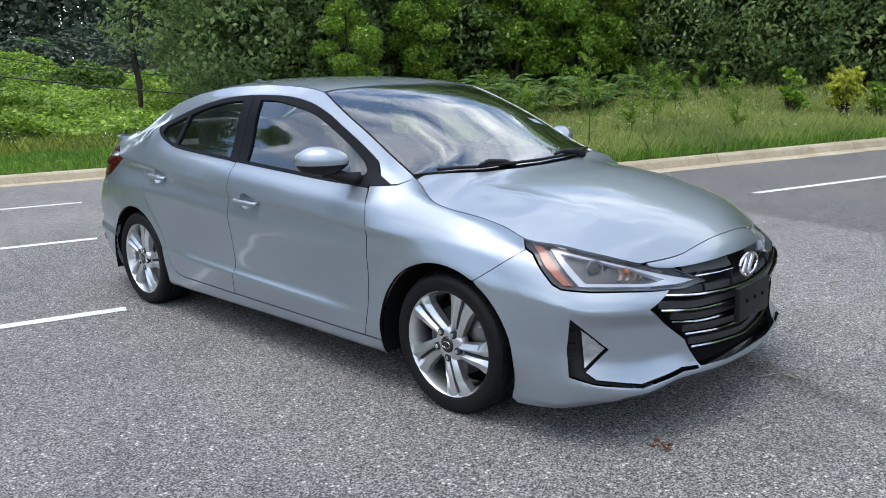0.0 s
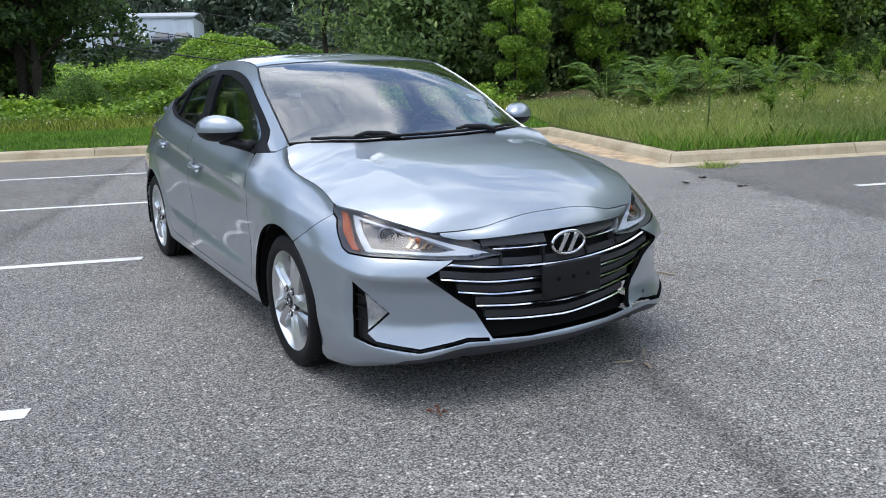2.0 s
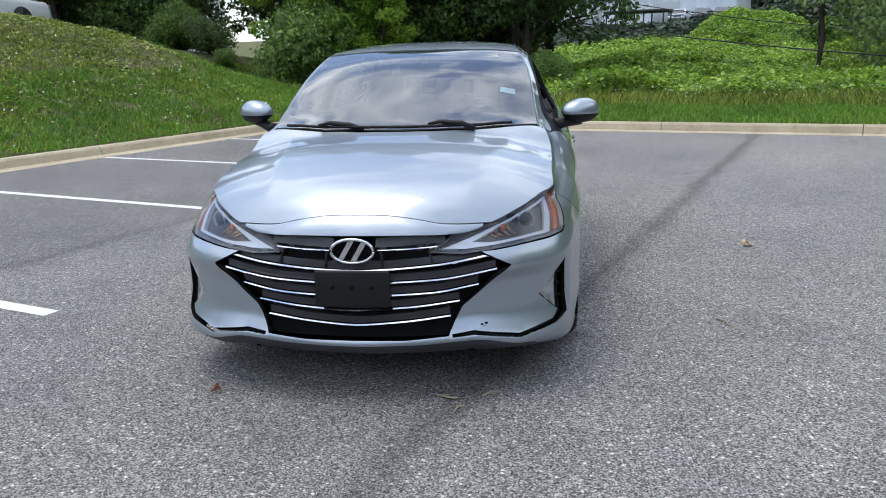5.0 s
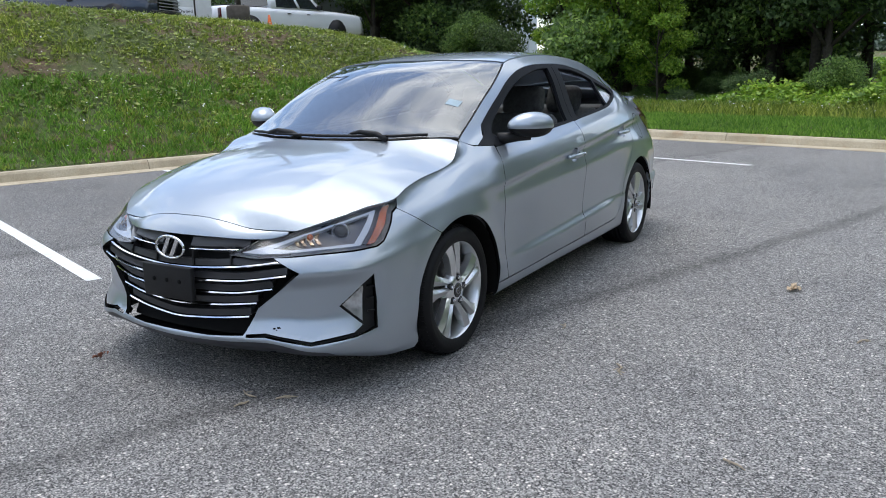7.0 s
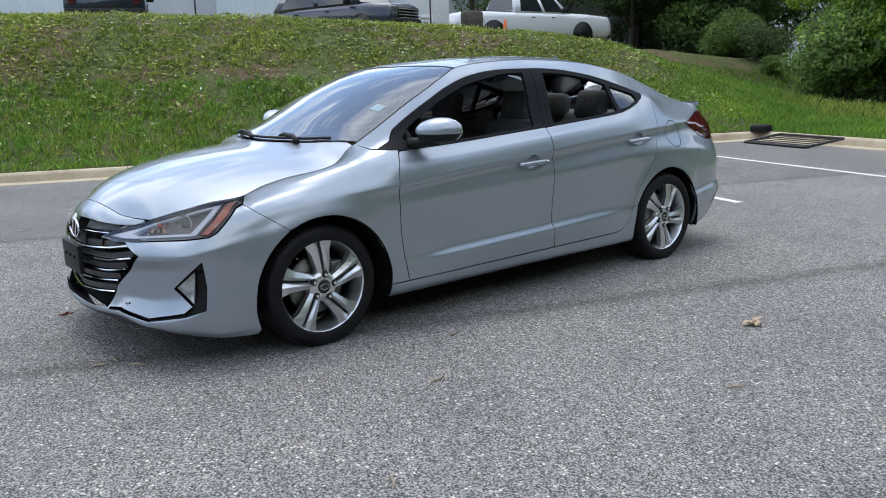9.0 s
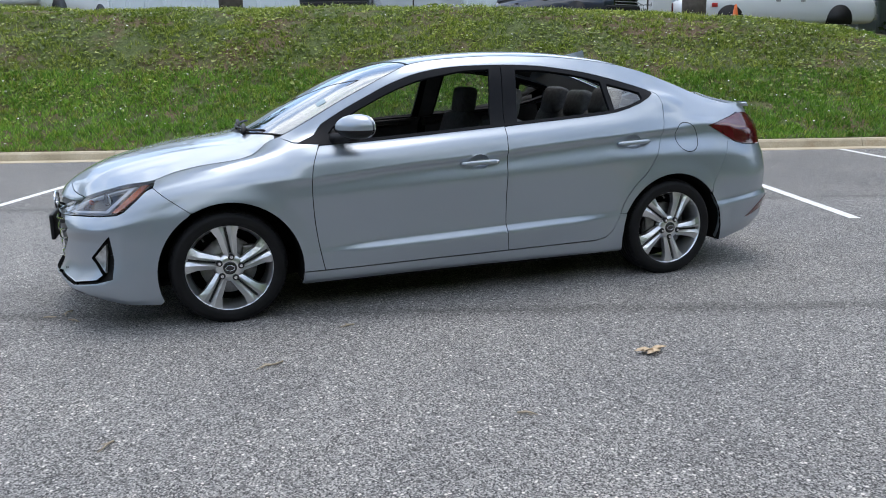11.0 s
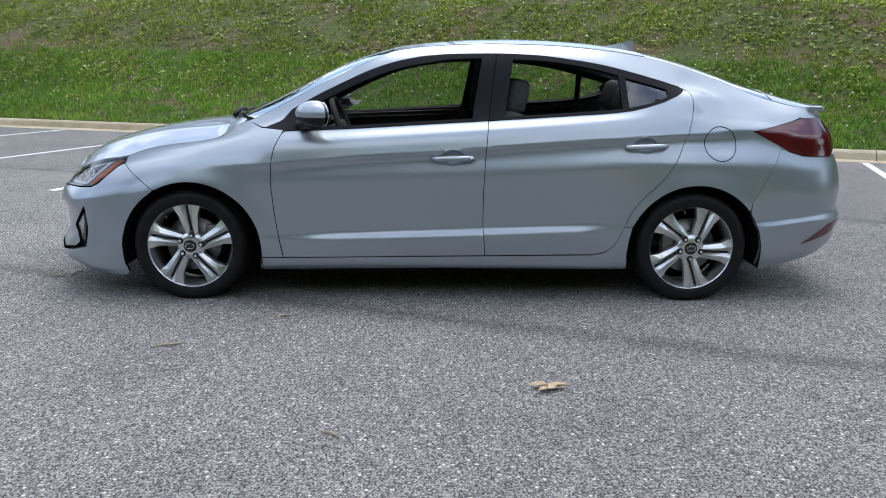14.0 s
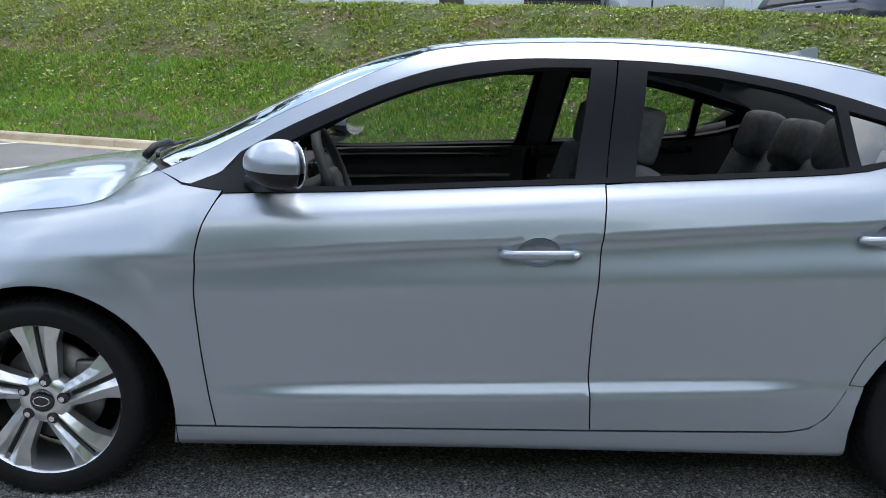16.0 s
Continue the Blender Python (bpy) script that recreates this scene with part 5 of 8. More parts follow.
# head lamps, fog lamps
LAMP_TOP = rail_run(2.44, 1.69, 26, 0.003)
LAMP = [(2.545, 0.586), (2.50, 0.606)] + LAMP_TOP + [(1.688, 0.757), (1.705, 0.733), (1.738, 0.719), (1.803, 0.661), (1.848, 0.623), (1.887, 0.607), (2.0, 0.599), (2.165, 0.594), (2.29, 0.585), (2.42, 0.576)]
for side in (1.0, -1.0):
    def at(o_):
        return lambda P, s=side: flank(P, s, o_)
    housing = cut("head_lamp", LAMP, at(-0.05), M_LAMP_IN, car, depth=0.0, gap=0.004, step=0.04, label="slim wraparound head lamp with dark housing")
    loop = densify(LAMP, 0.02)
    bm = bmesh.new()
    hi_, lo_ = ([bm.verts.new(v) for v in flank(np.array(loop), side, o_)] for o_ in (0.0, -0.05))
    for j in range(len(loop)):
        k = (j + 1) % len(loop)
        bm.faces.new((hi_[j], hi_[k], lo_[k], lo_[j]))
    bmesh.ops.recalc_face_normals(bm, faces=bm.faces[:])
    part("lamp_bezel", bm, M_LAMP_WALL, housing)
    cut("lamp_lens", LAMP, at(0.002), M_LENS, housing, depth=0.0, gap=0.001, step=0.04, label="clear lamp lens").visible_shadow = False
    amber = [(1.722, 0.744), (1.762, 0.738), (1.925, 0.613), (1.888, 0.614), (1.80, 0.674)]
    cut("amber_reflector", amber, at(-0.014), M_AMBER, housing, depth=0.02, gap=0.0, step=0.03, label="amber side reflector")
    tz = lambda a, d: (a, float(f_rail(a)[0]) - d)
    outer = [tz(1.795, 0.022), tz(1.95, 0.022), tz(2.1, 0.022), tz(2.25, 0.021), tz(2.36, 0.022), (2.50, 0.592), (2.40, 0.588), (2.29, 0.594), (2.165, 0.603), (2.0, 0.608), (1.955, 0.610)]
    inner = [tz(1.842, 0.030), tz(1.95, 0.029), tz(2.1, 0.029), tz(2.22, 0.028), (2.37, 0.606), (2.29, 0.603), (2.165, 0.611), (2.04, 0.616), (1.984, 0.618)]
    cut("light_guide", outer, at(-0.018), M_DRL, housing, holes=[inner], depth=0.018, gap=0.0, step=0.03, label="pale light guide bracket")
    centre = flank(np.array([(2.035, 0.658)]), side, -0.040)[0]
    ahead = Vector((0.86, side * 0.5, 0)).normalized()
    m_ = Matrix.Translation(centre) @ ahead.to_track_quat("Z", "Y").to_matrix().to_4x4()
    bm = bmesh.new()
    bmesh.ops.create_uvsphere(bm, u_segments=24, v_segments=14, radius=0.029, matrix=m_ @ Matrix.Diagonal((1, 1, 0.7, 1)))
    part("projector", bm, M_GLOSS, housing, "glassy projector lens")
    bm = bmesh.new()
    tube(bm, [m_ @ Vector((0.034 * math.cos(t * math.tau / 28), 0.034 * math.sin(t * math.tau / 28), 0.006)) for t in range(29)], 0.004, 6)
    part("projector_ring", bm, M_REFLECT, housing, "bright projector ring")
    for j, a0 in enumerate((2.155, 2.19, 2.225, 2.255)):
        h = 0.036 - 0.006 * j
        chev = [(a0, 0.650 - 0.004 * j + h * 0.5), (a0 + 0.018, 0.648 - 0.004 * j + h * 0.5), (a0 + 0.032, 0.640 - 0.004 * j), (a0 + 0.008, 0.634 - 0.004 * j - h * 0.4), (a0 - 0.010, 0.634 - 0.004 * j - h * 0.4), (a0 + 0.014, 0.640 - 0.004 * j)]
        cut("reflector_fin", chev, at(-0.034), M_FIN, housing, depth=0.012, gap=0.0, step=0.05)
    bulb = flank(np.array([(2.205, 0.645)]), side, -0.030)[0]
    bm = bmesh.new()
    bmesh.ops.create_uvsphere(bm, u_segments=14, v_segments=10, radius=0.013, matrix=Matrix.Translation(bulb))
    part("signal_bulb", bm, M_AMBER, housing, "small amber signal bulb")
    # fog lamp pocket
    pocket = cut("fog_pocket", inset(FOG, -0.012), at(-0.035), M_BLACK, car, depth=0.0, gap=0.0, step=0.04, label="black fog lamp pocket and lower groove")
    fogl = [(1.968, 0.452), (2.066, 0.379), (1.982, 0.310)]
    cut("fog_lamp", fogl, at(-0.012), M_FOG, pocket, depth=0.015, gap=0.0, step=0.03, label="triangular clear fog lamp")
    for j in range(3):
        z0_ = 0.34 + 0.05 * j
        cut("pocket_rib", [(1.915, z0_), (1.948, z0_), (1.948, z0_ + 0.006), (1.915, z0_ + 0.006)], at(-0.018), M_BLACK, pocket, depth=0.014, gap=0.0, step=0.03)
    # door handles
    for host, ca, cz, tilt in ((DOORS[side][0], -0.066, 0.778, 0.03), (DOORS[side][1], -1.090, 0.843, 0.035)):
        path, rad = [], []
        bm = bmesh.new()
        rings = []
        for t in range(15):
            u = -1 + 2 * t / 14
            a_, z_ = ca + 0.116 * u, cz - tilt * 0.116 * u
            lift = 0.030 - 0.022 * abs(u) ** 6
            hgt = 0.0135 * (1 - 0.45 * abs(u) ** 5)
            sec = [(0.0, -hgt), (0.007, -hgt * 0.9), (0.011, 0.0), (0.007, hgt * 0.9), (0.0, hgt), (-0.006, 0.0)]
            rings.append([bm.verts.new(flank(np.array([(a_, z_ + dz)]), side, lift + dd)[0]) for dd, dz in sec])
        for p0, p1 in zip(rings, rings[1:]):
            for j in range(6):
                bm.faces.new((p0[j], p0[(j + 1) % 6], p1[(j + 1) % 6], p1[j]))
        bm.faces.new(rings[0][::-1]); bm.faces.new(rings[-1])
        bmesh.ops.recalc_face_normals(bm, faces=bm.faces[:])
        hd = part("door_handle", bm, M_PAINT, host, "silver pull handle")
        for u in (-0.9, 0.9):
            bm = bmesh.new()
            p_ = flank(np.array([(ca + 0.106 * u, cz - tilt * 0.106 * u)]), side, 0.008)[0]
            rounded_box(bm, (0.03, 0.022, 0.022), p_, 0.006)
            part("handle_foot", bm, M_PAINT, hd)
        if host is DOORS[side][0] and side > 0:
            bm = bmesh.new()
            p_ = flank(np.array([(ca - 0.096, cz + 0.002)]), side, 0.036)[0]
            bmesh.ops.create_cone(bm, cap_ends=True, segments=18, radius1=0.0095, radius2=0.0085, depth=0.01, matrix=Matrix.Translation(p_) @ Matrix.Rotation(math.pi / 2, 4, "X"))
            part("key_lock", bm, M_CHROME, hd, "round key lock")
    # door mirror
    mc = Vector((0.632, side * 0.914, 1.003 if side > 0 else 1.026))
    for nm, keep, mat_, lab in (("door_mirror", 1, M_PAINT, "silver door mirror with black base"), ("mirror_base", -1, M_BLACK, "black lower mirror shell")):
        bm = bmesh.new()
        bmesh.ops.create_uvsphere(bm, u_segments=40, v_segments=24, radius=1.0)
        for v in bm.verts:
            x_, y_, z_ = v.co
            sx = 0.098 if x_ > 0 else 0.045
            px = sx * math.copysign(abs(x_) ** (0.9 if x_ > 0 else 0.5), x_)
            tap = 1.0 - 0.20 * (0.5 - 0.5 * y_ * 1.0)
            v.co = (px + 0.015 - 0.040 * y_, side * y_ * 0.105, z_ * 0.077 * tap * (1.0 if z_ > 0 else 0.88))
        cutz = -0.012
        geom = bm.verts[:] + bm.edges[:] + bm.faces[:]
        bmesh.ops.bisect_plane(bm, geom=geom, plane_co=(0, 0, cutz), plane_no=(0, 0, keep), clear_inner=True)
        if keep < 0:
            bmesh.ops.scale(bm, vec=(0.985, 0.985, 1.0), verts=bm.verts[:])
        bmesh.ops.translate(bm, vec=mc, verts=bm.verts[:])
        bmesh.ops.recalc_face_normals(bm, faces=bm.faces[:])
        if keep > 0:
            mirror_ob = part(nm, bm, mat_, car, lab)
        else:
            part(nm, bm, mat_, mirror_ob, lab)
    bm = bmesh.new()
    bmesh.ops.create_uvsphere(bm, u_segments=24, v_segments=14, radius=1.0)
    for v in bm.verts:
        v.co = mc + Vector((0.007 * v.co.x - 0.026 - 0.040 * v.co.y, side * 0.092 * v.co.y, 0.062 * v.co.z + 0.002))
    part("mirror_glass", bm, M_CHROME, mirror_ob, "mirror glass")
    bm = bmesh.new()
    tube(bm, [(0.745, side * 0.775, 0.938), (0.715, side * 0.815, 0.944), (0.68, side * 0.86, 0.950 + (0.012 if side < 0 else 0.0)), (0.65, side * 0.91, 0.958 + (0.023 if side < 0 else 0.0))], [0.034, 0.028, 0.026, 0.030], 12)
    part("mirror_arm", bm, M_BLACK, mirror_ob, "black mirror arm")
    sail = [(0.775, 0.972), (0.80, 0.99), (0.86, 0.955), (0.94, 0.922), (0.84, 0.916), (0.735, 0.926)]
    cut("mirror_sail", sail, at(0.004), M_FRAME, DOORS[side][0], depth=0.012, gap=0.0, step=0.03, label="black triangular sail panel")


# wheels
def lathe(bm, prof, put, n=64, close=False):
    rings = []
    for t in range(n):
        c_, s_ = math.cos(t * math.tau / n), math.sin(t * math.tau / n)
        rings.append([bm.verts.new(put(r * c_, r * s_, w)) for r, w in prof])
    for t in range(n):
        a_, b_ = rings[t], rings[(t + 1) % n]
        for j in range(len(prof) - 1):
            bm.faces.new((a_[j], b_[j], b_[j + 1], a_[j + 1]))
    bmesh.ops.recalc_face_normals(bm, faces=bm.faces[:])
    return bm


def wheel(cx, side, phase):
    def put(u, v, w):
        return (cx + u, side * (0.857 + w), HUB_Z + v)
    bm = bmesh.new()
    lathe(bm, [(0.226, -0.012), (0.233, 0.002), (0.232, 0.006), (0.226, 0.004), (0.222, -0.008), (0.207, -0.040), (0.200, -0.10), (0.208, -0.17), (0.226, -0.19)], put)
    rim = part("wheel", bm, M_ALLOY, car, "silver five double-spoke alloy wheel")
    bm = bmesh.new()
    tread = [(0.226, 0.004), (0.238, 0.012), (0.252, 0.0155), (0.266, 0.0150), (0.272, 0.0155), (0.284, 0.008), (0.294, -0.004), (0.301, -0.018), (0.3045, -0.032)]
    for w0 in (-0.052, -0.088, -0.122, -0.158):
        tread += [(0.306, w0 + 0.008), (0.299, w0 + 0.006), (0.299, w0 - 0.002), (0.306, w0 - 0.004)]
    tread += [(0.3035, -0.180), (0.295, -0.198), (0.27, -0.212), (0.23, -0.205)]
    lathe(bm, tread, put, 96)
    part("tyre", bm, M_RUBBER, rim, "black road tyre")
    # tread blocks at the shoulder
    bm = bmesh.new()
    for t in range(72):
        an = t * math.tau / 72
        c_, s_ = math.cos(an), math.sin(an)
        tx_, tz_ = -s_, c_
        q = [(0.293, -0.003, -0.006), (0.305, -0.036, -0.006), (0.305, -0.036, 0.006), (0.293, -0.003, 0.006)]
        lo_ = [bm.verts.new(put(r * c_ + d * tx_, r * s_ + d * tz_, w)) for r, w, d in q]
        hi_ = [bm.verts.new(put((r + 0.003) * c_ + d * 0.8 * tx_, (r + 0.003) * s_ + d * 0.8 * tz_, w + 0.002)) for r, w, d in q]
        bm.faces.new(hi_)
        for j in range(4):
            bm.faces.new((lo_[j], lo_[(j + 1) % 4], hi_[(j + 1) % 4], hi_[j]))
    bmesh.ops.recalc_face_normals(bm, faces=bm.faces[:])
    part("tread", bm, M_RUBBER, rim, shade=False)["kind"] = "stuff"
    bm = bmesh.new()
    lathe(bm, [(0.03, -0.075), (0.148, -0.075), (0.150, -0.098), (0.03, -0.098)], put, 48)
    part("brake_disc", bm, M_STEEL, rim, "bare steel brake disc")
    bm = bmesh.new()
    ang = radians(160 if cx > 0 else 20)
    rounded_box(bm, (0.07, 0.05, 0.13), put(0.115 * math.cos(ang), 0.115 * math.sin(ang), -0.075), 0.012)
    part("brake_caliper", bm, M_STEEL, rim, "grey brake caliper")
    bm = bmesh.new()
    lathe(bm, [(0.0005, -0.16), (0.205, -0.16)], put, 40)
    part("wheel_back", bm, M_DARK, rim)
    # spokes: ridged bars in pairs
    for k in range(5):
        mid = radians(phase + 72 * k)
        for e in (-1, 1):
            bm = bmesh.new()
            rings = []
            for t in range(7):
                f = t / 6
                hw = 0.0125 + 0.0130 * f + 0.028 * max(0.0, f - 0.66)
                off = e * (hw + 0.0058 + 0.0025 * f)
                top_w = 0.006 * math.sin(f * math.pi) - 0.004 + 0.004 * f
                inner = mid + side * radians(17)
                u_ = 0.052 * math.cos(inner) * (1 - f) + 0.224 * math.cos(mid) * f
                v_ = 0.052 * math.sin(inner) * (1 - f) + 0.224 * math.sin(mid) * f
                along = math.atan2(0.224 * math.sin(mid) - 0.052 * math.sin(inner), 0.224 * math.cos(mid) - 0.052 * math.cos(inner))
                c_, s_ = math.cos(along), math.sin(along)
                sec = [(-hw * 1.1, -0.042), (-hw, top_w - 0.012), (-e * hw * 0.30 - 0.002, top_w), (-e * hw * 0.30 + 0.002, top_w + 0.001), (hw, top_w - 0.012), (hw * 1.1, -0.042)]
                rings.append([bm.verts.new(put(u_ - (off + d) * s_, v_ + (off + d) * c_, w)) for d, w in sec])
            for p0, p1 in zip(rings, rings[1:]):
                for j in range(5):
                    bm.faces.new((p0[j], p0[j + 1], p1[j + 1], p1[j]))
            bmesh.ops.recalc_face_normals(bm, faces=bm.faces[:])
            part("spoke", bm, M_ALLOY, rim, shade=False)
        inner = mid + side * radians(17)
        u0, v0, u1, v1 = 0.066 * math.cos(inner), 0.066 * math.sin(inner), 0.222 * math.cos(mid), 0.222 * math.sin(mid)
        along = math.atan2(v1 - v0, u1 - u0)
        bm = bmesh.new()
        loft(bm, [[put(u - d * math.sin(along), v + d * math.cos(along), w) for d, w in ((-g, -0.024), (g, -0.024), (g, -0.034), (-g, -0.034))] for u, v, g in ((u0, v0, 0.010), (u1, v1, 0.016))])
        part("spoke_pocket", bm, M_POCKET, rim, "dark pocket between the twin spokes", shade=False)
    bm = bmesh.new()
    lathe(bm, [(0.035, 0.002), (0.038, 0.003), (0.068, -0.006), (0.076, -0.020), (0.080, -0.045)], put, 40)
    part("hub", bm, M_ALLOY, rim)
    bm = bmesh.new()
    lathe(bm, [(0.0005, 0.009), (0.027, 0.008), (0.034, 0.005), (0.0355, 0.0)], put, 32)
    cap = part("hub_cap", bm, M_GLOSS, rim, "gloss black hub cap")
    bm = bmesh.new()
    tube(bm, [put(0.023 * math.cos(t * math.tau / 24), 0.0140 * math.sin(t * math.tau / 24), 0.0098) for t in range(25)], 0.0016, 6)
    part("cap_mark", bm, M_CHROME, cap, "small chrome oval")
    for k in range(5):
        an = radians(phase + 13 * side + 72 * k)
        # no recess is cut here: a dark disc carries its shade
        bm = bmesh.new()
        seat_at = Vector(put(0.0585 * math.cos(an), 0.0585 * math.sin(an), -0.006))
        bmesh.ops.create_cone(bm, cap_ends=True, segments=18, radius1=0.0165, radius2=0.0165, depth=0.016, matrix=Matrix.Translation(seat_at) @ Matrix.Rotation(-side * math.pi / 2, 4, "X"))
        part("nut_recess_disc", bm, M_POCKET, rim, "dark disc standing for the wheel nut recess", shade=False)
        bm = bmesh.new()
        p_ = Vector(put(0.0585 * math.cos(an), 0.0585 * math.sin(an), 0.000))
        bmesh.ops.create_cone(bm, cap_ends=True, segments=6, radius1=0.0105, radius2=0.009, depth=0.022, matrix=Matrix.Translation(p_) @ Matrix.Rotation(-side * math.pi / 2, 4, "X"))
        part("lug_nut", bm, M_CHROME, rim, shade=False)
    bm = bmesh.new()
    an = radians(phase - 36)
    tube(bm, [put(0.205 * math.cos(an), 0.205 * math.sin(an), -0.03), put(0.192 * math.cos(an), 0.192 * math.sin(an), -0.012)], 0.0045, 8)
    part("valve", bm, M_STEEL, rim)


wheel(WHEEL_F, 1.0, 87.0)
wheel(WHEEL_R, 1.0, 114.0)
wheel(WHEEL_F, -1.0, 67.0)
wheel(WHEEL_R, -1.0, 77.0)

# underbody
bm = bmesh.new()
rounded_box(bm, (1.86, 1.56, 0.12), (-0.02, 0, 0.200), 0.03)
rounded_box(bm, (0.92, 1.10, 0.14), (1.40, 0, 0.22), 0.03)
rounded_box(bm, (0.85, 1.10, 0.16), (-1.45, 0, 0.24), 0.03)
rounded_box(bm, (0.30, 1.20, 0.04), (1.80, 0, 0.19), 0.015)
rounded_box(bm, (0.22, 0.9, 0.03), (2.02, 0, 0.19), 0.01)
part("underbody", bm, M_DARK, car, "black underbody")
bm = bmesh.new()
rounded_box(bm, (0.9, 1.25, 0.38), (1.50, 0, 0.50), 0.05)
part("engine_block", bm, M_DARK, car, "dark engine bay filling")

# wipers
for y0, y1, yp in ((-0.60, -0.06, -0.34), (-0.08, 0.56, 0.22)):
    bm = bmesh.new()
    pts = []
    for t in range(13):
        y = y0 + (y1 - y0) * t / 12
        x = float(np.interp(abs(y), [0, 0.18, 0.38, 0.57, 0.66], [1.190, 1.180, 1.146, 1.082, 1.030]))
        pts.append((x, y, float(top_z(np.array([x]), np.array([y]))[0]) + 0.011))
    tube(bm, pts, 0.0075, 6)
    blade = part("wiper", bm, M_BLACK, car, "black wiper blade")
    bm = bmesh.new()
    xp = 1.21 - 0.12 * abs(yp)
    zp = float(top_z(np.array([xp]), np.array([yp]))[0])
    tube(bm, [(xp, yp + 0.16, zp - 0.0), (xp - 0.01, yp + 0.10, zp + 0.026), (pts[6][0] - 0.004, yp - 0.01, pts[6][2] + 0.020), (pts[6][0] - 0.004, yp - 0.07, pts[6][2] + 0.008)], [0.014, 0.014, 0.011, 0.007], 8)
    part("wiper_arm", bm, M_BLACK, blade, "black wiper arm")

# roof aerial
bm = bmesh.new()
fin = [(-0.985, 0.0), (-1.05, 0.022), (-1.12, 0.046), (-1.186, 0.073), (-1.194, 0.067), (-1.186, 0.0)]
ringsL = []
for wy, sc in ((-0.026, 0.0), (-0.008, 1.0), (0.008, 1.0), (0.026, 0.0)):
    ringsL.append([bm.verts.new((x, wy * (1.0 if h < 0.01 else 0.6), float(top_z(np.array([x]), np.array([0.0]))[0]) - 0.004 + h * sc)) for x, h in fin])
for p0, p1 in zip(ringsL, ringsL[1:]):
    for j in range(len(fin)):
        k = (j + 1) % len(fin)
        try:
            bm.faces.new((p0[j], p0[k], p1[k], p1[j]))
        except ValueError:
            pass
bmesh.ops.remove_doubles(bm, verts=bm.verts[:], dist=0.0005)
bmesh.ops.recalc_face_normals(bm, faces=bm.faces[:])
part("roof_aerial", bm, M_PAINT, car, "silver shark fin aerial", shade=False)


# cabin
def seat(cx, cy, name="front_seat"):
    bm = bmesh.new()
    rounded_box(bm, (0.52, 0.50, 0.16), (cx + 0.05, cy, 0.42), 0.05, 3)
    s_ob = part(name, bm, M_CLOTH, car, "grey cloth front seat")
    bm = bmesh.new()
    rounded_box(bm, (0.14, 0.47, 0.60), (cx - 0.235, cy, 0.71), 0.055, 3, Matrix.Rotation(radians(-17), 4, "Y"))
    part("backrest", bm, M_CLOTH, s_ob)
    bm = bmesh.new()
    rounded_box(bm, (0.105, 0.27, 0.19), (cx - 0.335, cy, 1.085), 0.045, 3, Matrix.Rotation(radians(-10), 4, "Y"))
    part("headrest", bm, M_CLOTH, s_ob)
    bm = bmesh.new()
    for dy in (-0.06, 0.06):
        tube(bm, [(cx - 0.315, cy + dy, 0.95), (cx - 0.325, cy + dy, 1.03)], 0.007, 6)
    part("headrest_posts", bm, M_CHROME, s_ob)


seat(-0.11, 0.37)
seat(-0.11, -0.37)
bm = bmesh.new()
rounded_box(bm, (0.52, 1.24, 0.17), (-0.83, 0, 0.42), 0.05, 3)
bench = part("rear_bench", bm, M_CLOTH, car, "grey cloth rear bench with three headrests")
bm = bmesh.new()
rounded_box(bm, (0.15, 1.22, 0.60), (-1.10, 0, 0.72), 0.05, 3, Matrix.Rotation(radians(-24), 4, "Y"))
part("backrest", bm, M_CLOTH, bench)
for y in (-0.36, 0.0, 0.36):
    bm = bmesh.new()
    rounded_box(bm, (0.12, 0.25, 0.20), (-1.165, y, 1.065 - 0.02 * (y == 0)), 0.055, 3, Matrix.Rotation(radians(-18), 4, "Y"))
    part("headrest", bm, M_CLOTH, bench)
bm = bmesh.new()
rounded_box(bm, (0.55, 1.20, 0.03), (-1.60, 0, 0.985), 0.01)
part("parcel_shelf", bm, M_TRIM, car, "charcoal parcel shelf")
bm = bmesh.new()
rounded_box(bm, (1.90, 1.40, 0.04), (-0.3, 0, 0.29), 0.01)
part("carpet", bm, M_TRIM, car, "charcoal floor carpet")
# dashboard: padded top, binnacle, centre screen
bm = bmesh.new()
rounded_box(bm, (0.46, 1.36, 0.30), (0.90, 0, 0.76), 0.09, 4)
dash = part("dashboard", bm, M_TRIM, car, "charcoal dashboard")
bm = bmesh.new()
rounded_box(bm, (0.24, 0.36, 0.10), (0.80, 0.37, 0.935), 0.045, 4)
part("instrument_hood", bm, M_TRIM, dash)
bm = bmesh.new()
rounded_box(bm, (0.03, 0.24, 0.13), (0.675, 0.02, 0.87), 0.012)
part("centre_screen", bm, M_GLOSS, dash, "dark centre screen")
bm = bmesh.new()
tilt = Matrix.Translation((0.555, 0.37, 0.900)) @ Matrix.Rotation(radians(22), 4, "Y")
tube(bm, [tilt @ Vector((0, 0.182 * math.cos(t * math.tau / 36), 0.182 * math.sin(t * math.tau / 36))) for t in range(37)], 0.017, 10)
sw = part("steering_wheel", bm, M_TRIM, car, "black three-spoke steering wheel")
bm = bmesh.new()
rounded_box(bm, (0.05, 0.15, 0.11), tilt @ Vector((0.015, 0, -0.01)), 0.02, 3, Matrix.Rotation(radians(22), 4, "Y"))
rounded_box(bm, (0.02, 0.33, 0.035), tilt @ Vector((0.01, 0, 0.0)), 0.008, 2, Matrix.Rotation(radians(22), 4, "Y"))
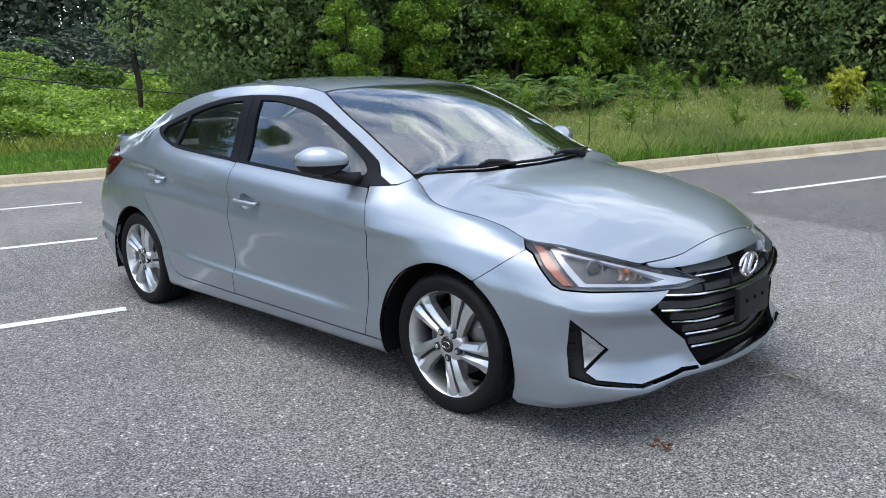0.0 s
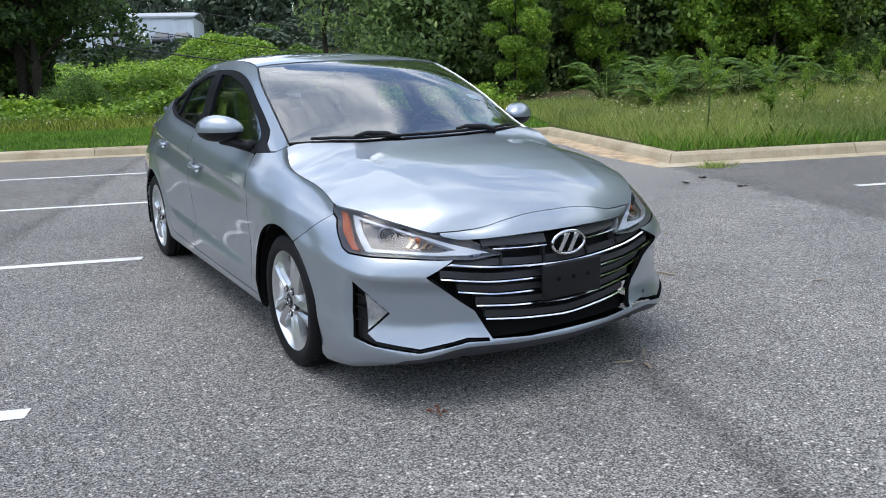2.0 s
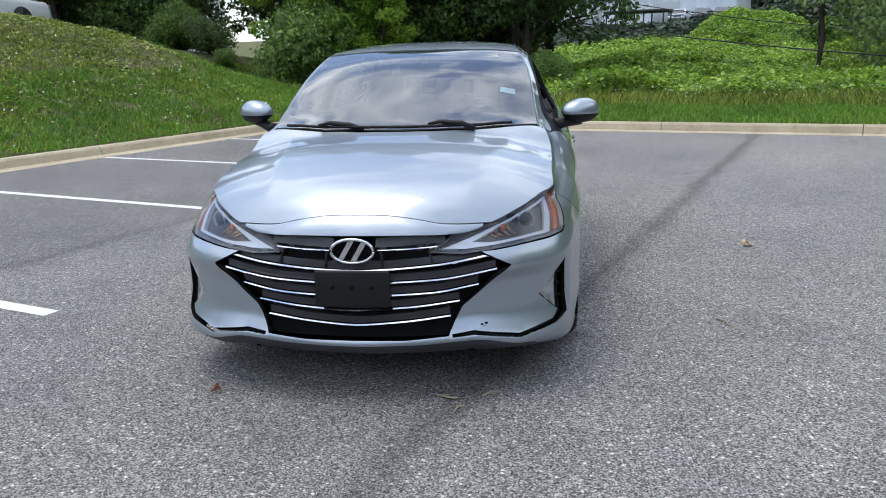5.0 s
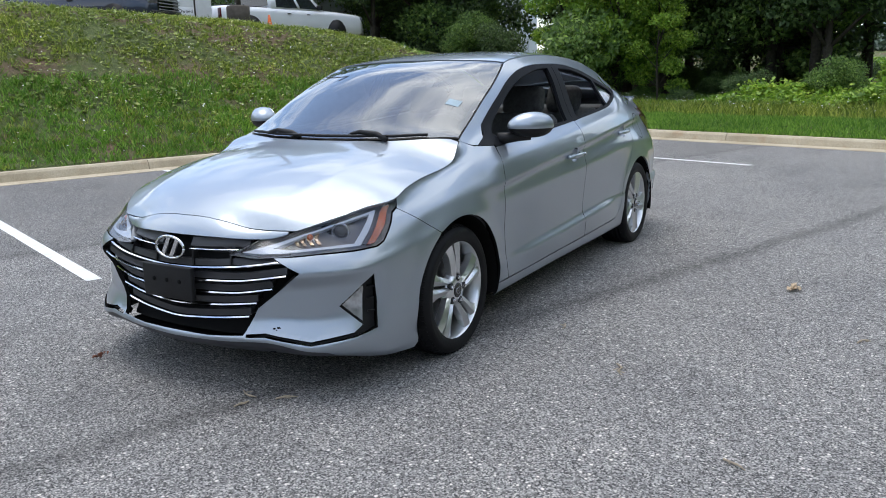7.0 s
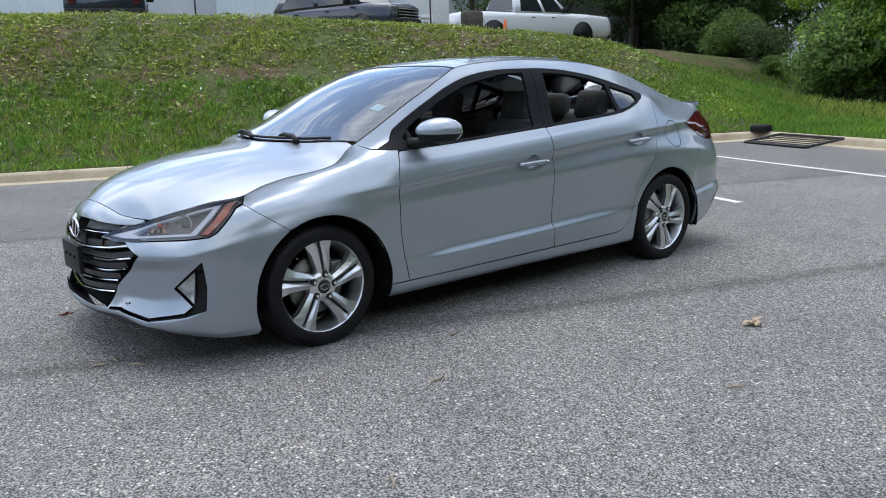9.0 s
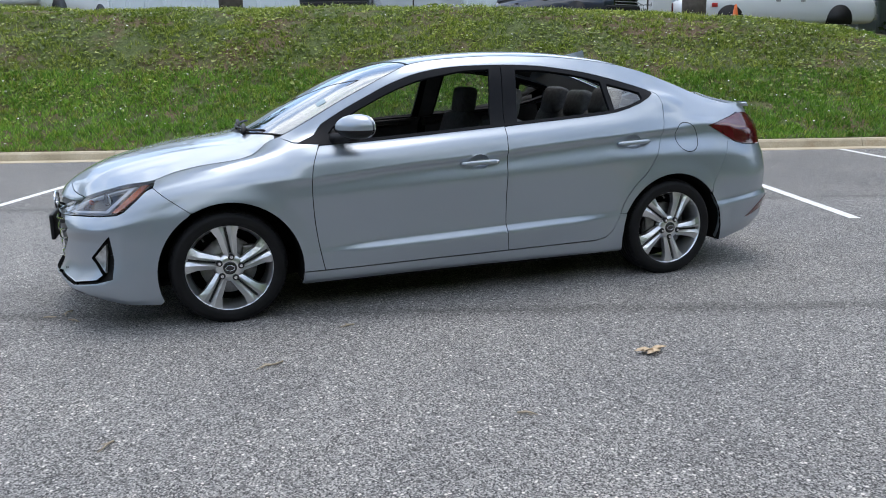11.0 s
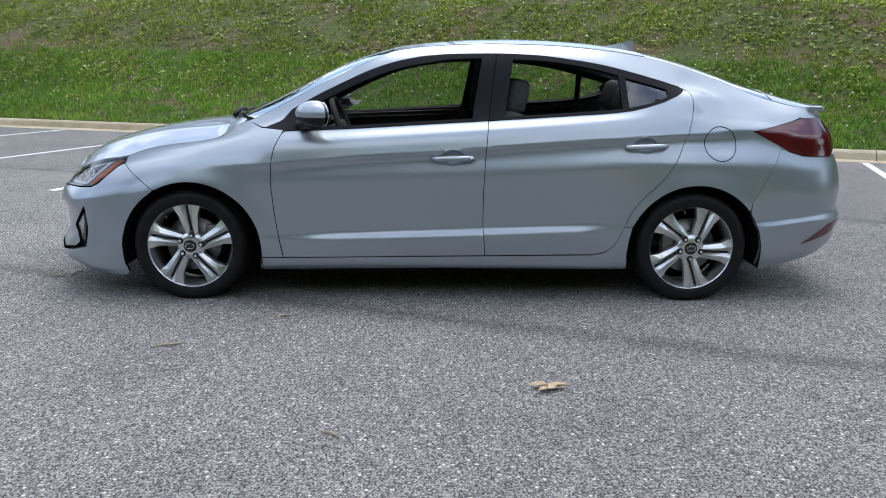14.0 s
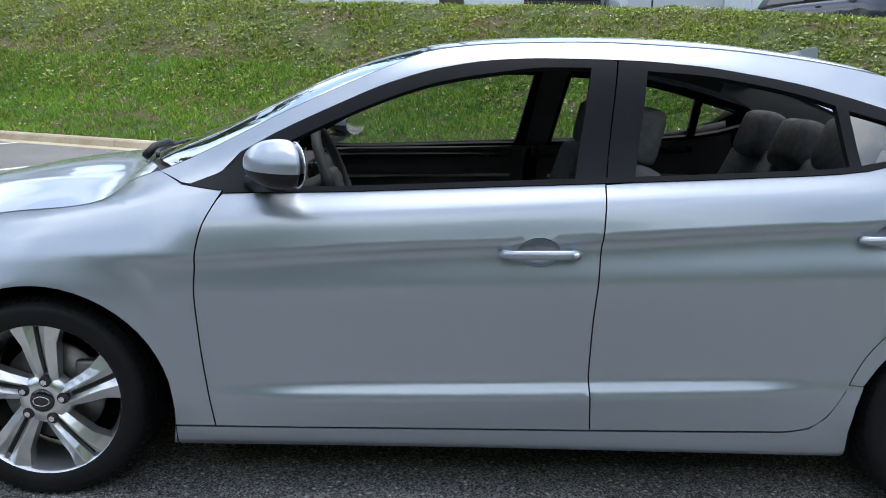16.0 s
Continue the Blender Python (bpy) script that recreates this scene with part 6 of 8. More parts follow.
rounded_box(bm, (0.02, 0.035, 0.17), tilt @ Vector((0.01, 0, -0.09)), 0.008, 2, Matrix.Rotation(radians(22), 4, "Y"))
part("wheel_boss", bm, M_TRIM, sw)
bm = bmesh.new()
tube(bm, [tilt @ Vector((0.03, 0, 0)), (0.78, 0.37, 0.80)], 0.04, 10)
part("steering_column", bm, M_TRIM, sw)
# centre console, interior mirror
bm = bmesh.new()
rounded_box(bm, (0.95, 0.22, 0.26), (0.22, 0, 0.43), 0.04, 3)
part("centre_console", bm, M_TRIM, car, "charcoal centre console")
bm = bmesh.new()
rounded_box(bm, (0.035, 0.24, 0.065), (0.385, 0.0, 1.235), 0.015, 3)
tube(bm, [(0.40, 0, 1.25), (0.46, 0, 1.285)], 0.01, 6)
part("cabin_mirror", bm, M_BLACK, car, "black interior mirror")
# headliner and inner linings follow the skin
lin = sym([(0.27, 0.0), (0.25, 0.45)] + [(float(x), rail_xy(x, 0.03)) for x in np.linspace(0.22, -1.08, 16)] + [(-1.07, 0.0)])
cut("headliner", lin, lambda P: top(P, -0.035), M_HEADLINER, car, depth=0.0, gap=0.0, step=0.08, label="grey headliner")
for side in (1.0, -1.0):
    for host, o_in in ((DOORS[side][0], [(0.80, 0.895), (0.60, 0.915), (0.2, 0.930), (-0.22, 0.955), (-0.20, 0.30), (0.80, 0.30)]), (DOORS[side][1], [(-0.28, 0.958), (-0.7, 0.985), (-1.0, 1.010), (-1.16, 1.045), (-1.26, 0.85), (-1.05, 0.62), (-0.93, 0.32), (-0.28, 0.30)])):
        cut("door_card", o_in, lambda P, s=side: flank(P, s, -0.075), M_TRIM, host, depth=0.0, gap=0.0, step=0.09, label="charcoal door lining")
        zl = 0.80 if host is DOORS[side][0] else 0.835
        x0_, x1_ = ((0.70, -0.15) if host is DOORS[side][0] else (-0.33, -1.0))
        cut("lining_trim", [(x0_, zl - 0.03), (x1_, zl), (x1_, zl + 0.012), (x0_, zl - 0.018)], lambda P, s=side: flank(P, s, -0.09), M_ALLOY, host, depth=0.01, gap=0.0, step=0.08, label="satin metal lining strip")
        cut("window_ledge", [(x0_ + 0.08, 0.895 if host is DOORS[side][0] else 0.925), (x1_, 0.935 if host is DOORS[side][0] else 0.985), (x1_, 0.95 if host is DOORS[side][0] else 1.0), (x0_ + 0.08, 0.910 if host is DOORS[side][0] else 0.95)], lambda P, s=side: flank(P, s, -0.04), M_TRIM, host, depth=0.05, gap=0.0, step=0.08)
    pil = [(-0.21, 0.95), (-0.255, 1.30), (-0.37, 1.30), (-0.315, 0.965)]
    cut("pillar_trim", pil, lambda P, s=side: flank(P, s, -0.05), M_TRIM, car, depth=0.0, gap=0.0, step=0.06, label="charcoal pillar lining")
    qt = [(-1.235, 1.06), (-1.235, 1.16), (-1.10, 1.22), (-1.2, 1.27), (-1.5, 1.18), (-1.8, 1.08), (-1.8, 0.99), (-1.3, 1.0)]
    cut("quarter_lining", qt, lambda P, s=side: flank(P, s, -0.035), M_HEADLINER, car, depth=0.0, gap=0.0, step=0.07, label="grey rear pillar lining")
    ap = [(q[0], q[1] + 0.012) for q in WIN_TOP if -1.1 < q[0] < 0.78]
    strip = ap + [(a, z + 0.04) for a, z in reversed(ap)]
    cut("roof_side_lining", strip, lambda P, s=side: flank(P, s, -0.04), M_TRIM if side else M_TRIM, car, depth=0.0, gap=0.0, step=0.06, label="dark roof side lining")

# windscreen sticker, scuffs on the bumper corner
cut("sticker", [(0.735, 0.485), (0.735, 0.565), (0.785, 0.565), (0.785, 0.485)], lambda P: top(P, -0.002), M_STICKER, car, depth=0.0, step=0.05, gap=0.0, label="small pale blue windscreen sticker")
for a_, z_, r_ in ((2.352, 0.296, 0.006), (2.334, 0.299, 0.007), (2.342, 0.291, 0.003)):
    cut("scuff", [(a_ + r_ * math.cos(t * math.tau / 9) * (1 + 0.3 * (t % 2)), z_ + 0.6 * r_ * math.sin(t * math.tau / 9)) for t in range(9)], lambda P: flank(P, 1.0, 0.0012), M_DARK, car, depth=0.0, gap=0.0, step=0.02, edge=0.01, label="small black scuff")
# ---- planting ----
rng = np.random.default_rng(7)


def fast_mesh(name, co, quads, mat, parent=None):
    """A mesh of quads (or triangles) straight from arrays."""
    me = bpy.data.meshes.new(name)
    n, k = quads.shape
    me.vertices.add(len(co))
    me.vertices.foreach_set("co", np.ascontiguousarray(co, dtype=np.float32).ravel())
    me.loops.add(n * k)
    me.loops.foreach_set("vertex_index", np.ascontiguousarray(quads, dtype=np.int32).ravel())
    me.polygons.add(n)
    me.polygons.foreach_set("loop_start", np.arange(0, n * k, k, dtype=np.int32))
    me.update(calc_edges=True)
    me.materials.append(mat)
    ob = new(name, me)
    if parent:
        ob.parent = parent
    return ob


def unit(v):
    return v / np.maximum(np.linalg.norm(v, axis=-1, keepdims=True), 1e-9)


def leaf_arrays(C, size, lift=0.35, slim=0.55, droop=0.0):
    """Folded pointed leaves at places C, turned at random, mostly facing up."""
    n = len(C)
    up = unit(rng.normal(size=(n, 3)) * (1, 1, 0.7) + (0, 0, lift * 2))
    d = unit(np.cross(up, rng.normal(size=(n, 3))))
    d[:, 2] -= droop
    d = unit(d)
    s = unit(np.cross(d, up))
    L = size[:, None]
    base, tip = C - d * L * 0.5, C + d * L * 0.5
    mid = C - d * L * 0.05
    left = mid + s * L * slim * 0.5 + up * L * 0.10
    right = mid - s * L * slim * 0.5 + up * L * 0.10
    co = np.stack([base, left, tip, right], 1).reshape(-1, 3)
    return co, np.arange(4 * n).reshape(n, 4)


def blobs_to_points(blobs, n, shell=0.55):
    """Points in clumps: most near the skin of the ellipsoids, gathered on small sprays."""
    w = np.array([b[3] * b[4] * b[5] for b in blobs]) ** 0.67
    idx = rng.choice(len(blobs), size=n, p=w / w.sum())
    B = np.array(blobs)[idx]
    sprays = max(8, n // 42)
    dirs = unit(rng.normal(size=(sprays, 3)))
    rad = shell + (1.08 - shell) * rng.random(sprays) ** 0.6
    which = rng.integers(0, sprays, n)
    v = dirs[which] * rad[which][:, None] + rng.normal(size=(n, 3)) * 0.11
    return B[:, :3] + v * B[:, 3:6]


def limb_tree(name, height, spread, crown_from, n, size, mat, label, category="tree", trunk_r=0.16, lean=0.0, seed=1, blobs_n=16, shell=0.55):
    r = random.Random(seed)
    t = thing(name, Matrix(), label, category)
    bm = bmesh.new()
    trunk = [(lean * k / 6 * height * 0.1 + r.uniform(-0.06, 0.06) * (k > 0), r.uniform(-0.06, 0.06) * (k > 0), height * 0.86 * k / 6) for k in range(7)]
    tube(bm, [(0, 0, -0.3)] + trunk[1:], [trunk_r * 1.25] + [trunk_r * (1 - 0.13 * k) for k in range(1, 7)], 8)
    blobs = []
    for k in range(blobs_n):
        f = k / (blobs_n - 1)
        h = crown_from + (height - crown_from) * (f ** 0.9)
        ang = k * 2.4 + r.uniform(-0.5, 0.5)
        reach = spread * (0.35 + 0.65 * math.sin(math.pi * min(1, 0.18 + 0.78 * f))) * r.uniform(0.6, 1.0)
        end = (reach * math.cos(ang), reach * math.sin(ang), h)
        start = trunk[min(6, max(1, int(h / height * 5.5)))]
        tube(bm, [start, ((start[0] + end[0]) / 2, (start[1] + end[1]) / 2, (start[2] + end[2]) / 2 + 0.15), end], [trunk_r * 0.38, trunk_r * 0.24, trunk_r * 0.08], 6)
        s = spread * r.uniform(0.30, 0.52)
        blobs.append((end[0] * 0.85, end[1] * 0.85, h, s, s, s * r.uniform(0.55, 0.8)))
    part("trunk", bm, M_BARK, t)
    C = blobs_to_points(blobs, n, shell)
    C[:, 2] = np.maximum(C[:, 2], 0.15)
    co, q = leaf_arrays(C, size * (0.6 + 0.8 * rng.random(n)))
    fast_mesh("crown", co, q, mat, t)
    return t


def bush(name, width, height, n, size, mat, label, seed=1, arching=False):
    r = random.Random(seed)
    t = thing(name, Matrix(), label, "bush")
    bm = bmesh.new()
    blobs = []
    for k in range(11):
        ang = k * 2.4
        reach = width * 0.5 * r.uniform(0.15, 0.8)
        h = height * r.uniform(0.30, 0.80)
        end = (reach * math.cos(ang), reach * math.sin(ang), h)
        tube(bm, [(end[0] * 0.15, end[1] * 0.15, -0.15), (end[0] * 0.5, end[1] * 0.5, h * 0.6), end], [0.03, 0.02, 0.008], 5)
        s = width * r.uniform(0.17, 0.28)
        blobs.append((end[0], end[1], h, s, s, s * 0.75))
    part("stem", bm, M_BARK, t)
    C = blobs_to_points(blobs, n)
    C[:, 2] = np.abs(C[:, 2]) + 0.02
    co, q = leaf_arrays(C, size * (0.6 + 0.8 * rng.random(n)), slim=0.5, droop=0.35 if arching else 0.1)
    fast_mesh("foliage", co, q, mat, t)
    return t


def ground_at(p, q):
    return float(ground_z(np.array([p]), np.array([q]))[0])


def plant(src, p, q, turn, scale=1.0, sink=0.1, tall=1.0):
    x, y, _ = lot(p, q)
    m = Matrix.Translation((x, y, ground_at(p, q) - sink)) @ Matrix.Rotation(turn, 4, "Z") @ Matrix.Diagonal((scale, scale, scale * tall, 1))
    return copy_thing(src, m)


def first(src, p, q, turn, scale=1.0, sink=0.1):
    x, y, _ = lot(p, q)
    src.matrix_basis = Matrix.Translation((x, y, ground_at(p, q) - sink)) @ Matrix.Rotation(turn, 4, "Z") @ Matrix.Diagonal((scale, scale, scale, 1))
    return src


T1 = limb_tree("tree", 13.5, 3.6, 1.6, 24000, 0.20, M_LEAF_DARK, "tall dark green broadleaf tree in the wood edge", seed=3, trunk_r=0.22, blobs_n=22)
T2 = limb_tree("tree", 11.5, 3.0, 1.2, 24000, 0.17, M_LEAF_MID, "mid green broadleaf tree in the wood edge", seed=5, trunk_r=0.17, blobs_n=20)
T3 = limb_tree("tree", 12.5, 3.2, 3.2, 18000, 0.20, M_LEAF_DARK, "dark green tree with bare lower trunk", seed=9, trunk_r=0.20, blobs_n=18)
T6 = limb_tree("tree", 11.0, 3.4, 0.8, 30000, 0.185, M_LEAF_SOFT, "soft green broadleaf tree with foliage down to the ground", seed=41, trunk_r=0.2, blobs_n=34, shell=0.78)
T7 = limb_tree("tree", 13.0, 3.4, 1.0, 14000, 0.235, M_LEAF_SOFT, "soft green broadleaf tree deeper in the wood", seed=45, trunk_r=0.2, blobs_n=26, shell=0.78)
T8 = limb_tree("tree", 13.0, 3.4, 1.6, 15000, 0.22, M_LEAF_DARK, "dark green broadleaf tree deeper in the wood", seed=47, trunk_r=0.2, blobs_n=20)
T4 = limb_tree("young_tree", 7.0, 1.9, 1.0, 11000, 0.17, M_LEAF_LIGHT, "young light green tree at the wood edge", seed=12, trunk_r=0.09, blobs_n=14)
T5 = limb_tree("thin_tree", 8.5, 1.6, 4.2, 4200, 0.26, M_LEAF_MID, "thin tree with a long bare ivy-clad trunk", seed=14, trunk_r=0.13, blobs_n=9)
B1 = bush("bush", 3.4, 2.6, 13000, 0.12, M_LEAF_MID, "dense mid green shrub under the trees", seed=21)
B2 = bush("bush", 3.0, 2.0, 11000, 0.12, M_LEAF_DARK, "dense dark green shrub under the trees", seed=23)
B3 = bush("bush", 3.2, 2.4, 10000, 0.13, M_LEAF_MID, "mid green arching shrub at the wood edge", seed=27, arching=True)
B4 = bush("sapling", 0.7, 1.5, 900, 0.13, M_LEAF_LIGHT, "small light green sapling in the verge", seed=31)
B5 = bush("sapling", 0.7, 1.7, 900, 0.13, M_LEAF_YELLOW, "small yellow-leaved sapling in the verge", seed=33)

pr = random.Random(11)
first(T1, -23.5, -10.4, 0.3); first(T2, -22.0, -8.4, 1.1); first(T3, -21.0, -6.6, 2.0)
first(T6, -22.0, 20.5, 0.4); first(T7, -26.0, 13.0, 0.4); first(T8, -28.0, -20.5, 0.9); first(T4, -17.2, -12.4, 0.5); first(T5, -24.1, 2.8, 0.2)
# wood behind the far kerb, towards the bank
for k in range(16):
    q = -32 + 1.85 * k + pr.uniform(-0.5, 0.5)
    if -23.2 < q < -18.6 or q > -6.0:
        continue
    plant((T1, T2, T3)[k % 3], -22.5 + pr.uniform(-2.5, 2.0) - (0.5 if q < -20 else 0), q, pr.uniform(0, 6.28), pr.uniform(0.85, 1.15))
for k in range(13):
    q = -31 + 2.0 * k + pr.uniform(-0.5, 0.5)
    if -29.5 < q < -23.5 or q > -7.0 or k % 2:
        continue
    plant(T8, -27.5 + pr.uniform(-1.5, 1.5), q, pr.uniform(0, 6.28), pr.uniform(0.95, 1.25))
for p, q, s in ((-16.6, -10.9, 0.8), (-17.5, -14.0, 0.75), (-16.5, -9.3, 0.55)):
    plant(T4, p, q, pr.uniform(0, 6.28), s)
for p, q, s in ((-15.2, -28.5, 0.9), (-17.5, -25.5, 0.85), (-19.0, -27.5, 1.0), (-20.5, -24.5, 0.8), (-24.0, -29.0, 1.0), (-14.0, -31.0, 0.8)):
    plant((T1, T3)[int(-p) % 2], p, q, pr.uniform(0, 6.28), s)
for k in range(14):
    q = -21 + 1.25 * k + pr.uniform(-0.4, 0.4)
    plant((B2, B1, B2, B3)[k % 4], -17.2 + pr.uniform(-1.4, 1.0) - (1.5 if q < -14 else 0), q, pr.uniform(0, 6.28), pr.uniform(0.45, 1.0) * (0.6 if -18.6 < q < -14 else 1 if q < -12.5 else 0.42))
first(B3, -15.8, -11.6, 0.4, 1.2); first(B1, -17.0, -4.2, 1.0, 0.5); first(B2, -17.4, -7.0, 2.0, 0.45)
# low hedge in the gap
for k in range(7):
    plant((B1, B2, B1)[k % 3], -15.4 + pr.uniform(-0.7, 0.7), -2.4 + 0.8 * k + pr.uniform(-0.2, 0.2), pr.uniform(0, 6.28), pr.uniform(0.18, 0.30))
# wood to the other side, curving round behind the verge
arc_pts = [(-22.6, 6.4), (-26.5, 7.4), (-22.5, 9.0), (-24.0, 11.5), (-22.8, 14.0), (-24.5, 16.5), (-22.0, 19.0), (-23.5, 21.5), (-21.0, 23.0), (-18.5, 24.5), (-16.5, 22.8), (-14.0, 24.8), (-11.5, 23.4), (-9.0, 25.0), (-6.5, 23.6), (-4.0, 25.0), (-1.5, 24.0), (1.5, 25.4), (4.5, 24.2), (8.0, 25.5)]
for k, (p, q) in enumerate(arc_pts):
    plant((T6, T2, T6, T6)[k % 4], p, q, pr.uniform(0, 6.28), pr.uniform(0.85, 1.15))
    dp, dq = (-4.2, 1.0) if k < 9 else (0.8, 4.4)
    plant(T7, p + dp, q + dq, pr.uniform(0, 6.28), pr.uniform(1.0, 1.3))
for k, (p, q) in enumerate([(-18.5, 5.8), (-18.0, 7.2), (-18.6, 9.2), (-18.2, 11.2), (-18.8, 13.4), (-18.2, 15.6), (-18.0, 17.8), (-17.0, 19.6), (-14.5, 20.4), (-12.2, 20.0), (-10.0, 21.0), (-7.6, 20.6), (-5.2, 21.2), (-2.8, 20.8), (0.0, 21.4), (3.0, 21.0), (6.0, 21.6)]):
    plant((B1, B2, B3, B1, B1)[k % 5], p + pr.uniform(-0.5, 0.5), q + pr.uniform(-0.5, 0.5), pr.uniform(0, 6.28), pr.uniform(0.24, 0.50))
for p, q, s in ((-19.0, 20.1, 0.80), (-19.5, 15.2, 0.85), (-18.6, 17.4, 0.9), (-19.6, 11.6, 0.62), (-18.0, 8.2, 0.5)):
    plant(T4, p, q, pr.uniform(0, 6.28), s)
first(B4, -6.25, 13.5, 0.3, 0.92); first(B5, -5.5, 14.1, 0.9, 0.98)
plant(B4, -5.0, 14.5, 1.0, 0.8)
# thicket on the ground under the bank-side wood
for k, (p, q) in enumerate([(-24.5, -7.5), (-25.5, -10.0), (-25.0, -12.6), (-26.0, -15.2), (-25.2, -17.6), (-29.5, -9.0), (-30.0, -12.0), (-30.5, -15.5), (-30.0, -19.0), (-23.0, -15.8), (-22.4, -12.0), (-20.2, -9.7), (-19.9, -8.5)]):
    plant((B2, B1, B2)[k % 3], p, q, pr.uniform(0, 6.28), pr.uniform(0.85, 1.05) * (1.35 if p < -24 else 0.9))

# far wood: thousands of crowns nobody could count
def far_wood(name, pq, n, h, size, mat, label):
    P = np.array(pq, float)
    k = rng.integers(0, len(P) - 1, n)
    u = rng.random((n, 1))
    base = P[k] * (1 - u) + P[k + 1] * u + rng.normal(size=(n, 2)) * 2.0
    hh = h * (0.75 + 0.5 * noise_arr(base[:, 0], base[:, 1], 0.12, 2.0))
    X, Y = lot_arr(base[:, 0], base[:, 1])
    Z = -4.0 + (hh + 4.0) * rng.random(n) ** 0.75
    co, q = leaf_arrays(np.stack([X, Y, Z], -1), size * (0.6 + 0.8 * rng.random(n)))
    ob = fast_mesh(name, co, q, mat)
    return tagged(ob, label, "woodland", kind="stuff")


far_wood("far_woodland", [(-33, 10), (-33, 16), (-32, 32), (-20, 34), (0, 33), (20, 34)], 150000, 13.0, 0.24, M_LEAF_SOFT, "distant woodland behind the verge")
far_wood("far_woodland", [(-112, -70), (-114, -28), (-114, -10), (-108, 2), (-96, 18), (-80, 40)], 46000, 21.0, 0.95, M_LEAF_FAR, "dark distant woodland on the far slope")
# unseen wood, added to cut low sky light under the car and on its flanks
far_wood("far_woodland", [(30, -70), (60, -50), (90, 0), (60, 60), (20, 60)], 26000, 22.0, 1.7, M_LEAF_FAR, "dark woodland out of view, added to close off the low sky")


# creeper-covered slope with mounds
def creeper(name, p0, p1, q0, q1, mounds, n, size, mat, label, base):
    P = p0 + (p1 - p0) * rng.random(n)
    Q = q0 + (q1 - q0) * rng.random(n)
    Z = base(P, Q)
    for mp, mq, r, h in mounds:
        d = np.hypot(P - mp, Q - mq) / r
        Z = Z + h * np.sqrt(np.clip(1 - d * d, 0, 1))
    Z = Z + noise_arr(P, Q, 0.45, 3.0) * 0.45
    X, Y = lot_arr(P, Q)
    co, q = leaf_arrays(np.stack([X, Y, Z], -1) + rng.normal(size=(n, 3)) * 0.07, size * (0.6 + 0.8 * rng.random(n)), lift=0.9, slim=0.8)
    return tagged(fast_mesh(name, co, q, mat), label, "creeper", kind="stuff")


slope = lambda P, Q: ground_height(P, Q) + 0.22
creeper("creeper", -34, -13.8, -6, 7, [(-30, 3.4, 2.2, 0.5), (-24, -2.5, 3.0, 0.5)], 115000, 0.115, M_LEAF_LIGHT, "bright green creeper blanket over the slope", slope)
creeper("creeper", -64, -34, -16, 15, [(-52, -2.5, 4.0, 2.2), (-46, 7.5, 3.2, 1.0), (-41, -4.0, 3.0, 0.5)], 120000, 0.19, M_LEAF_LIGHT, "green creeper mounds on the far slope", slope)
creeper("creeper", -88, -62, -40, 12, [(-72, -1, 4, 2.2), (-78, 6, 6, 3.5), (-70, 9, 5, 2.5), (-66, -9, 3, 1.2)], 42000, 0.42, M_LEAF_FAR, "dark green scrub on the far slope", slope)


# shrubs and small trees wholly clad in creeper: rounded domes with a leafy skin
def clad_dome(p, q, r, h, n, size, mat, label, base_z):
    x, y, _ = lot(p, q)
    t = thing("creeper_clad_tree", Matrix.Translation((x, y, base_z)), label, "tree")
    bm = bmesh.new()
    tube(bm, [(0, 0, -1.0), (0.1, 0, h * 0.4), (0, 0.1, h * 0.75)], [0.2, 0.15, 0.06], 8)
    part("trunk", bm, M_BARK, t)
    d = unit(rng.normal(size=(n, 3)))
    d[:, 2] = np.abs(d[:, 2]) - 0.15
    lump = np.array([noise.fractal(Vector(v) * 2.1 + Vector((p, q, 0)), 1.0, 2.0, 3) for v in d])
    s = (1.0 + 0.20 * lump - 0.10 * rng.random(n) ** 2)[:, None]
    C = d * s * (r, r, h)
    co, qd = leaf_arrays(C, size * (0.6 + 0.8 * rng.random(n)), lift=0.7, slim=0.8)
    fast_mesh("foliage", co, qd, mat, t)
    return t


clad_dome(-49, 2.75, 2.6, 2.9, 14000, 0.20, M_LEAF_MID, "rounded green tree smothered in creeper", 0.55)
clad_dome(-74, -0.1, 3.0, 4.4, 9000, 0.32, M_LEAF_MID, "tall green tree smothered in creeper", 1.9)
clad_dome(-58, -3.4, 1.6, 1.9, 4000, 0.22, M_LEAF_MID, "small tree smothered in creeper", ground_at(-58, -3.4) - 0.3)
clad_dome(-70, -6.5, 2.2, 2.4, 5000, 0.32, M_LEAF_DARK, "dark tree smothered in creeper", ground_at(-70, -6.5) - 0.3)
clad_dome(-52, 9.5, 2.6, 2.2, 8000, 0.22, M_LEAF_MID, "green tree smothered in creeper", ground_at(-52, 9.5) - 0.3)

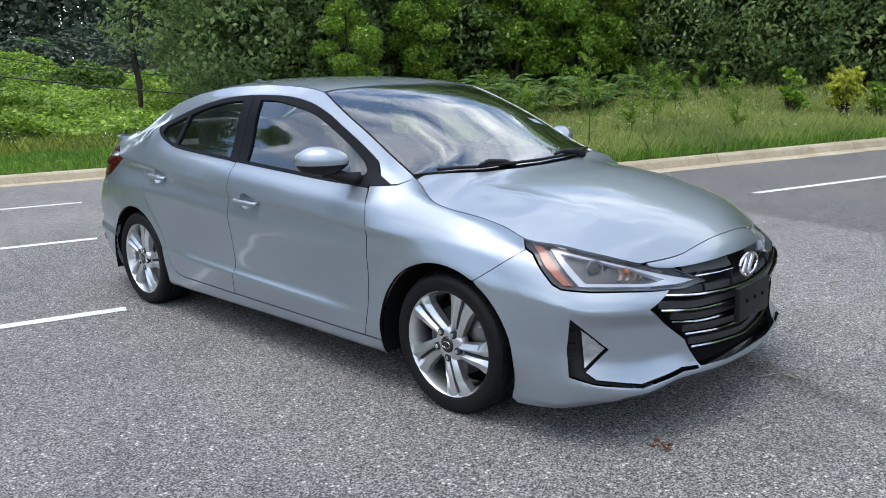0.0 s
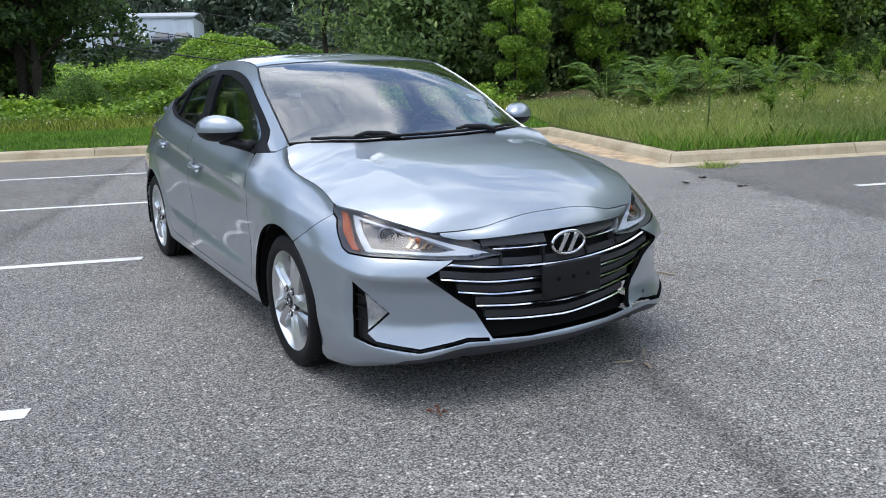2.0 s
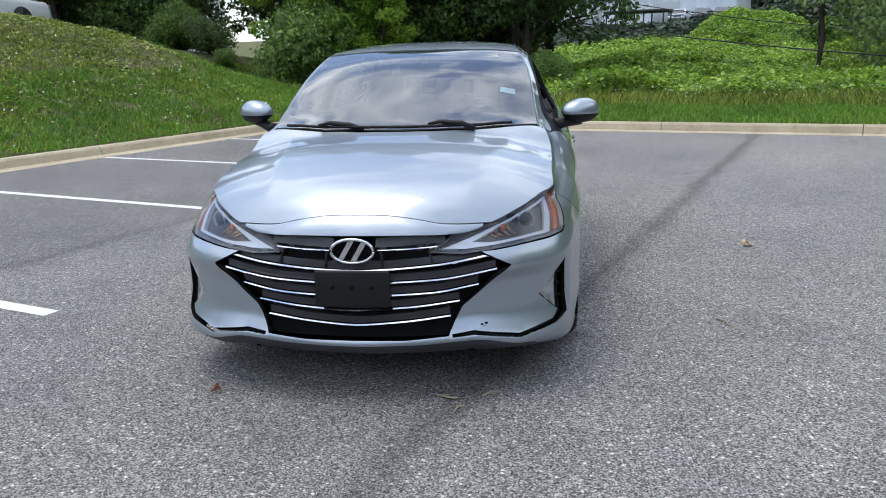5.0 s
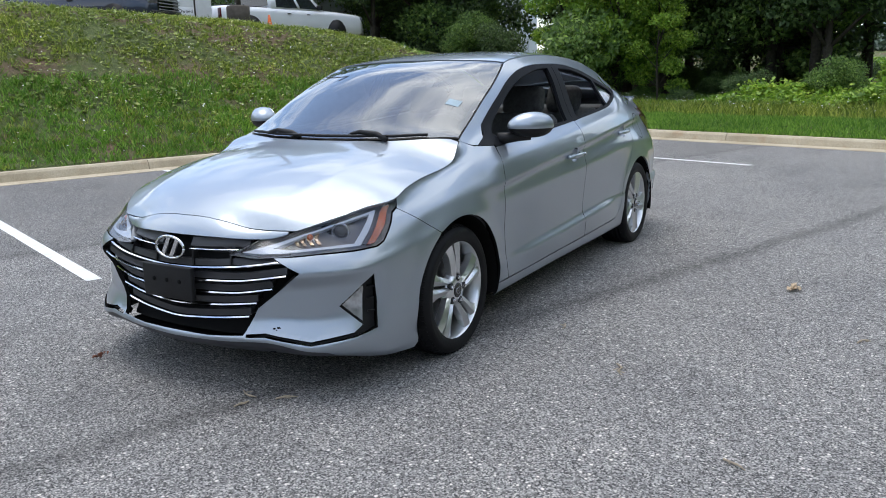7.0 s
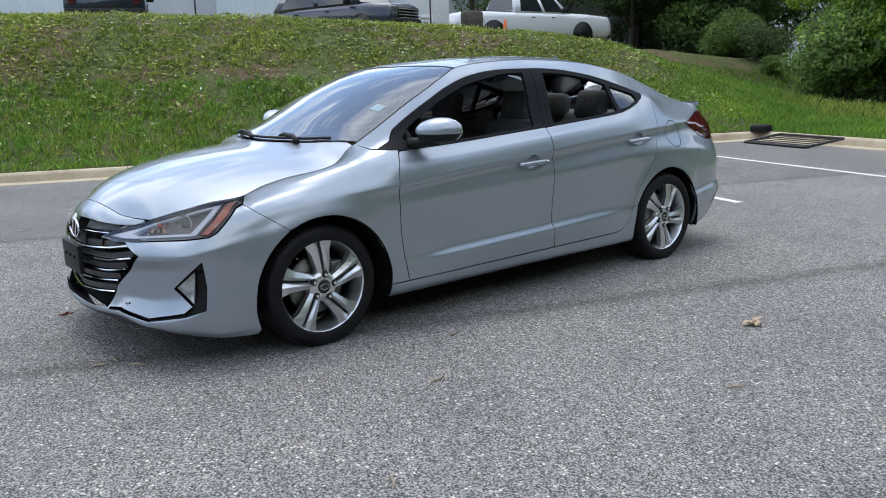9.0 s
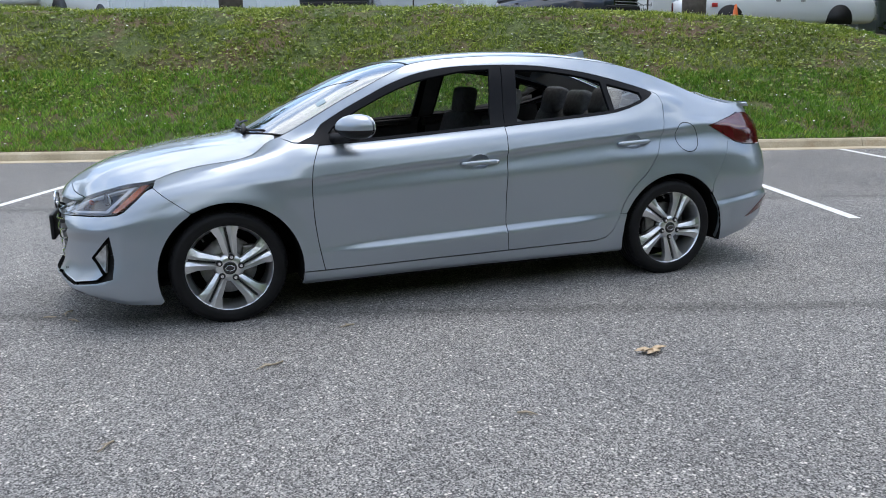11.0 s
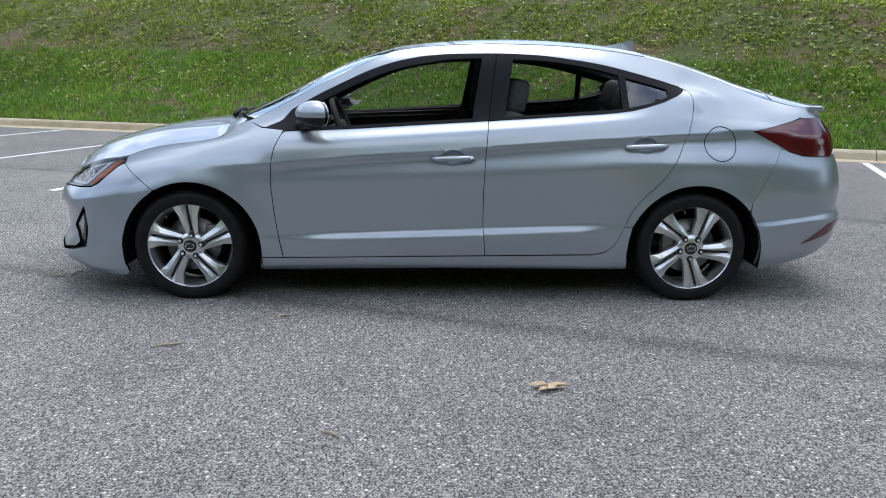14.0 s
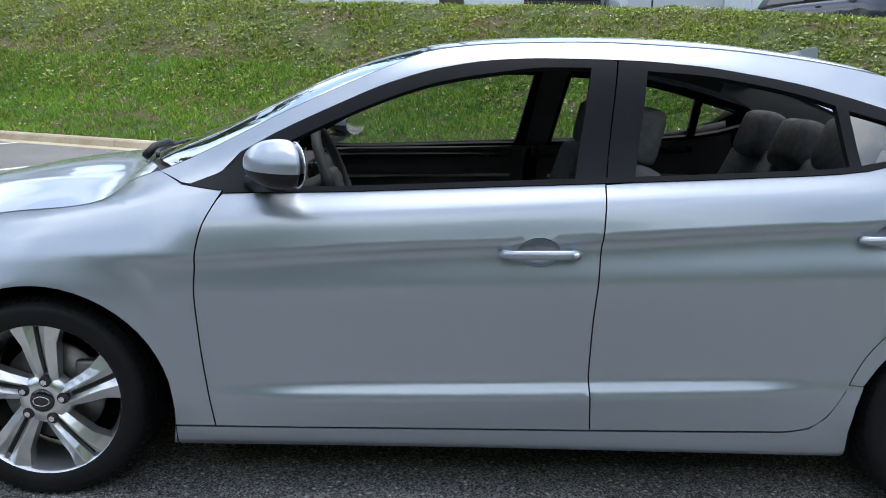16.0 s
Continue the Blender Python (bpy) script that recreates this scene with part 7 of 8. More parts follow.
# grasses
def blades(name, P, Q, height, width, mat, label, lean=0.35):
    n = len(P)
    X, Y = lot_arr(P, Q)
    Z = ground_z(P, Q)
    C = np.stack([X, Y, Z - 0.01], -1)
    a = rng.random(n) * math.tau
    d = np.stack([np.cos(a), np.sin(a), np.zeros(n)], -1)
    h = height * (0.45 + 0.8 * rng.random(n))
    tilt = unit(rng.normal(size=(n, 3)) * (lean, lean, 0) + (0, 0, 1))
    w = (width * (0.6 + 0.8 * rng.random(n)))[:, None]
    tip = C + tilt * h[:, None]
    mid = C + tilt * h[:, None] * 0.55
    bend = unit(tilt * (1, 1, 0.0) + 1e-6) * (h * 0.25)[:, None]
    co = np.stack([C - d * w, C + d * w, mid + d * w * 0.75, tip + bend * 0.6, mid - d * w * 0.75], 1).reshape(-1, 3)
    return tagged(fast_mesh(name, co, np.arange(5 * n).reshape(n, 5), mat), label, "grass", kind="stuff")


def scatter(p0, p1, q0, q1, n, patchy=0.0, scale=0.6, seed=5.0):
    P, Q = p0 + (p1 - p0) * rng.random(n), q0 + (q1 - q0) * rng.random(n)
    if patchy:
        keep = noise_arr(P, Q, scale, seed) > (rng.random(n) - 0.5) * 0.6 - 0.25 + patchy * 0.2
        P, Q = P[keep], Q[keep]
    return P, Q


edge_q, edge_p = Q_BANK - kw, P_FAR - kw
def tufts(p0, p1, q0, q1, n, per, spread, patchy, scale=0.6, seed=5.0):
    P, Q = scatter(p0, p1, q0, q1, n, patchy, scale, seed)
    P, Q = np.repeat(P, per), np.repeat(Q, per)
    return P + rng.normal(size=len(P)) * spread, np.minimum(Q + rng.normal(size=len(P)) * spread, edge_q + 0.02)


blades("bank_grass", *tufts(-11, 21, edge_q - 6.8, edge_q - 0.05, 9500, 12, 0.040, 0.9), 0.105, 0.009, M_GRASS, "short tufted grass on the bank", 0.5)
blades("bank_grass", *tufts(-11, 21, edge_q - 2.9, edge_q - 0.02, 6500, 12, 0.055, 0.0), 0.11, 0.010, M_LAWN, "lush grass along the bank foot", 0.45)
blades("bank_grass", *tufts(-11, 21, edge_q - 6.9, edge_q - 1.6, 8500, 8, 0.050, 0.2, 0.9, 12.0), 0.060, 0.012, M_WEED, "short sparse weeds all over the bank", 0.8)
blades("bank_grass", *scatter(-15, 22, edge_q - 8.0, edge_q - 6.2, 16000, 0.3), 0.13, 0.008, M_STRAW, "longer pale grass on the bank crest")
blades("verge_grass", *scatter(edge_p - 2.6, edge_p + 0.02, edge_q, Q_SIDE + kw, 34000), 0.10, 0.009, M_LAWN, "short grass strip behind the far kerb")
blades("verge_grass", *scatter(edge_p - 5.6, edge_p - 2.5, edge_q - 3, Q_SIDE + 3, 12000), 0.26, 0.010, M_GRASS, "rough grass and weeds before the wood")
blades("verge_grass", *scatter(-21, edge_p - 0.3, edge_q - 11, edge_q, 62000), 0.12, 0.012, M_LAWN, "short grass on the bank's end")
blades("tall_grass", *scatter(-12.0, P_SIDE - kw - 0.15, Q_SIDE + kw + 0.1, 17, 120000), 0.30, 0.0042, M_STRAW, "tall seeding grass in the verge")
blades("tall_grass", *scatter(P_SIDE - kw - 1.2, P_SIDE - kw, Q_SIDE + kw, 20, 16000), 0.20, 0.007, M_LAWN, "green grass along the verge kerb")
blades("tall_grass", *scatter(-16, -6.0, Q_SIDE + 5, 20, 14000), 0.44, 0.0045, M_STRAW, "tall pale weeds before the wood", 0.35)


def dots(name, P, Q, lift, size, mat, label, category="flower"):
    X, Y = lot_arr(P, Q)
    Z = ground_z(P, Q) + lift * (0.6 + 0.8 * rng.random(len(P)))
    co, q = leaf_arrays(np.stack([X, Y, Z], -1), size * (0.7 + 0.6 * rng.random(len(P))), lift=1.5, slim=0.95)
    return tagged(fast_mesh(name, co, q, mat), label, category, kind="stuff")


dots("clover_flower", *scatter(-9, 21, edge_q - 6.6, edge_q - 0.15, 2600, 0.3, 0.5, 9.0), 0.080, 0.034, M_FLOWER, "small white clover flowers on the bank")
dots("daisy", *scatter(edge_p - 4.6, edge_p - 1.9, edge_q - 2, Q_SIDE, 600), 0.30, 0.026, M_FLOWER, "white daisies before the wood")
M_SEED = leaf_mat("seed_heads", (0.30, 0.28, 0.14), (0.48, 0.44, 0.24), (0.66, 0.60, 0.38), 0.4)
dots("seed_head", *scatter(-12.0, P_SIDE - kw - 0.3, Q_SIDE + kw + 0.3, 17, 5200, 0.3), 0.34, 0.040, M_SEED, "pale seed heads in the verge grass", "grass")
dots("clover_leaf", *scatter(-11, 21, edge_q - 6.6, edge_q - 1.7, 22000, 0.7, 0.9, 6.0), 0.040, 0.075, M_WEED, "broad-leaved weeds in the bank grass", "weed")
dots("clover_leaf", *scatter(-11, 21, edge_q - 6.6, edge_q - 1.0, 6000, 0.9, 0.45, 16.0), 0.045, 0.060, M_STRAW, "pale dry weeds in the bank grass", "weed")


# tall weed and fern-like plants by the verge kerb
def tall_weed(p, q, h):
    x, y, _ = lot(p, q)
    z = ground_at(p, q)
    t = thing("tall_weed", Matrix.Translation((x, y, z)), "tall feathery green weed by the kerb", "weed")
    bm = bmesh.new()
    tube(bm, [(0, 0, -0.05), (0.02, 0.01, h * 0.5), (0.03, -0.02, h)], [0.012, 0.009, 0.004], 6)
    part("stalk", bm, M_LEAF_MID, t)
    n, twigs = 900, 15
    ta, tf, tl = rng.random(twigs) * math.tau, 0.22 + 0.72 * rng.random(twigs), 0.12 + 0.20 * rng.random(twigs)
    k, u = rng.integers(0, twigs, n), rng.random(n)
    out = u * tl[k] * (1.35 - 0.6 * tf[k])
    C = np.stack([0.025 * tf[k] + out * np.cos(ta[k]), out * np.sin(ta[k]), h * tf[k] + u * tl[k] * 0.75 + 0.03], -1) + rng.normal(size=(n, 3)) * 0.022
    co, qd = leaf_arrays(C, 0.065 * (0.6 + 0.8 * rng.random(n)), slim=0.22)
    fast_mesh("foliage", co, qd, M_LEAF_LIGHT, t)


tall_weed(-4.46, 7.0, 1.75)
tall_weed(-5.4, 8.6, 1.15)
tall_weed(-5.0, 10.6, 0.95)
tall_weed(-6.0, 9.6, 1.25)
tall_weed(-7.2, 7.6, 1.0)
for p, q, h in ((-7.6, 11.6, 0.85), (-8.3, 12.9, 1.0), (-8.9, 14.3, 0.95)):
    tall_weed(p, q, h)


# feathery shrub: arching leaf stalks with paired leaflets
def frond_shrub(p, q, height, reach, count):
    x, y, _ = lot(p, q)
    t = thing("feathery_shrub", Matrix.Translation((x, y, ground_at(p, q))), "green shrub with long arching feathery leaves", "bush")
    bm = bmesh.new()
    C, D = [], []
    for k in range(count):
        a = k * 2.4 + pr.uniform(-0.3, 0.3)
        h0 = height * pr.uniform(0.45, 1.0)
        out = reach * pr.uniform(0.6, 1.0)
        path = [Vector((0.04 * math.cos(a), 0.04 * math.sin(a), -0.05))] + [Vector((out * f * math.cos(a), out * f * math.sin(a), h0 * (1 - (1 - f) ** 2.2) - 0.35 * out * max(0, f - 0.55))) for f in (0.2, 0.4, 0.6, 0.8, 1.0)]
        tube(bm, path, [0.010, 0.009, 0.007, 0.005, 0.004, 0.002], 5)
        for m in range(18):
            f = 0.5 + 4.45 * m / 17
            c = path[int(f)].lerp(path[min(5, int(f) + 1)], f - int(f))
            side = Vector((-math.sin(a), math.cos(a), -0.25))
            for s_ in (1, -1):
                d = Vector((side.x * s_ + 0.35 * math.cos(a), side.y * s_ + 0.35 * math.sin(a), -0.25)).normalized()
                ln = 0.23 * (1.05 - 0.5 * abs(m / 17 - 0.4))
                C.append(c + d * ln * 0.5)
                D.append(d * ln)
    part("stem", bm, M_LEAF_MID, t)
    C, D = np.array(C), np.array(D)
    across = unit(np.cross(D, np.tile((0.0, 0.0, 1.0), (len(D), 1)))) * 0.036
    co = np.stack([C - D * 0.5, C + across, C + D * 0.5, C - across], 1).reshape(-1, 3)
    fast_mesh("foliage", co, np.arange(len(co)).reshape(-1, 4), M_LEAF_MID, t)
    return t


for p, q, h, r, c in ((-9.2, 8.6, 1.00, 1.0, 22), (-10.2, 9.8, 1.15, 1.1, 24), (-8.9, 10.2, 0.85, 0.9, 20), (-9.8, 11.4, 0.95, 1.0, 22), (-11.4, 8.4, 1.2, 1.1, 24), (-12.2, 10.1, 1.3, 1.2, 24), (-9.2, 12.6, 0.8, 0.8, 18)):
    frond_shrub(p, q, h, r, c)
# ---- vehicles on the upper lot, beyond the crest of the bank ----
M_WHITE_CAR = paint("white_vehicle_paint", (0.74, 0.76, 0.79), 0.0)
M_NAVY = paint("dark_blue_vehicle_paint", (0.020, 0.026, 0.045), 0.4)
M_TINT = plain("dark_vehicle_glass", (0.020, 0.024, 0.028), 0.06, coat=0.5, vary=0.1)
M_WHEEL = plain("grey_wheel", (0.42, 0.43, 0.44), 0.35, metal=0.7)
M_SHEET = plain("pale_blue_sheet_metal", (0.66, 0.72, 0.78), 0.5, vary=0.08, scale=0.6)
M_ROOFING = plain("grey_roof_sheet", (0.40, 0.43, 0.46), 0.6, vary=0.1, scale=0.8)
M_CONE = plain("orange_cone_plastic", (0.80, 0.16, 0.03), 0.5, vary=0.08)
M_WHITE = plain("white_sign_face", (0.80, 0.81, 0.82), 0.45, vary=0.03)
M_SIGN_RED = plain("red_sign_bar", (0.55, 0.03, 0.03), 0.5)
M_INK = plain("black_sign_ink", (0.015, 0.015, 0.017), 0.6)
M_POST = plain("dark_bronze_post", (0.045, 0.038, 0.032), 0.55, vary=0.3, bump=0.3, bump_scale=60)
M_BASE = plain("weathered_post_base", (0.085, 0.072, 0.060), 0.9, vary=0.35, scale=6, bump=0.6, bump_scale=50)
M_IRON = plain("black_iron", (0.016, 0.016, 0.017), 0.5, vary=0.3, scale=20, bump=0.3, bump_scale=120)
M_WIRE = plain("dark_cable", (0.04, 0.04, 0.045), 0.7)
M_DRY = plain("dry_leaf", (0.60, 0.46, 0.31), 0.85, vary=0.3, scale=60)
M_RUSSET = plain("russet_leaf", (0.20, 0.075, 0.045), 0.9, vary=0.3, scale=60)
M_TWIG = plain("pale_twig", (0.36, 0.30, 0.22), 0.9, vary=0.3, scale=60)


def lot_matrix(p, q, z, heading):
    """heading: degrees in lot axes of the thing's own +x."""
    return Matrix.Translation(lot(p, q, z)) @ Matrix.Rotation(LOT_TURN + radians(heading), 4, "Z")


def simple_wheel(parent, x, y, r, w):
    bm = bmesh.new()
    s = 1 if y > 0 else -1
    prof = [(r * 0.66, w * 0.5), (r * 0.93, w * 0.5), (r, w * 0.36), (r, -w * 0.36), (r * 0.93, -w * 0.5), (r * 0.66, -w * 0.5)]
    rings = [[(x + rr * math.cos(a), y + s * yy, r + rr * math.sin(a)) for rr, yy in prof] for a in np.linspace(0, math.tau, 25)]
    loft(bm, rings, False)
    wh = part("wheel", bm, M_RUBBER, parent, "black tyre")
    bm = bmesh.new()
    for k in range(5):
        a = k * math.tau / 5
        m = Matrix.Translation((x, y + s * w * 0.40, r)) @ Matrix.Rotation(-a, 4, "Y")
        rounded_box(bm, (r * 0.60, 0.03, r * 0.20), (r * 0.33, 0, 0), 0.008, 1)
        bmesh.ops.transform(bm, matrix=m, verts=bm.verts[-24:])
    rings = [[(x + rr * math.cos(a), y + s * yy, r + rr * math.sin(a)) for rr, yy in ((r * 0.68, w * 0.47), (r * 0.62, w * 0.47), (r * 0.60, w * 0.1), (r * 0.05, w * 0.12))] for a in np.linspace(0, math.tau, 21)]
    loft(bm, rings, False)
    part("rim", bm, M_WHEEL, wh, "grey alloy rim")


def body_ring(x, hw, z0, z1, crown=0.03):
    h = z1 - z0
    half = [(hw * 0.90, z0), (hw * 0.985, z0 + h * 0.14), (hw, z0 + h * 0.45), (hw * 0.985, z0 + h * 0.80), (hw * 0.93, z1 - 0.02), (hw * 0.78, z1 + crown * 0.6), (hw * 0.3, z1 + crown)]
    return [(x, y, z) for y, z in half] + [(x, -y, z) for y, z in half[::-1]]


def vehicle(name, m, L, W, H, belt, stations, house, paint_mat, label, category, r=0.36, axles=(0.2, 0.78), bed=0.0, grille=True):
    """stations: (x share from tail, belt share, width share); house: x of base rear, base front, roof rear, roof front."""
    v = thing(name, m, label, category)
    hw, z0 = W / 2, 0.30
    X = lambda f: -L / 2 + f * L
    bm = bmesh.new()
    loft(bm, [body_ring(X(f), hw * ws, z0 + (0.12 if f in (0, 1) else 0), belt * bs) for f, bs, ws in stations])
    part("body", bm, paint_mat, v)
    # cabin: pillars and roof in paint, panes set proud of them
    br, bf, rr, rf = [X(f) for f in house]
    bm = bmesh.new()
    wb, wr = hw * 0.93, hw * 0.74
    zs = belt * 0.985
    def ring(t):
        xr, xf = br + (rr - br) * t, bf + (rf - bf) * t
        y, z = wb + (wr - wb) * t, zs + (H - 0.05 - zs) * t
        c = 0.12 * (0.3 + t)
        return [(xr, y - c, z), (xr + c * 0.6, y, z), (xf - c * 0.6, y, z), (xf, y - c, z), (xf, -y + c, z), (xf - c * 0.6, -y, z), (xr + c * 0.6, -y, z), (xr, -y + c, z)]
    top = [(x * 0.93 + (rr + rf) / 2 * 0.07, y * 0.86, H) for x, y, z in ring(1.0)]
    loft(bm, [ring(0), ring(0.5), ring(1.0), top])
    part("cabin", bm, paint_mat, v)
    def pane(pts, label):
        bm = bmesh.new()
        c = sum((Vector(p) for p in pts), Vector()) / len(pts)
        n = (Vector(pts[1]) - Vector(pts[0])).cross(Vector(pts[2]) - Vector(pts[0])).normalized()
        if n.dot(c - Vector((c.x * 0.3 + (rr + rf) * 0.35, 0, zs))) < 0:
            n = -n
        loft(bm, [[Vector(p) - n * 0.015 for p in pts], [Vector(p) + n * 0.008 for p in pts]])
        part("pane", bm, M_TINT, v, label, shade=False)
    at = lambda xs, t, side: (br + (rr - br) * t + ((bf + (rf - bf) * t) - (br + (rr - br) * t)) * xs, side * (wb + (wr - wb) * t), zs + (H - 0.05 - zs) * t)
    for side in (1, -1):
        for a, b in ((0.10, 0.50), (0.55, 0.90)):
            pane([at(a, 0.08, side), at(b, 0.08, side), at(b, 0.9, side), at(a + 0.03, 0.9, side)], "dark side window")
    y0, y1 = wb * 0.82, wr * 0.84
    pane([(bf + (rf - bf) * 0.1, -y0, zs + (H - zs) * 0.1), (bf + (rf - bf) * 0.1, y0, zs + (H - zs) * 0.1), (bf + (rf - bf) * 0.88, y1, zs + (H - zs) * 0.85), (bf + (rf - bf) * 0.88, -y1, zs + (H - zs) * 0.85)], "windscreen")
    pane([(br + (rr - br) * 0.15, -y0, zs + (H - zs) * 0.15), (br + (rr - br) * 0.15, y0, zs + (H - zs) * 0.15), (br + (rr - br) * 0.85, y1, zs + (H - zs) * 0.82), (br + (rr - br) * 0.85, -y1, zs + (H - zs) * 0.82)], "rear window")
    ax = [X(f) for f in axles]
    for x in ax:
        for s in (1, -1):
            bm = bmesh.new()
            loft(bm, [[(x + (r + 0.07) * math.cos(a), s * (hw - d), max(0.26, r + (r + 0.07) * math.sin(a))) for a in np.linspace(0, math.tau, 20, endpoint=False)] for d in (0.35, -0.012)])
            part("wheel_arch", bm, M_BLACK, v, "black wheel arch")
            simple_wheel(v, x, s * (hw - 0.11), r, 0.23)
    for s in (1, -1):
        for nm, x, mat, lab in (("headlight", L / 2 - 0.05, M_LAMP_WALL, "clear headlight"), ("tail_light", -L / 2 + 0.03, M_RED, "red tail light")):
            bm = bmesh.new()
            rounded_box(bm, (0.12, 0.34 if nm == "headlight" else 0.16, 0.17 if nm == "headlight" else 0.32), (x, s * hw * 0.76, belt * 0.80), 0.03, 2)
            part(nm, bm, mat, v, lab)
        bm = bmesh.new()
        rounded_box(bm, (0.13, 0.20, 0.16), (bf - 0.35, s * (hw + 0.06), zs + 0.10), 0.035, 2)
        part("mirror", bm, M_BLACK, v)
        for f in (0.30, 0.66):
            bm = bmesh.new()
            rounded_box(bm, (0.16, 0.03, 0.03), (br + (bf - br) * f, s * (hw + 0.004), belt * 0.86), 0.008, 1)
            part("door_handle", bm, M_BLACK, v)
    if grille:
        bm = bmesh.new()
        rounded_box(bm, (0.07, W * 0.62, 0.34), (L / 2 - 0.02, 0, belt * 0.70), 0.03, 2)
        g = part("grille", bm, M_GLOSS, v, "black grille")
        for k in range(4):
            bm = bmesh.new()
            rounded_box(bm, (0.03, W * 0.58, 0.022), (L / 2 + 0.022, 0, belt * 0.70 - 0.12 + k * 0.08), 0.006, 1)
            part("bar", bm, M_WHEEL, g, "grey metal bar")
    for x, nm in ((L / 2 - 0.02, "front_bumper"), (-L / 2 + 0.02, "rear_bumper")):
        bm = bmesh.new()
        rounded_box(bm, (0.16, W * 0.93, 0.20), (x, 0, 0.50), 0.05, 2)
        part(nm, bm, M_BLACK if paint_mat is M_NAVY else M_WHEEL, v)
    return v


CAR_ST = [(0, 0.93, 0.90), (0.04, 1.0, 0.97), (0.25, 1.0, 1.0), (0.60, 1.0, 1.0), (0.74, 0.97, 1.0), (0.93, 0.90, 0.96), (1.0, 0.76, 0.86)]
SUV_ST = [(0, 0.94, 0.92), (0.03, 1.0, 0.97), (0.3, 1.0, 1.0), (0.70, 1.0, 1.0), (0.80, 0.99, 1.0), (0.97, 0.94, 0.97), (1.0, 0.84, 0.92)]
up = lambda p, q: ground_at(p, q) + 0.01
pickup = vehicle("pickup_truck", lot_matrix(-9.95, -20.4, up(-9.95, -20.4), 193.3), 6.4, 2.02, 1.84, 1.14, SUV_ST,
                 (0.305, 0.690, 0.325, 0.590), M_WHITE_CAR, "white crew-cab pickup truck parked above the bank", "pickup truck", r=0.40, axles=(0.16, 0.775))
bm = bmesh.new()
rounded_box(bm, (1.75, 1.62, 0.03), (-2.15, 0, 1.165), 0.01, 1)
part("bed_cover", bm, M_BLACK, pickup, "black bed cover")
for s in (1, -1):
    bm = bmesh.new()
    rounded_box(bm, (0.20, 0.006, 0.12), (-2.72, s * 1.006, 0.86), 0.002, 1)
    part("decal", bm, M_SIGN_RED, pickup, "small red door decal")
for name, p, q, hd, mat, lab in (
        ("sport_utility_vehicle", -2.83, -17.75, 126.0, M_NAVY, "dark blue sport utility vehicle with chrome-barred grille above the bank"),
        ("sport_utility_vehicle", 3.72, -17.4, 270.0, M_NAVY, "dark sport utility vehicle, tail to the bank")):
    vehicle(name, lot_matrix(p, q, up(p, q), hd), 4.75, 1.92, 1.74, 1.06, SUV_ST, (0.03, 0.76, 0.10, 0.60), mat, lab, "car")
for p, q in ((12.0, -16.55), (14.9, -17.2), (17.7, -17.0)):
    vehicle("hatchback_car", lot_matrix(p, q, up(p, q), 90.0), 4.4, 1.80, 1.55, 0.98, CAR_ST, (0.02, 0.76, 0.14, 0.56), M_WHITE_CAR, "white hatchback car parked in a row above the bank", "car", r=0.33)


# ---- crest: cone, lamp posts, sign, thin posts ----
def cone(p, q):
    t = thing("traffic_cone", lot_matrix(p, q, up(p, q), 10), "orange plastic traffic cone on the bank crest", "traffic cone")
    bm = bmesh.new()
    rounded_box(bm, (0.36, 0.36, 0.035), (0, 0, 0.018), 0.012, 2)
    part("base", bm, M_CONE, t)
    bm = bmesh.new()
    tube(bm, [(0, 0, 0.03), (0, 0, 0.30), (0, 0, 0.70), (0, 0, 0.71)], [0.135, 0.09, 0.03, 0.015], 16)
    part("body", bm, M_CONE, t)
    return t


cone(-7.27, -16.19)


def lamp_post(p, q, base_h, label):
    t = thing("lamp_post", lot_matrix(p, q, ground_at(p, q) - 0.1, 0), label, "lamp post")
    bm = bmesh.new()
    tube(bm, [(0, 0, 0), (0, 0, base_h - 0.03), (0, 0, base_h)], [0.31, 0.31, 0.285], 20)
    part("base", bm, M_BASE, t, "weathered dark cylindrical footing")
    bm = bmesh.new()
    rounded_box(bm, (0.30, 0.30, 0.025), (0, 0, base_h + 0.012), 0.006, 1)
    part("base_plate", bm, M_POST, t)
    for sx in (1, -1):
        for sy in (1, -1):
            bm = bmesh.new()
            tube(bm, [(sx * 0.11, sy * 0.11, base_h), (sx * 0.11, sy * 0.11, base_h + 0.07)], 0.016, 6)
            part("bolt", bm, M_STEEL, t)
    bm = bmesh.new()
    rounded_box(bm, (0.13, 0.13, 6.5), (0, 0, base_h + 3.27), 0.012, 1)
    part("pole", bm, M_POST, t)
    bm = bmesh.new()
    rounded_box(bm, (0.60, 0.32, 0.16), (0.30, 0, base_h + 6.5), 0.03, 2)
    part("lamp_head", bm, M_POST, t)
    return t


lamp_post(-5.8, -15.14, 0.85, "dark steel lamp post on a cylindrical footing")
lamp_post(6.43, -15.0, 0.80, "dark steel lamp post on a cylindrical footing")
for p, q in ((-4.56, -15.05), (1.62, -15.2)):
    t = thing("marker_post", lot_matrix(p, q, ground_at(p, q) - 0.1, 0), "thin dark metal post on the crest", "post")
    bm = bmesh.new()
    tube(bm, [(0, 0, 0), (0.01, 0, 1.0), (0.015, 0.01, 2.1)], 0.022, 8)
    part("rod", bm, M_POST, t)

t = thing("sign_board", lot_matrix(-4.80, -16.1, up(-4.8, -16.1) - 0.03, 0), "white sign board for used cars standing on the crest", "sign")
bm = bmesh.new()
rounded_box(bm, (1.30, 0.16, 1.9), (0, 0, 1.0), 0.02, 2)
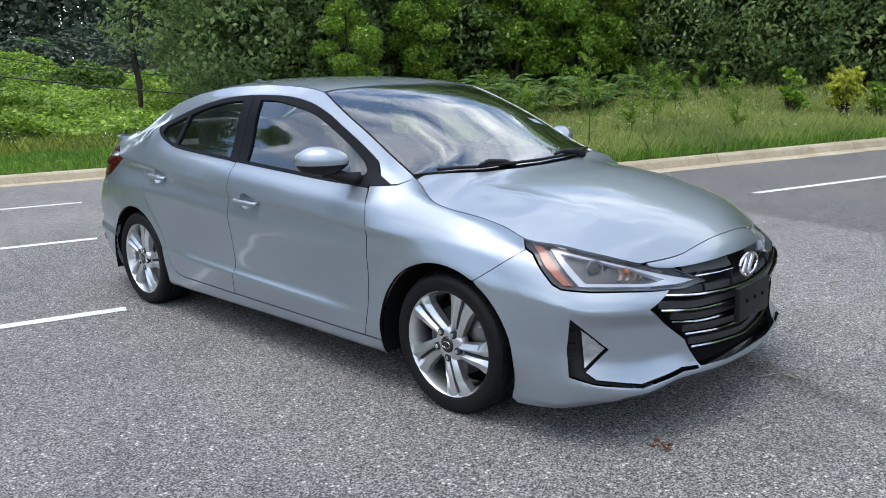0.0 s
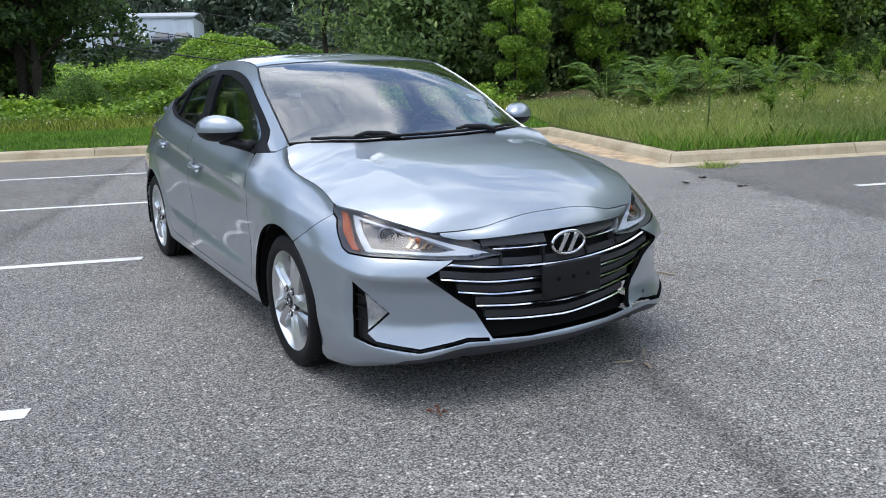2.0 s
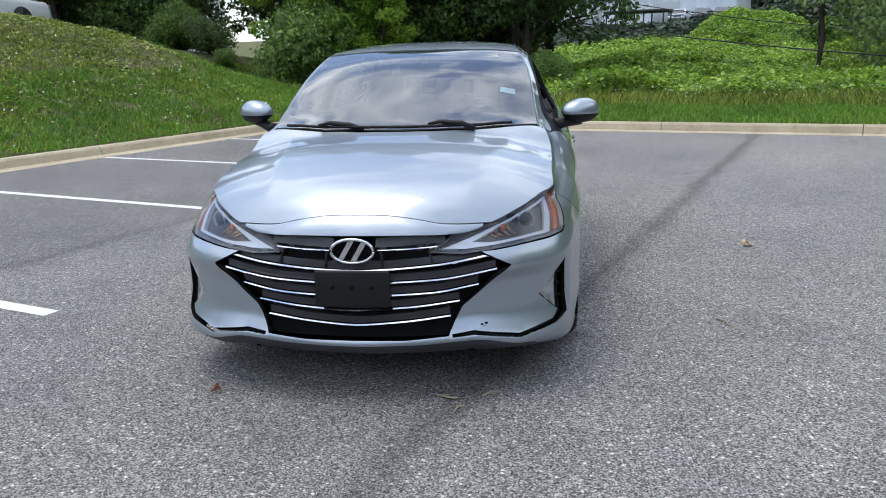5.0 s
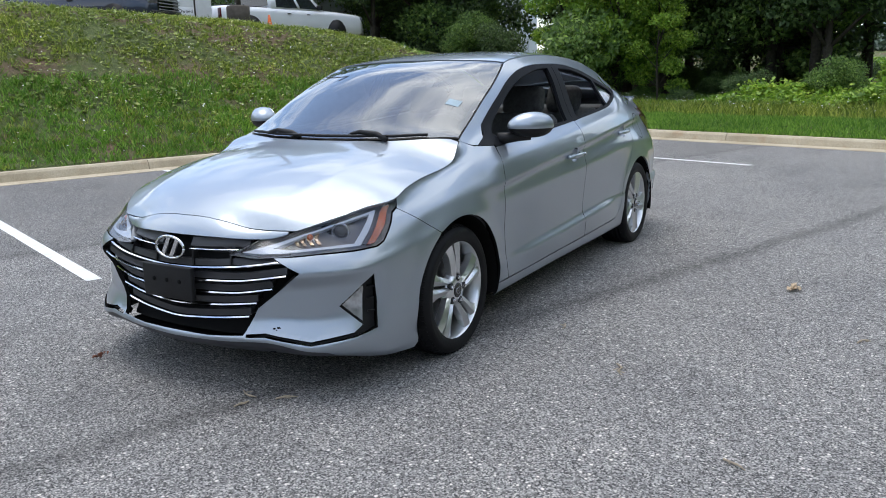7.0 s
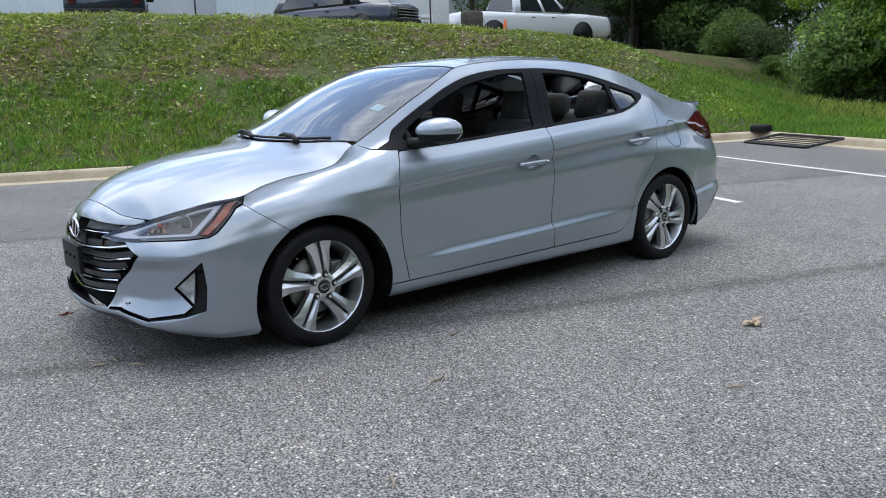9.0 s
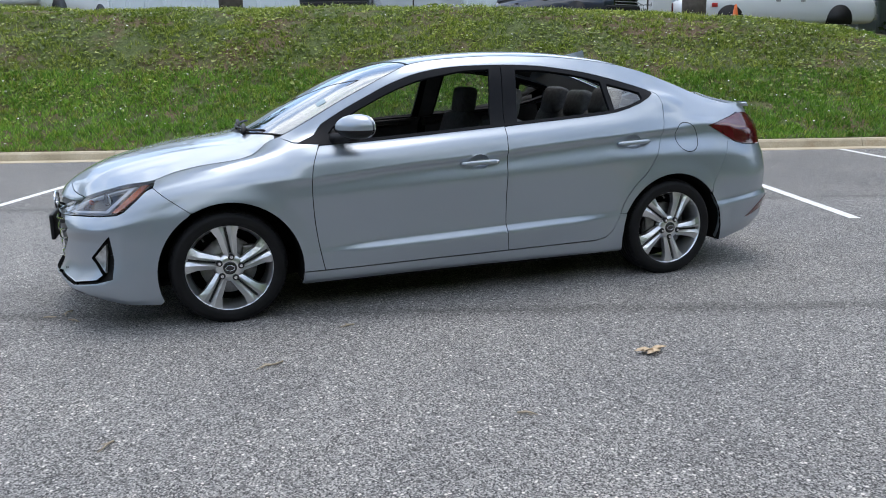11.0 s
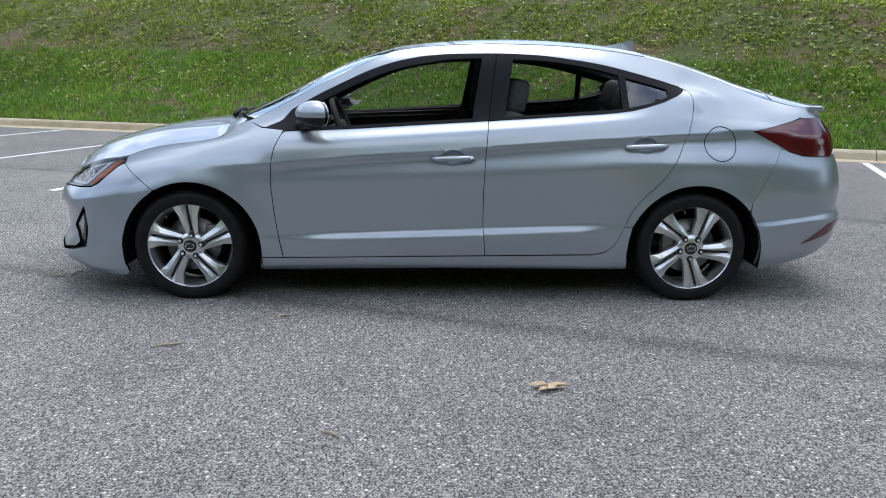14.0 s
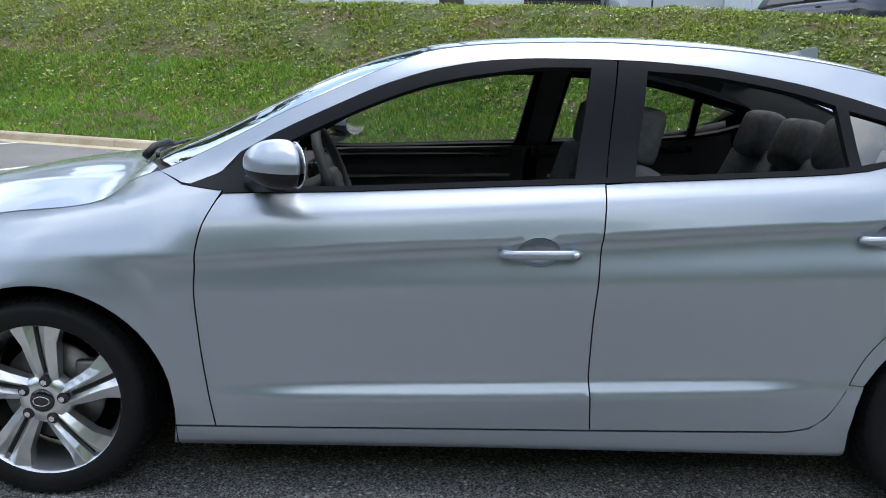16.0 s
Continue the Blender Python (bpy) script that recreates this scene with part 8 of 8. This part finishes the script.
part("cabinet", bm, M_WHITE, t)
bm = bmesh.new()
rounded_box(bm, (0.72, 0.012, 0.62), (0.22, 0.084, 0.50), 0.004, 1)
panel = part("panel", bm, M_WHITE, t)


def lettering(text, size, m, mat, parent):
    cu = bpy.data.curves.new("lettering", "FONT")
    cu.body, cu.size, cu.extrude, cu.align_x = text, size, 0.002, "CENTER"
    tmp = bpy.data.objects.new("lettering", cu)
    me = bpy.data.meshes.new_from_object(tmp)
    bpy.data.objects.remove(tmp)
    me.materials.append(mat)
    ob = new("lettering", me)
    ob.parent = parent
    ob.matrix_basis = m
    return ob


face = lambda x, z: Matrix.Translation((x, 0.093, z)) @ Matrix.Rotation(math.pi, 4, "Z") @ Matrix.Rotation(math.pi / 2, 4, "X")
lettering("Pre-Owned", 0.135, face(0.22, 0.66), M_INK, panel)
lettering("Vehicles", 0.135, face(0.22, 0.54), M_INK, panel)
bm = bmesh.new()
rounded_box(bm, (0.46, 0.008, 0.07), (0.22, 0.094, 0.41), 0.002, 1)
part("bar", bm, M_SIGN_RED, panel, "red bar")


# ---- buildings ----
def shed(name, m, length, depth, height, rib, label, door_at=()):
    """Sheet-metal hall: ribbed front wall built rib by rib, the other walls plain, a low gable roof."""
    t = thing(name, m, label, "building")
    bm = bmesh.new()
    n = int(length / rib)
    prof = []
    for k in range(n):
        x = -length / 2 + k * rib
        prof += [(x, 0.0), (x + rib * 0.72, 0.0), (x + rib * 0.78, 0.035), (x + rib * 0.94, 0.035)]
    prof.append((length / 2, 0.0))
    lo = [bm.verts.new((x, y, -1.0)) for x, y in prof]
    hi = [bm.verts.new((x, y, height)) for x, y in prof]
    for k in range(len(prof) - 1):
        bm.faces.new((lo[k + 1], lo[k], hi[k], hi[k + 1]))
    part("front_wall", bm, M_SHEET, t, shade=False)
    bm = bmesh.new()
    rounded_box(bm, (length, depth, height + 1.0), (0, -depth / 2 - 0.05, height / 2 - 0.5), 0.0)
    part("wall", bm, M_SHEET, t, shade=False)
    bm = bmesh.new()
    e = 0.25
    loft(bm, [[(s * (length / 2 + e), e, height - 0.02), (s * (length / 2 + e), -depth / 2, height + depth * 0.06), (s * (length / 2 + e), -depth - e, height - 0.02), (s * (length / 2 + e), -depth - e, height + 0.12), (s * (length / 2 + e), -depth / 2, height + depth * 0.06 + 0.14), (s * (length / 2 + e), e, height + 0.12)] for s in (-1, 1)])
    part("roof", bm, M_ROOFING, t, shade=False)
    bm = bmesh.new()
    rounded_box(bm, (length, 0.14, 0.14), (0, 0.16, height - 0.06), 0.02, 1)
    part("gutter", bm, M_ROOFING, t)
    for x, w, h in door_at:
        bm = bmesh.new()
        rounded_box(bm, (w, 0.10, h), (x, 0.06, h / 2), 0.02, 1)
        part("door", bm, M_ROOFING, t, "grey roller door")
    return t


shed("hall", lot_matrix(8, -32.8, 1.6, 0), 88, 20, 6.2, 0.9, "long pale blue sheet-metal hall behind the upper lot", ((-6, 4, 4), (22, 4, 4)))
shed("warehouse", lot_matrix(-90, -20.5, 4.4, -90), 25, 14, 3.3, 0.8, "pale blue-white warehouse on the far slope", ((-5, 3, 2.4), (4, 3, 2.4)))
t = thing("carport", lot_matrix(-75, -15.6, 2.6, -90), "dark steel carport on the far slope", "carport")
bm = bmesh.new()
rounded_box(bm, (6.0, 4.0, 0.22), (0, -2.0, 2.7), 0.04, 1)
part("roof", bm, M_POST, t)
for x in (-2.8, -0.9, 0.9, 2.8):
    for y in (-0.2, -3.8):
        bm = bmesh.new()
        rounded_box(bm, (0.14, 0.14, 2.7), (x, y, 1.3), 0.02, 1)
        part("post", bm, M_POST, t)
for q, mat, lab in ((-11.0, M_NAVY, "dark car before the warehouse"), (-13.4, M_WHITE_CAR, "white car before the warehouse"), (-8.9, M_NAVY, "dark car before the warehouse")):
    vehicle("hatchback_car", lot_matrix(-86.5, q, 4.35, 0), 4.4, 1.80, 1.5, 0.98, CAR_ST, (0.02, 0.76, 0.14, 0.56), mat, lab, "car", r=0.33)

# ---- power cables across the gap, on poles beyond the trees ----
def cable(p0, q0, z0, p1, q1, z1, sag):
    bm = bmesh.new()
    tube(bm, [lot(p0 + (p1 - p0) * k / 20, q0 + (q1 - q0) * k / 20, z0 + (z1 - z0) * k / 20 - sag * 4 * (k / 20) * (1 - k / 20)) for k in range(21)], 0.022, 5)
    me = bpy.data.meshes.new("power_cable")
    bm.to_mesh(me); bm.free()
    me.materials.append(M_WIRE)
    tagged(new("power_cable", me), "thin dark overhead power cable on wooden poles", "cable", "power cables over the slope")


for k in range(2):
    zs = [2.27 - 1.2 * k + 0.0038 * (q - 20) ** 2 for q in (-26, 60)]
    cable(-35 - k * 0.4, -26, zs[0], -35 - k * 0.4, 60, zs[1], 0.0038 * 43 ** 2)
cable(-20.0, -4.2, 2.3, -20.0, 6.2, 0.9, 0.12)
for p, q in ((-35.2, -26), (-35.2, 60)):
    t = thing("utility_pole", lot_matrix(p, q, ground_at(p, q) - 0.5, 0), "weathered wooden utility pole", "utility pole")
    bm = bmesh.new()
    tube(bm, [(0, 0, 0), (0, 0, 11.0)], [0.16, 0.11], 10)
    part("pole", bm, M_BARK, t)
    bm = bmesh.new()
    rounded_box(bm, (2.4, 0.10, 0.12), (0, 0, 9.0), 0.01, 1)
    part("crossarm", bm, M_BARK, t)


# ---- by the kerb corner: iron panel and block ----
t = thing("iron_grille_panel", Matrix(), "black iron slatted panel lying in the gutter against the kerb", "metal panel")
def panel_at(f, q):
    return lot(-7.42 - 0.80 * f, q, 0.024 + 0.105 * f)
Q0, Q1 = -5.60, -4.12
for q in (Q0, Q1):
    bm = bmesh.new()
    tube(bm, [panel_at(0, q), panel_at(0.5, q), panel_at(1, q)], 0.022, 8)
    part("frame_bar", bm, M_IRON, t)
for f in (0.0, 1.0):
    bm = bmesh.new()
    tube(bm, [panel_at(f, Q0), panel_at(f, Q1)], 0.022, 8)
    part("frame_bar", bm, M_IRON, t)
for k in range(5):
    f = (k + 1) / 6
    bm = bmesh.new()
    tube(bm, [panel_at(f, Q0), panel_at(f, Q1)], 0.0085, 6)
    part("slat", bm, M_IRON, t)
t = thing("rubber_block", lot_matrix(-8.30, -6.22, KERB_H + 0.002, 20), "black rounded rubber block on the kerb", "block")
bm = bmesh.new()
rounded_box(bm, (0.26, 0.34, 0.13), (0, 0, 0.065), 0.04, 3)
part("body", bm, M_RUBBER, t)
bm = bmesh.new()
rounded_box(bm, (0.17, 0.24, 0.02), (0, 0, 0.133), 0.008, 1)
part("cap", bm, M_BLACK, t)

# ---- litter on the asphalt ----
lr = random.Random(5)


def dry_leaf(x, y, size, label, mat):
    t = thing("dry_leaf", Matrix.Translation((x, y, 0.004)), label, "leaf")
    for k in range(9):
        a = lr.uniform(-0.6, 0.9) + (math.pi if k % 3 == 0 else 0)
        l, w = size * lr.uniform(0.35, 0.6), size * lr.uniform(0.06, 0.12)
        bm = bmesh.new()
        m = Matrix.Translation((lr.uniform(-0.02, 0.02), lr.uniform(-0.02, 0.02), 0.003 + 0.0012 * k)) @ Matrix.Rotation(a, 4, "Z") @ Matrix.Rotation(lr.uniform(-0.2, 0.0), 4, "Y") @ Matrix.Rotation(lr.uniform(-0.5, 0.5), 4, "X")
        loft(bm, [[m @ Vector(v) for v in ((l * f, -w * g, 0.012 * g), (l * f, 0, 0.0), (l * f, w * g, 0.012 * g), (l * f, 0, 0.0025))] for f, g in ((0, 0.25), (0.3, 1.0), (0.65, 0.8), (1.0, 0.1))])
        part("frond", bm, mat, t)
    return t


dry_leaf(-0.43, 2.09, 0.14, "dry tan frond-like leaf on the asphalt", M_DRY)
dry_leaf(2.19, -0.60, 0.055, "small reddish dead leaf on the asphalt", M_RUSSET)
for x, y, size in ((-1.42, 4.96, 0.09), (-0.73, 4.77, 0.10), (-1.27, 4.54, 0.08)):
    dry_leaf(x, y, size, "dark rotted leaf flat on the asphalt", M_BARK)
GP, GQ = -2.93 + 0.05 * rng.normal(size=300), 6.25 + 0.11 * rng.normal(size=300)
blades("gutter_grass", GP, GQ, 0.17, 0.006, M_STRAW, "pale grass growing out of the gutter joint", 0.8)


def twig(x, y, length, turn):
    t = thing("twig", Matrix.Translation((x, y, 0.006)) @ Matrix.Rotation(turn, 4, "Z"), "small pale dry twig on the asphalt", "twig")
    bm = bmesh.new()
    tube(bm, [(-length / 2, 0, 0), (-length * 0.1, lr.uniform(-0.02, 0.02), 0.004), (length * 0.2, lr.uniform(-0.02, 0.02), 0.003), (length / 2, 0.01, 0)], [0.004, 0.0045, 0.004, 0.002], 5)
    part("stem", bm, M_TWIG, t)
    for k in range(2):
        bm = bmesh.new()
        x0 = lr.uniform(-0.25, 0.25) * length
        tube(bm, [(x0, 0, 0.002), (x0 + length * 0.22, length * 0.16 * (1 if k else -1), 0.005)], [0.003, 0.0015], 5)
        part("side_shoot", bm, M_TWIG, t)
    return t


for x, y, l, a in ((1.25, 1.60, 0.14, 0.4), (2.2, 0.35, 0.10, 1.2), (2.16, 0.52, 0.09, 2.2), (0.8, 1.16, 0.08, 0.1), (2.29, 0.40, 0.07, 2.8), (1.9, 2.2, 0.09, 0.9), (0.4, 2.5, 0.08, 2.4)):
    twig(x, y, l, a)
